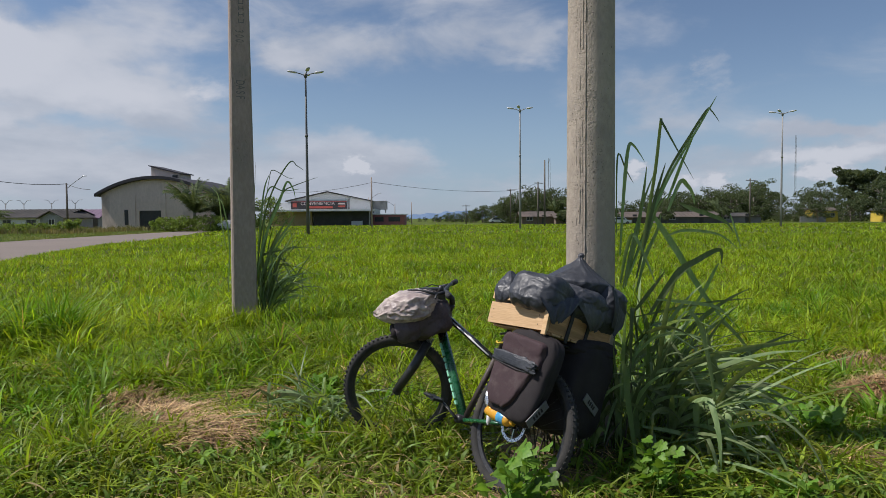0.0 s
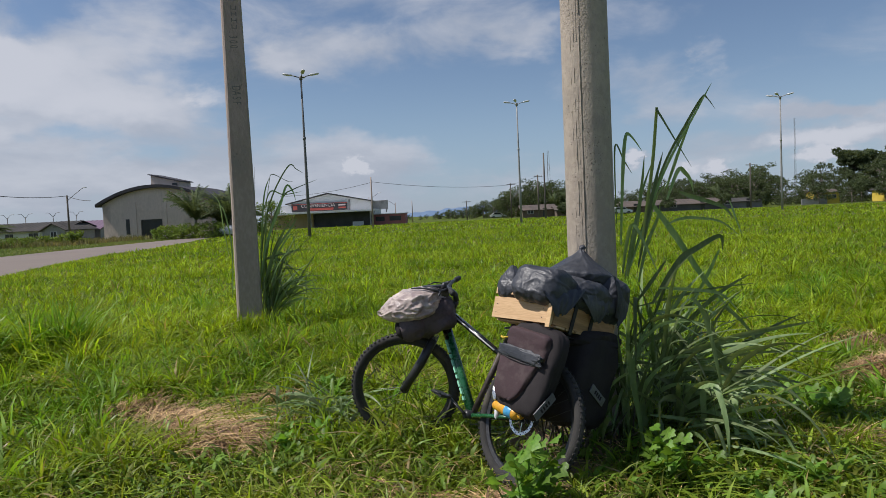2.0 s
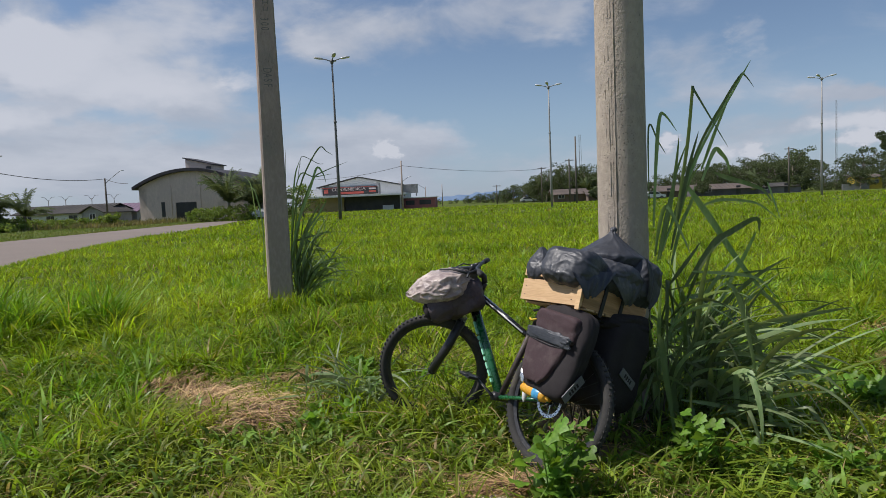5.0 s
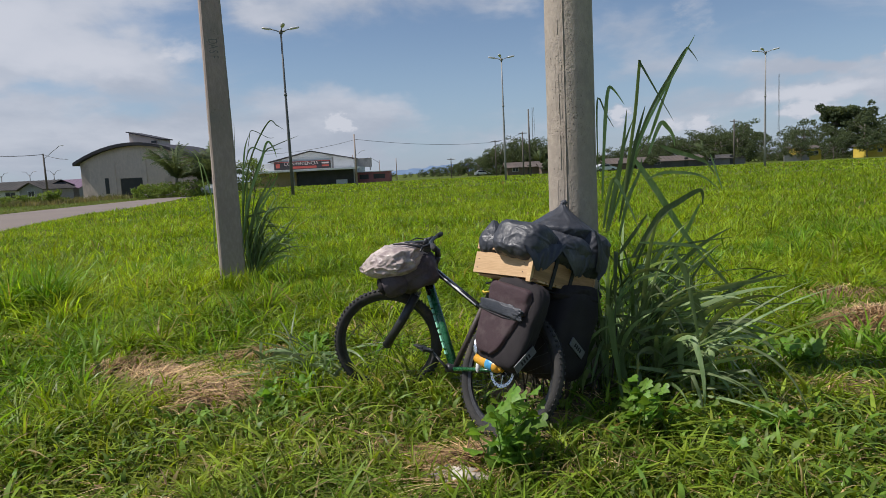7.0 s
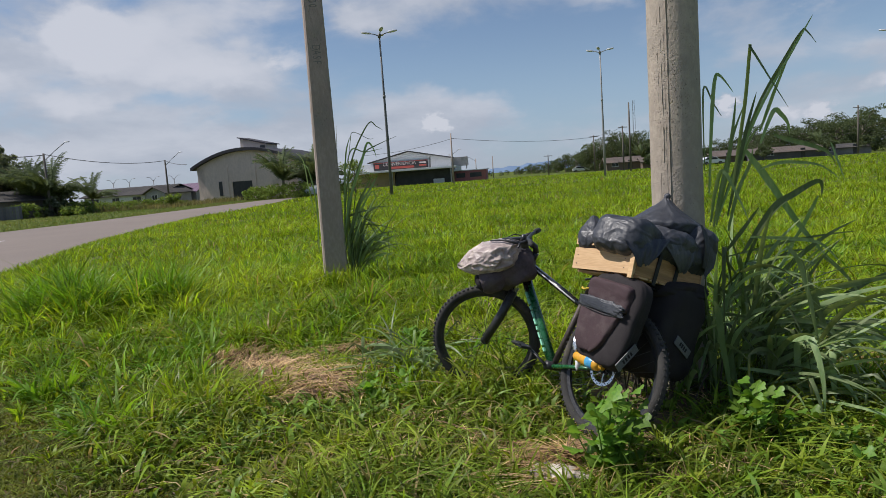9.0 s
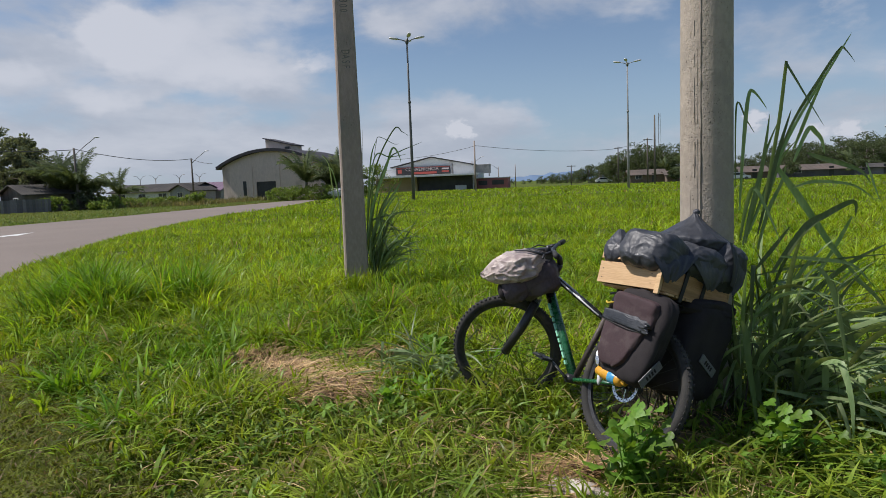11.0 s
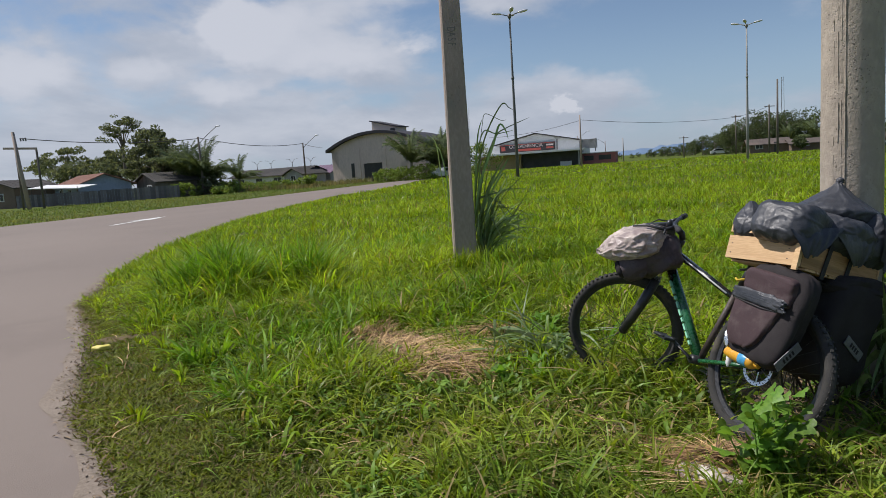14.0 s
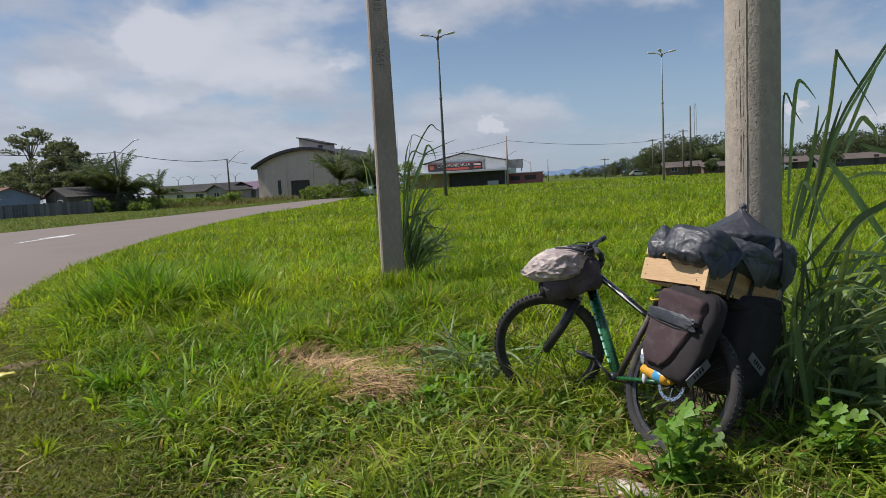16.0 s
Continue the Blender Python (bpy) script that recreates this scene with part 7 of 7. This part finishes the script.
weed("leafy_weed", "bright green broadleaf weed before the rear wheel", 0.25, 3.0, 0.42, 15, 1, 0.074, 0.13)
weed("leafy_weed", "bright green broadleaf weed below the tall grass", 1.0, 3.38, 0.34, 13, 2, 0.066, 0.13)
weed("leafy_weed", "bright green broadleaf weed below the tall grass", 1.42, 3.34, 0.15, 8, 3, 0.05, 0.26)
weed("leafy_weed", "small green broadleaf weed in the short grass", 1.75, 3.3, 0.15, 7, 4, 0.055, 0.2)
weed("leafy_weed", "small green broadleaf weed in the short grass", -1.15, 4.22, 0.15, 6, 5, 0.065, 0.16)
weed("leafy_weed", "small green broadleaf weed beside the straw", -1.1, 5.35, 0.2, 9, 6, 0.08, 0.22)
weed("leafy_weed", "small green broadleaf weed in the short grass", 2.4, 4.5, 0.2, 10, 7, 0.08, 0.25)
v, f = lump((0.16, 0.10, 0.05), 41, 2.4, 0.2, 0.15, 24)
tagged(link("litter_wrapper", *moved((v, f), pose(-5.15, 4.55, 0.03, 0, 0, 30)), M["litter"], None, "", True), "crumpled yellow wrapper on the road edge", "litter")
v, f = film((0.26, 0.15, 0.05), 43, 2.4, 0.25, 0.25, 40, None, 1.8)
tagged(link("paper_scrap", *moved((v, f), pose(0.01, 2.95, 0.06, 0, 0, -20)), M["pale_bag"], None, "", True), "pale crumpled scrap of plastic lying in the grass", "litter")

# ---- meadow grass ----
rs = np.random.RandomState(2)
np.random.seed(4)


def wedge(r0, r1, n, a0=-64, a1=47):
    """Feet spread over a sector of the meadow, from r0 to r1 metres off, right of the road."""
    a = np.radians(rs.uniform(a0, a1, n))
    r = np.sqrt(rs.uniform(r0 * r0, r1 * r1, n))
    xy = np.stack([r * np.sin(a), r * np.cos(a)], 1)
    keep = xy[:, 0] > edge_x(xy[:, 1], ROAD_NEAR) - 0.05 + 0.16 * rs.rand(n)
    return xy[keep]


def patchy(xy, f, seed=0.0):
    x, y = xy[:, 0] * f + seed, xy[:, 1] * f - seed
    total = np.zeros(len(xy))
    for k, (a, q, ph) in enumerate(((0.3, 1.3, 0.0), (1.5, 1.9, 1.0), (2.4, 2.7, 2.0), (0.9, 4.1, 0.5), (2.0, 5.3, 4.0), (2.9, 7.1, 3.0))):
        u, v = x * np.cos(a) + y * np.sin(a), -x * np.sin(a) + y * np.cos(a)
        total += np.sin(u * q + ph + 1.3 * np.sin(v * q * 0.8 + ph)) * (1.0 if k < 3 else 0.7)
    return np.clip(0.5 + 0.17 * total, 0, 1)


def height_field(xy):
    """Short by the road and before the bicycle, taller across the meadow."""
    r = np.hypot(xy[:, 0], xy[:, 1])
    off = xy[:, 0] - edge_x(xy[:, 1], ROAD_NEAR)
    h = np.interp(r, [1.5, 3.0, 5.0, 7.0, 10.0, 20.0, 60.0], [0.10, 0.13, 0.17, 0.24, 0.27, 0.25, 0.21])
    h *= np.clip(0.28 + off / np.interp(r, [6.0, 12.0], [2.6, 1.2]), 0.28, 1.0)
    for cx, cy, r_, k in ((-5.6, 6.9, 0.7, 1.0), (-6.6, 8.2, 0.8, 0.7), (-4.3, 8.2, 1.0, 0.5), (-4.1, 7.0, 0.6, 0.5), (-0.45, 4.2, 0.35, 0.6), (0.30, 3.36, 0.26, -0.7), (-1.62, 4.05, 0.45, -0.5), (-2.45, 4.72, 0.42, -0.45), (-1.7, 4.75, 0.35, -0.4), (3.2, 4.8, 0.6, -0.65), (3.7, 6.05, 0.6, -0.5)):
        h = h * (1 + k * np.exp(-((xy[:, 0] - cx) ** 2 + (xy[:, 1] - cy) ** 2) / r_ ** 2))
    return h * (0.6 + 0.8 * patchy(xy, 1.1))


def shade_hollow(x, y):
    """Little grass round the rear wheel; dark bare ground behind stands in for shade."""
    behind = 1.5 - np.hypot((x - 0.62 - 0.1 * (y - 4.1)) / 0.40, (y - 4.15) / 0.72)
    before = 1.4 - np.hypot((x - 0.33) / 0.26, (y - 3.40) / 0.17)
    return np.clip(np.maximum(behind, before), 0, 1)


def meadow(r0, r1, n, width, segs, hk=1.0, lean=(0.15, 0.9), tuft=1, mat="grass", **kw):
    """Blades in tufts: those of a tuft spread outwards from its foot and share its height."""
    c = wedge(r0, r1, n // tuft, **kw)
    s = straw_at(c[:, 0], c[:, 1])
    off = c[:, 0] - edge_x(c[:, 1], ROAD_NEAR)
    bare = np.interp(np.hypot(c[:, 0], c[:, 1]), [6.0, 10.0], [1.0, 0.0])
    c = c[(rs.rand(len(c)) > np.maximum(s * np.where(patchy(c, 3.2, 7.0) > 0.54, 0.25, 0.96), shade_hollow(c[:, 0], c[:, 1]))) & (rs.rand(len(c)) < np.clip((off - 0.75 * bare) / (0.1 + 1.1 * bare), 0.05, 1))]
    m = len(c)
    tall = height_field(c) * (0.55 + 0.9 * rs.rand(m) ** 1.6)
    out = rs.uniform(0, 2 * np.pi, (m, tuft))
    far = np.abs(rs.normal(0, 0.028 + 0.0012 * tuft, (m, tuft)))
    xy = (c[:, None, :] + np.stack([np.cos(out), np.sin(out)], -1) * far[..., None]).reshape(-1, 2)
    h = (tall[:, None] * rs.uniform(0.5, 1.25, (m, tuft))).reshape(-1) * hk
    w = width * rs.uniform(0.55, 1.4, len(xy)) * np.repeat(rs.uniform(0.7, 1.3, m), tuft)
    wide = (rs.uniform(*lean, (m, tuft)) * (0.5 + far / 0.05)).reshape(-1).clip(lean[0], lean[1] * 1.3)
    az = (out + rs.normal(0, 0.5, out.shape)).reshape(-1) if tuft > 1 else None
    return blades("grass", xy, h, w, wide, M[mat], segs, ground_z(xy[:, 0], xy[:, 1]) - 0.01, "lush green meadow grass with bending blades", "grass", az)


meadow(1.3, 3.2, 18000, 0.0145, 4, 1.1, (0.3, 1.5), 11, "grass_near", a0=-75)
meadow(1.3, 5.6, 32000, 0.0145, 4, 1.1, (0.3, 1.4), 11, "grass_near", a0=-75)
meadow(4.3, 8.0, 60000, 0.019, 3, 1.15, (0.2, 1.5), 20)
meadow(8.0, 14.0, 105000, 0.023, 2, 1.1, (0.35, 1.6), 18)
meadow(14.0, 30.0, 110000, 0.030, 2, 1.05, (0.35, 1.4), 6, a0=-52)
meadow(30.0, 60.0, 80000, 0.048, 2, 1.1, (0.25, 0.9), 3, a0=-40)
meadow(60.0, 140.0, 34000, 0.17, 2, 1.2, (0.25, 0.9), 1, a0=-28)

# sparser grass behind and beside the standpoint
meadow(0.5, 5.0, 13000, 0.016, 3, 1.0, (0.3, 1.4), 10, "grass_near", a0=47, a1=285)

# upright grass closing round the foot of the square pole
n = 420
xy = np.stack([rs.normal(-2.98, 0.30, n), rs.normal(8.72, 0.13, n)], 1)
blades("grass", xy, rs.uniform(0.16, 0.46, n), rs.uniform(0.012, 0.026, n), rs.uniform(0.1, 0.9, n), M["grass"], 4, ground_z(xy[:, 0], xy[:, 1]) - 0.01, "upright green grass at the foot of the square pole", "grass")

# tall bright tussocks near the road edge
for cx, cy, r_, n in ((-5.62, 6.9, 0.46, 48), (-4.75, 7.5, 0.35, 18), (-6.5, 8.0, 0.4, 16)):
    c = np.stack([rs.normal(cx, r_ * 0.6, n), rs.normal(cy, r_ * 0.5, n)], 1)
    out = rs.uniform(0, 2 * np.pi, (n, 18))
    far = np.abs(rs.normal(0, 0.04, (n, 18)))
    xy = (c[:, None, :] + np.stack([np.cos(out), np.sin(out)], -1) * far[..., None]).reshape(-1, 2)
    blades("grass_tussock", xy, rs.uniform(0.40, 0.95, len(xy)), rs.uniform(0.018, 0.034, len(xy)), rs.uniform(0.2, 1.0, len(xy)), M["tussock"], 5, None,
           "tall bright green grass tussock near the road", "grass", out.reshape(-1))

# broad-bladed grass scattered through the near meadow
xy = wedge(1.6, 7.5, 13000, a0=-60)
xy = xy[(straw_at(xy[:, 0], xy[:, 1]) < 0.5) & (shade_hollow(xy[:, 0], xy[:, 1]) < 0.5) & (xy[:, 0] - edge_x(xy[:, 1], ROAD_NEAR) > 1.4)]
blades("broad_grass", xy, height_field(xy) * rs.uniform(0.7, 1.7, len(xy)), rs.uniform(0.018, 0.034, len(xy)), rs.uniform(0.5, 1.9, len(xy)), M["grass_near"], 5, ground_z(xy[:, 0], xy[:, 1]) - 0.01,
       "broad-bladed coarse grass scattered through the meadow", "grass")

# coarse darker tufts standing in the meadow
c = wedge(4.4, 14.0, 1500, a0=-60)
c = c[(straw_at(c[:, 0], c[:, 1]) < 0.3) & (c[:, 0] - edge_x(c[:, 1], ROAD_NEAR) > 1.2) & (patchy(c, 0.8, 5.0) > 0.42)]
out = rs.uniform(0, 2 * np.pi, (len(c), 15))
far = np.abs(rs.normal(0, 0.07, (len(c), 15)))
xy = (c[:, None, :] + np.stack([np.cos(out), np.sin(out)], -1) * far[..., None]).reshape(-1, 2)
size = np.repeat(rs.uniform(0.16, 0.42, len(c)), 15)
blades("coarse_grass", xy, size * rs.uniform(0.6, 1.2, len(xy)), rs.uniform(0.018, 0.038, len(xy)), rs.uniform(0.3, 1.5, len(xy)), M["tussock"], 4, ground_z(xy[:, 0], xy[:, 1]) - 0.01,
       "coarse dark green tufts among the meadow grass", "grass", out.reshape(-1))

# low creeping cover near the road and between the blades
xy = wedge(1.2, 11.0, 330000, a0=-80)
off = xy[:, 0] - edge_x(xy[:, 1], ROAD_NEAR)
keep = (rs.rand(len(xy)) < np.clip(2.0 - off / 1.0, 0.22, 1.0) * np.where(np.hypot(xy[:, 0], xy[:, 1]) > 7.5, 0.6, 1.0)) & (rs.rand(len(xy)) > np.maximum(0.95 * straw_at(xy[:, 0], xy[:, 1]), shade_hollow(xy[:, 0], xy[:, 1])))
xy = xy[keep]
blades("ground_cover", xy, rs.uniform(0.02, 0.065, len(xy)), rs.uniform(0.013, 0.03, len(xy)), rs.uniform(0.5, 1.6, len(xy)), M["grass_low"], 1, ground_z(xy[:, 0], xy[:, 1]) + 0.004,
       "low dark green creeping ground cover", "ground cover")

y = rs.uniform(0.8, 7.5, 60000)
x = edge_x(y, ROAD_NEAR) + 0.0 + 1.7 * rs.rand(len(y)) ** 0.9
blades("moss_cover", np.stack([x, y], 1), rs.uniform(0.014, 0.04, len(x)), rs.uniform(0.010, 0.022, len(x)), rs.uniform(0.6, 1.8, len(x)), M["grass_low"], 1, ground_z(x, y) + 0.003, "mossy small-leaved cover beside the road", "ground cover")
y = rs.uniform(8.0, 40.0, 16000)
x = edge_x(y, ROAD_NEAR) + 0.03 + 1.1 * rs.rand(len(y)) ** 1.5
blades("edge_grass", np.stack([x, y], 1), rs.uniform(0.06, 0.26, len(x)), rs.uniform(0.015, 0.035, len(x)), rs.uniform(0.3, 1.3, len(x)), M["grass"], 2, ground_z(x, y), "short grass along the edge of the road", "grass")

# small broadleaf weeds carpeting the near meadow in drifts
xy = wedge(1.5, 7.5, 30000, a0=-62)
drift = patchy(xy, 1.7, 3.0) + 0.35 * (xy[:, 0] > 0.6) * (xy[:, 1] < 4.2)
xy = xy[(rs.rand(len(xy)) < np.clip(drift * 1.6 - 0.75, 0, 1)) & (straw_at(xy[:, 0], xy[:, 1]) < 0.4) & (xy[:, 0] - edge_x(xy[:, 1], ROAD_NEAR) > 1.3)]
blades("weed_leaves", xy, rs.uniform(0.04, 0.12, len(xy)), rs.uniform(0.018, 0.042, len(xy)), rs.uniform(0.7, 1.7, len(xy)), M["weed_carpet"], 3, ground_z(xy[:, 0], xy[:, 1]) + rs.uniform(0.0, 0.07, len(xy)),
       "small broadleaf weeds in the short grass", "weeds")

# cut straw lying in patches, thin elsewhere
xy = wedge(1.5, 8.0, 120000, a0=-60)
s = straw_at(xy[:, 0], xy[:, 1])
off = xy[:, 0] - edge_x(xy[:, 1], ROAD_NEAR)
xy = xy[rs.rand(len(xy)) < s * np.where(patchy(xy, 3.2, 7.0) > 0.56, 0.35, 1.1) + 0.05 * np.clip(off - 1.2, 0.05, 1)]
blades("straw", xy, rs.uniform(0.035, 0.10, len(xy)) * (1 + 0.6 * straw_at(xy[:, 0], xy[:, 1])), rs.uniform(0.006, 0.014, len(xy)), rs.uniform(1.8, 3.4, len(xy)), M["straw"], 3, ground_z(xy[:, 0], xy[:, 1]) + rs.uniform(0.0, 0.035, len(xy)),
       "dry brown cut straw lying in patches", "straw", 0.35 + 1.2 * np.sin(xy[:, 0] * 1.7) + rs.normal(0, 0.55, len(xy)) + np.pi * (rs.rand(len(xy)) < 0.5))

# loose heaps of long straw: before the rear wheel, and a larger mound out in the meadow
for cx, cy, a_, b_, top, n in ((0.02, 3.10, 0.15, 0.10, 0.085, 1300), (3.50, 5.30, 0.52, 0.24, 0.17, 4200)):
    a, q = rs.uniform(0, 2 * np.pi, n), rs.rand(n) ** 0.6
    x, y = cx + a_ * q * np.cos(a), cy + b_ * q * np.sin(a)
    blades("straw_heap", np.stack([x, y], 1), rs.uniform(0.045, 0.12, n), rs.uniform(0.007, 0.014, n), rs.uniform(1.4, 2.6, n), M["straw"], 4, ground_z(x, y) + 0.004 + top * (1 - q ** 2) * rs.rand(n) ** 0.5,
           "loose heap of long dry straw in the grass", "straw", 0.5 + rs.normal(0, 0.6, n) + np.pi * (rs.rand(n) < 0.5))
# dead leaves and crumbs of soil along the road edge
n = 1500
y = rs.uniform(1.5, 9.0, n)
x = edge_x(y, ROAD_NEAR) + rs.normal(0.05, 0.09, n)
blades("leaf_crumbs", np.stack([x, y], 1), rs.uniform(0.008, 0.035, n), rs.uniform(0.008, 0.022, n), rs.uniform(1.4, 3.0, n), M["crumbs"], 2, np.full(n, 0.018), "brown leaf crumbs strewn along the road edge", "debris")

# rough verge beyond the road
n = 34000
y = rs.uniform(5, 120, n)
x = edge_x(y, ROAD_FAR) - rs.uniform(0.0, 1.0, n) ** 1.4 * 30
blades("verge_grass", np.stack([x, y], 1), rs.uniform(0.06, 0.24, n) * (0.6 + 0.5 * patchy(np.stack([x, y], 1), 0.3)), rs.uniform(0.05, 0.12, n), rs.uniform(0.1, 0.8, n), M["verge"], 2, None,
       "rough green and brown verge grass beyond the road", "grass")

# tall brownish grass on the verge before the low houses
n = 9000
x, y = rs.uniform(-68, -43, n), rs.uniform(72, 92, n)
keep = x < edge_x(y, ROAD_FAR) - 6 + 4 * patchy(np.stack([x, y], 1), 0.2)
x, y = x[keep], y[keep]
n = len(x)
blades("verge_tall_grass", np.stack([x, y], 1), rs.uniform(0.35, 1.0, n) * (0.5 + 0.8 * patchy(np.stack([x, y], 1), 0.35, 2.0)), rs.uniform(0.06, 0.14, n), rs.uniform(0.1, 0.6, n), M["verge_tall"], 2, None,
       "tall brown and green grass before the low houses", "grass")
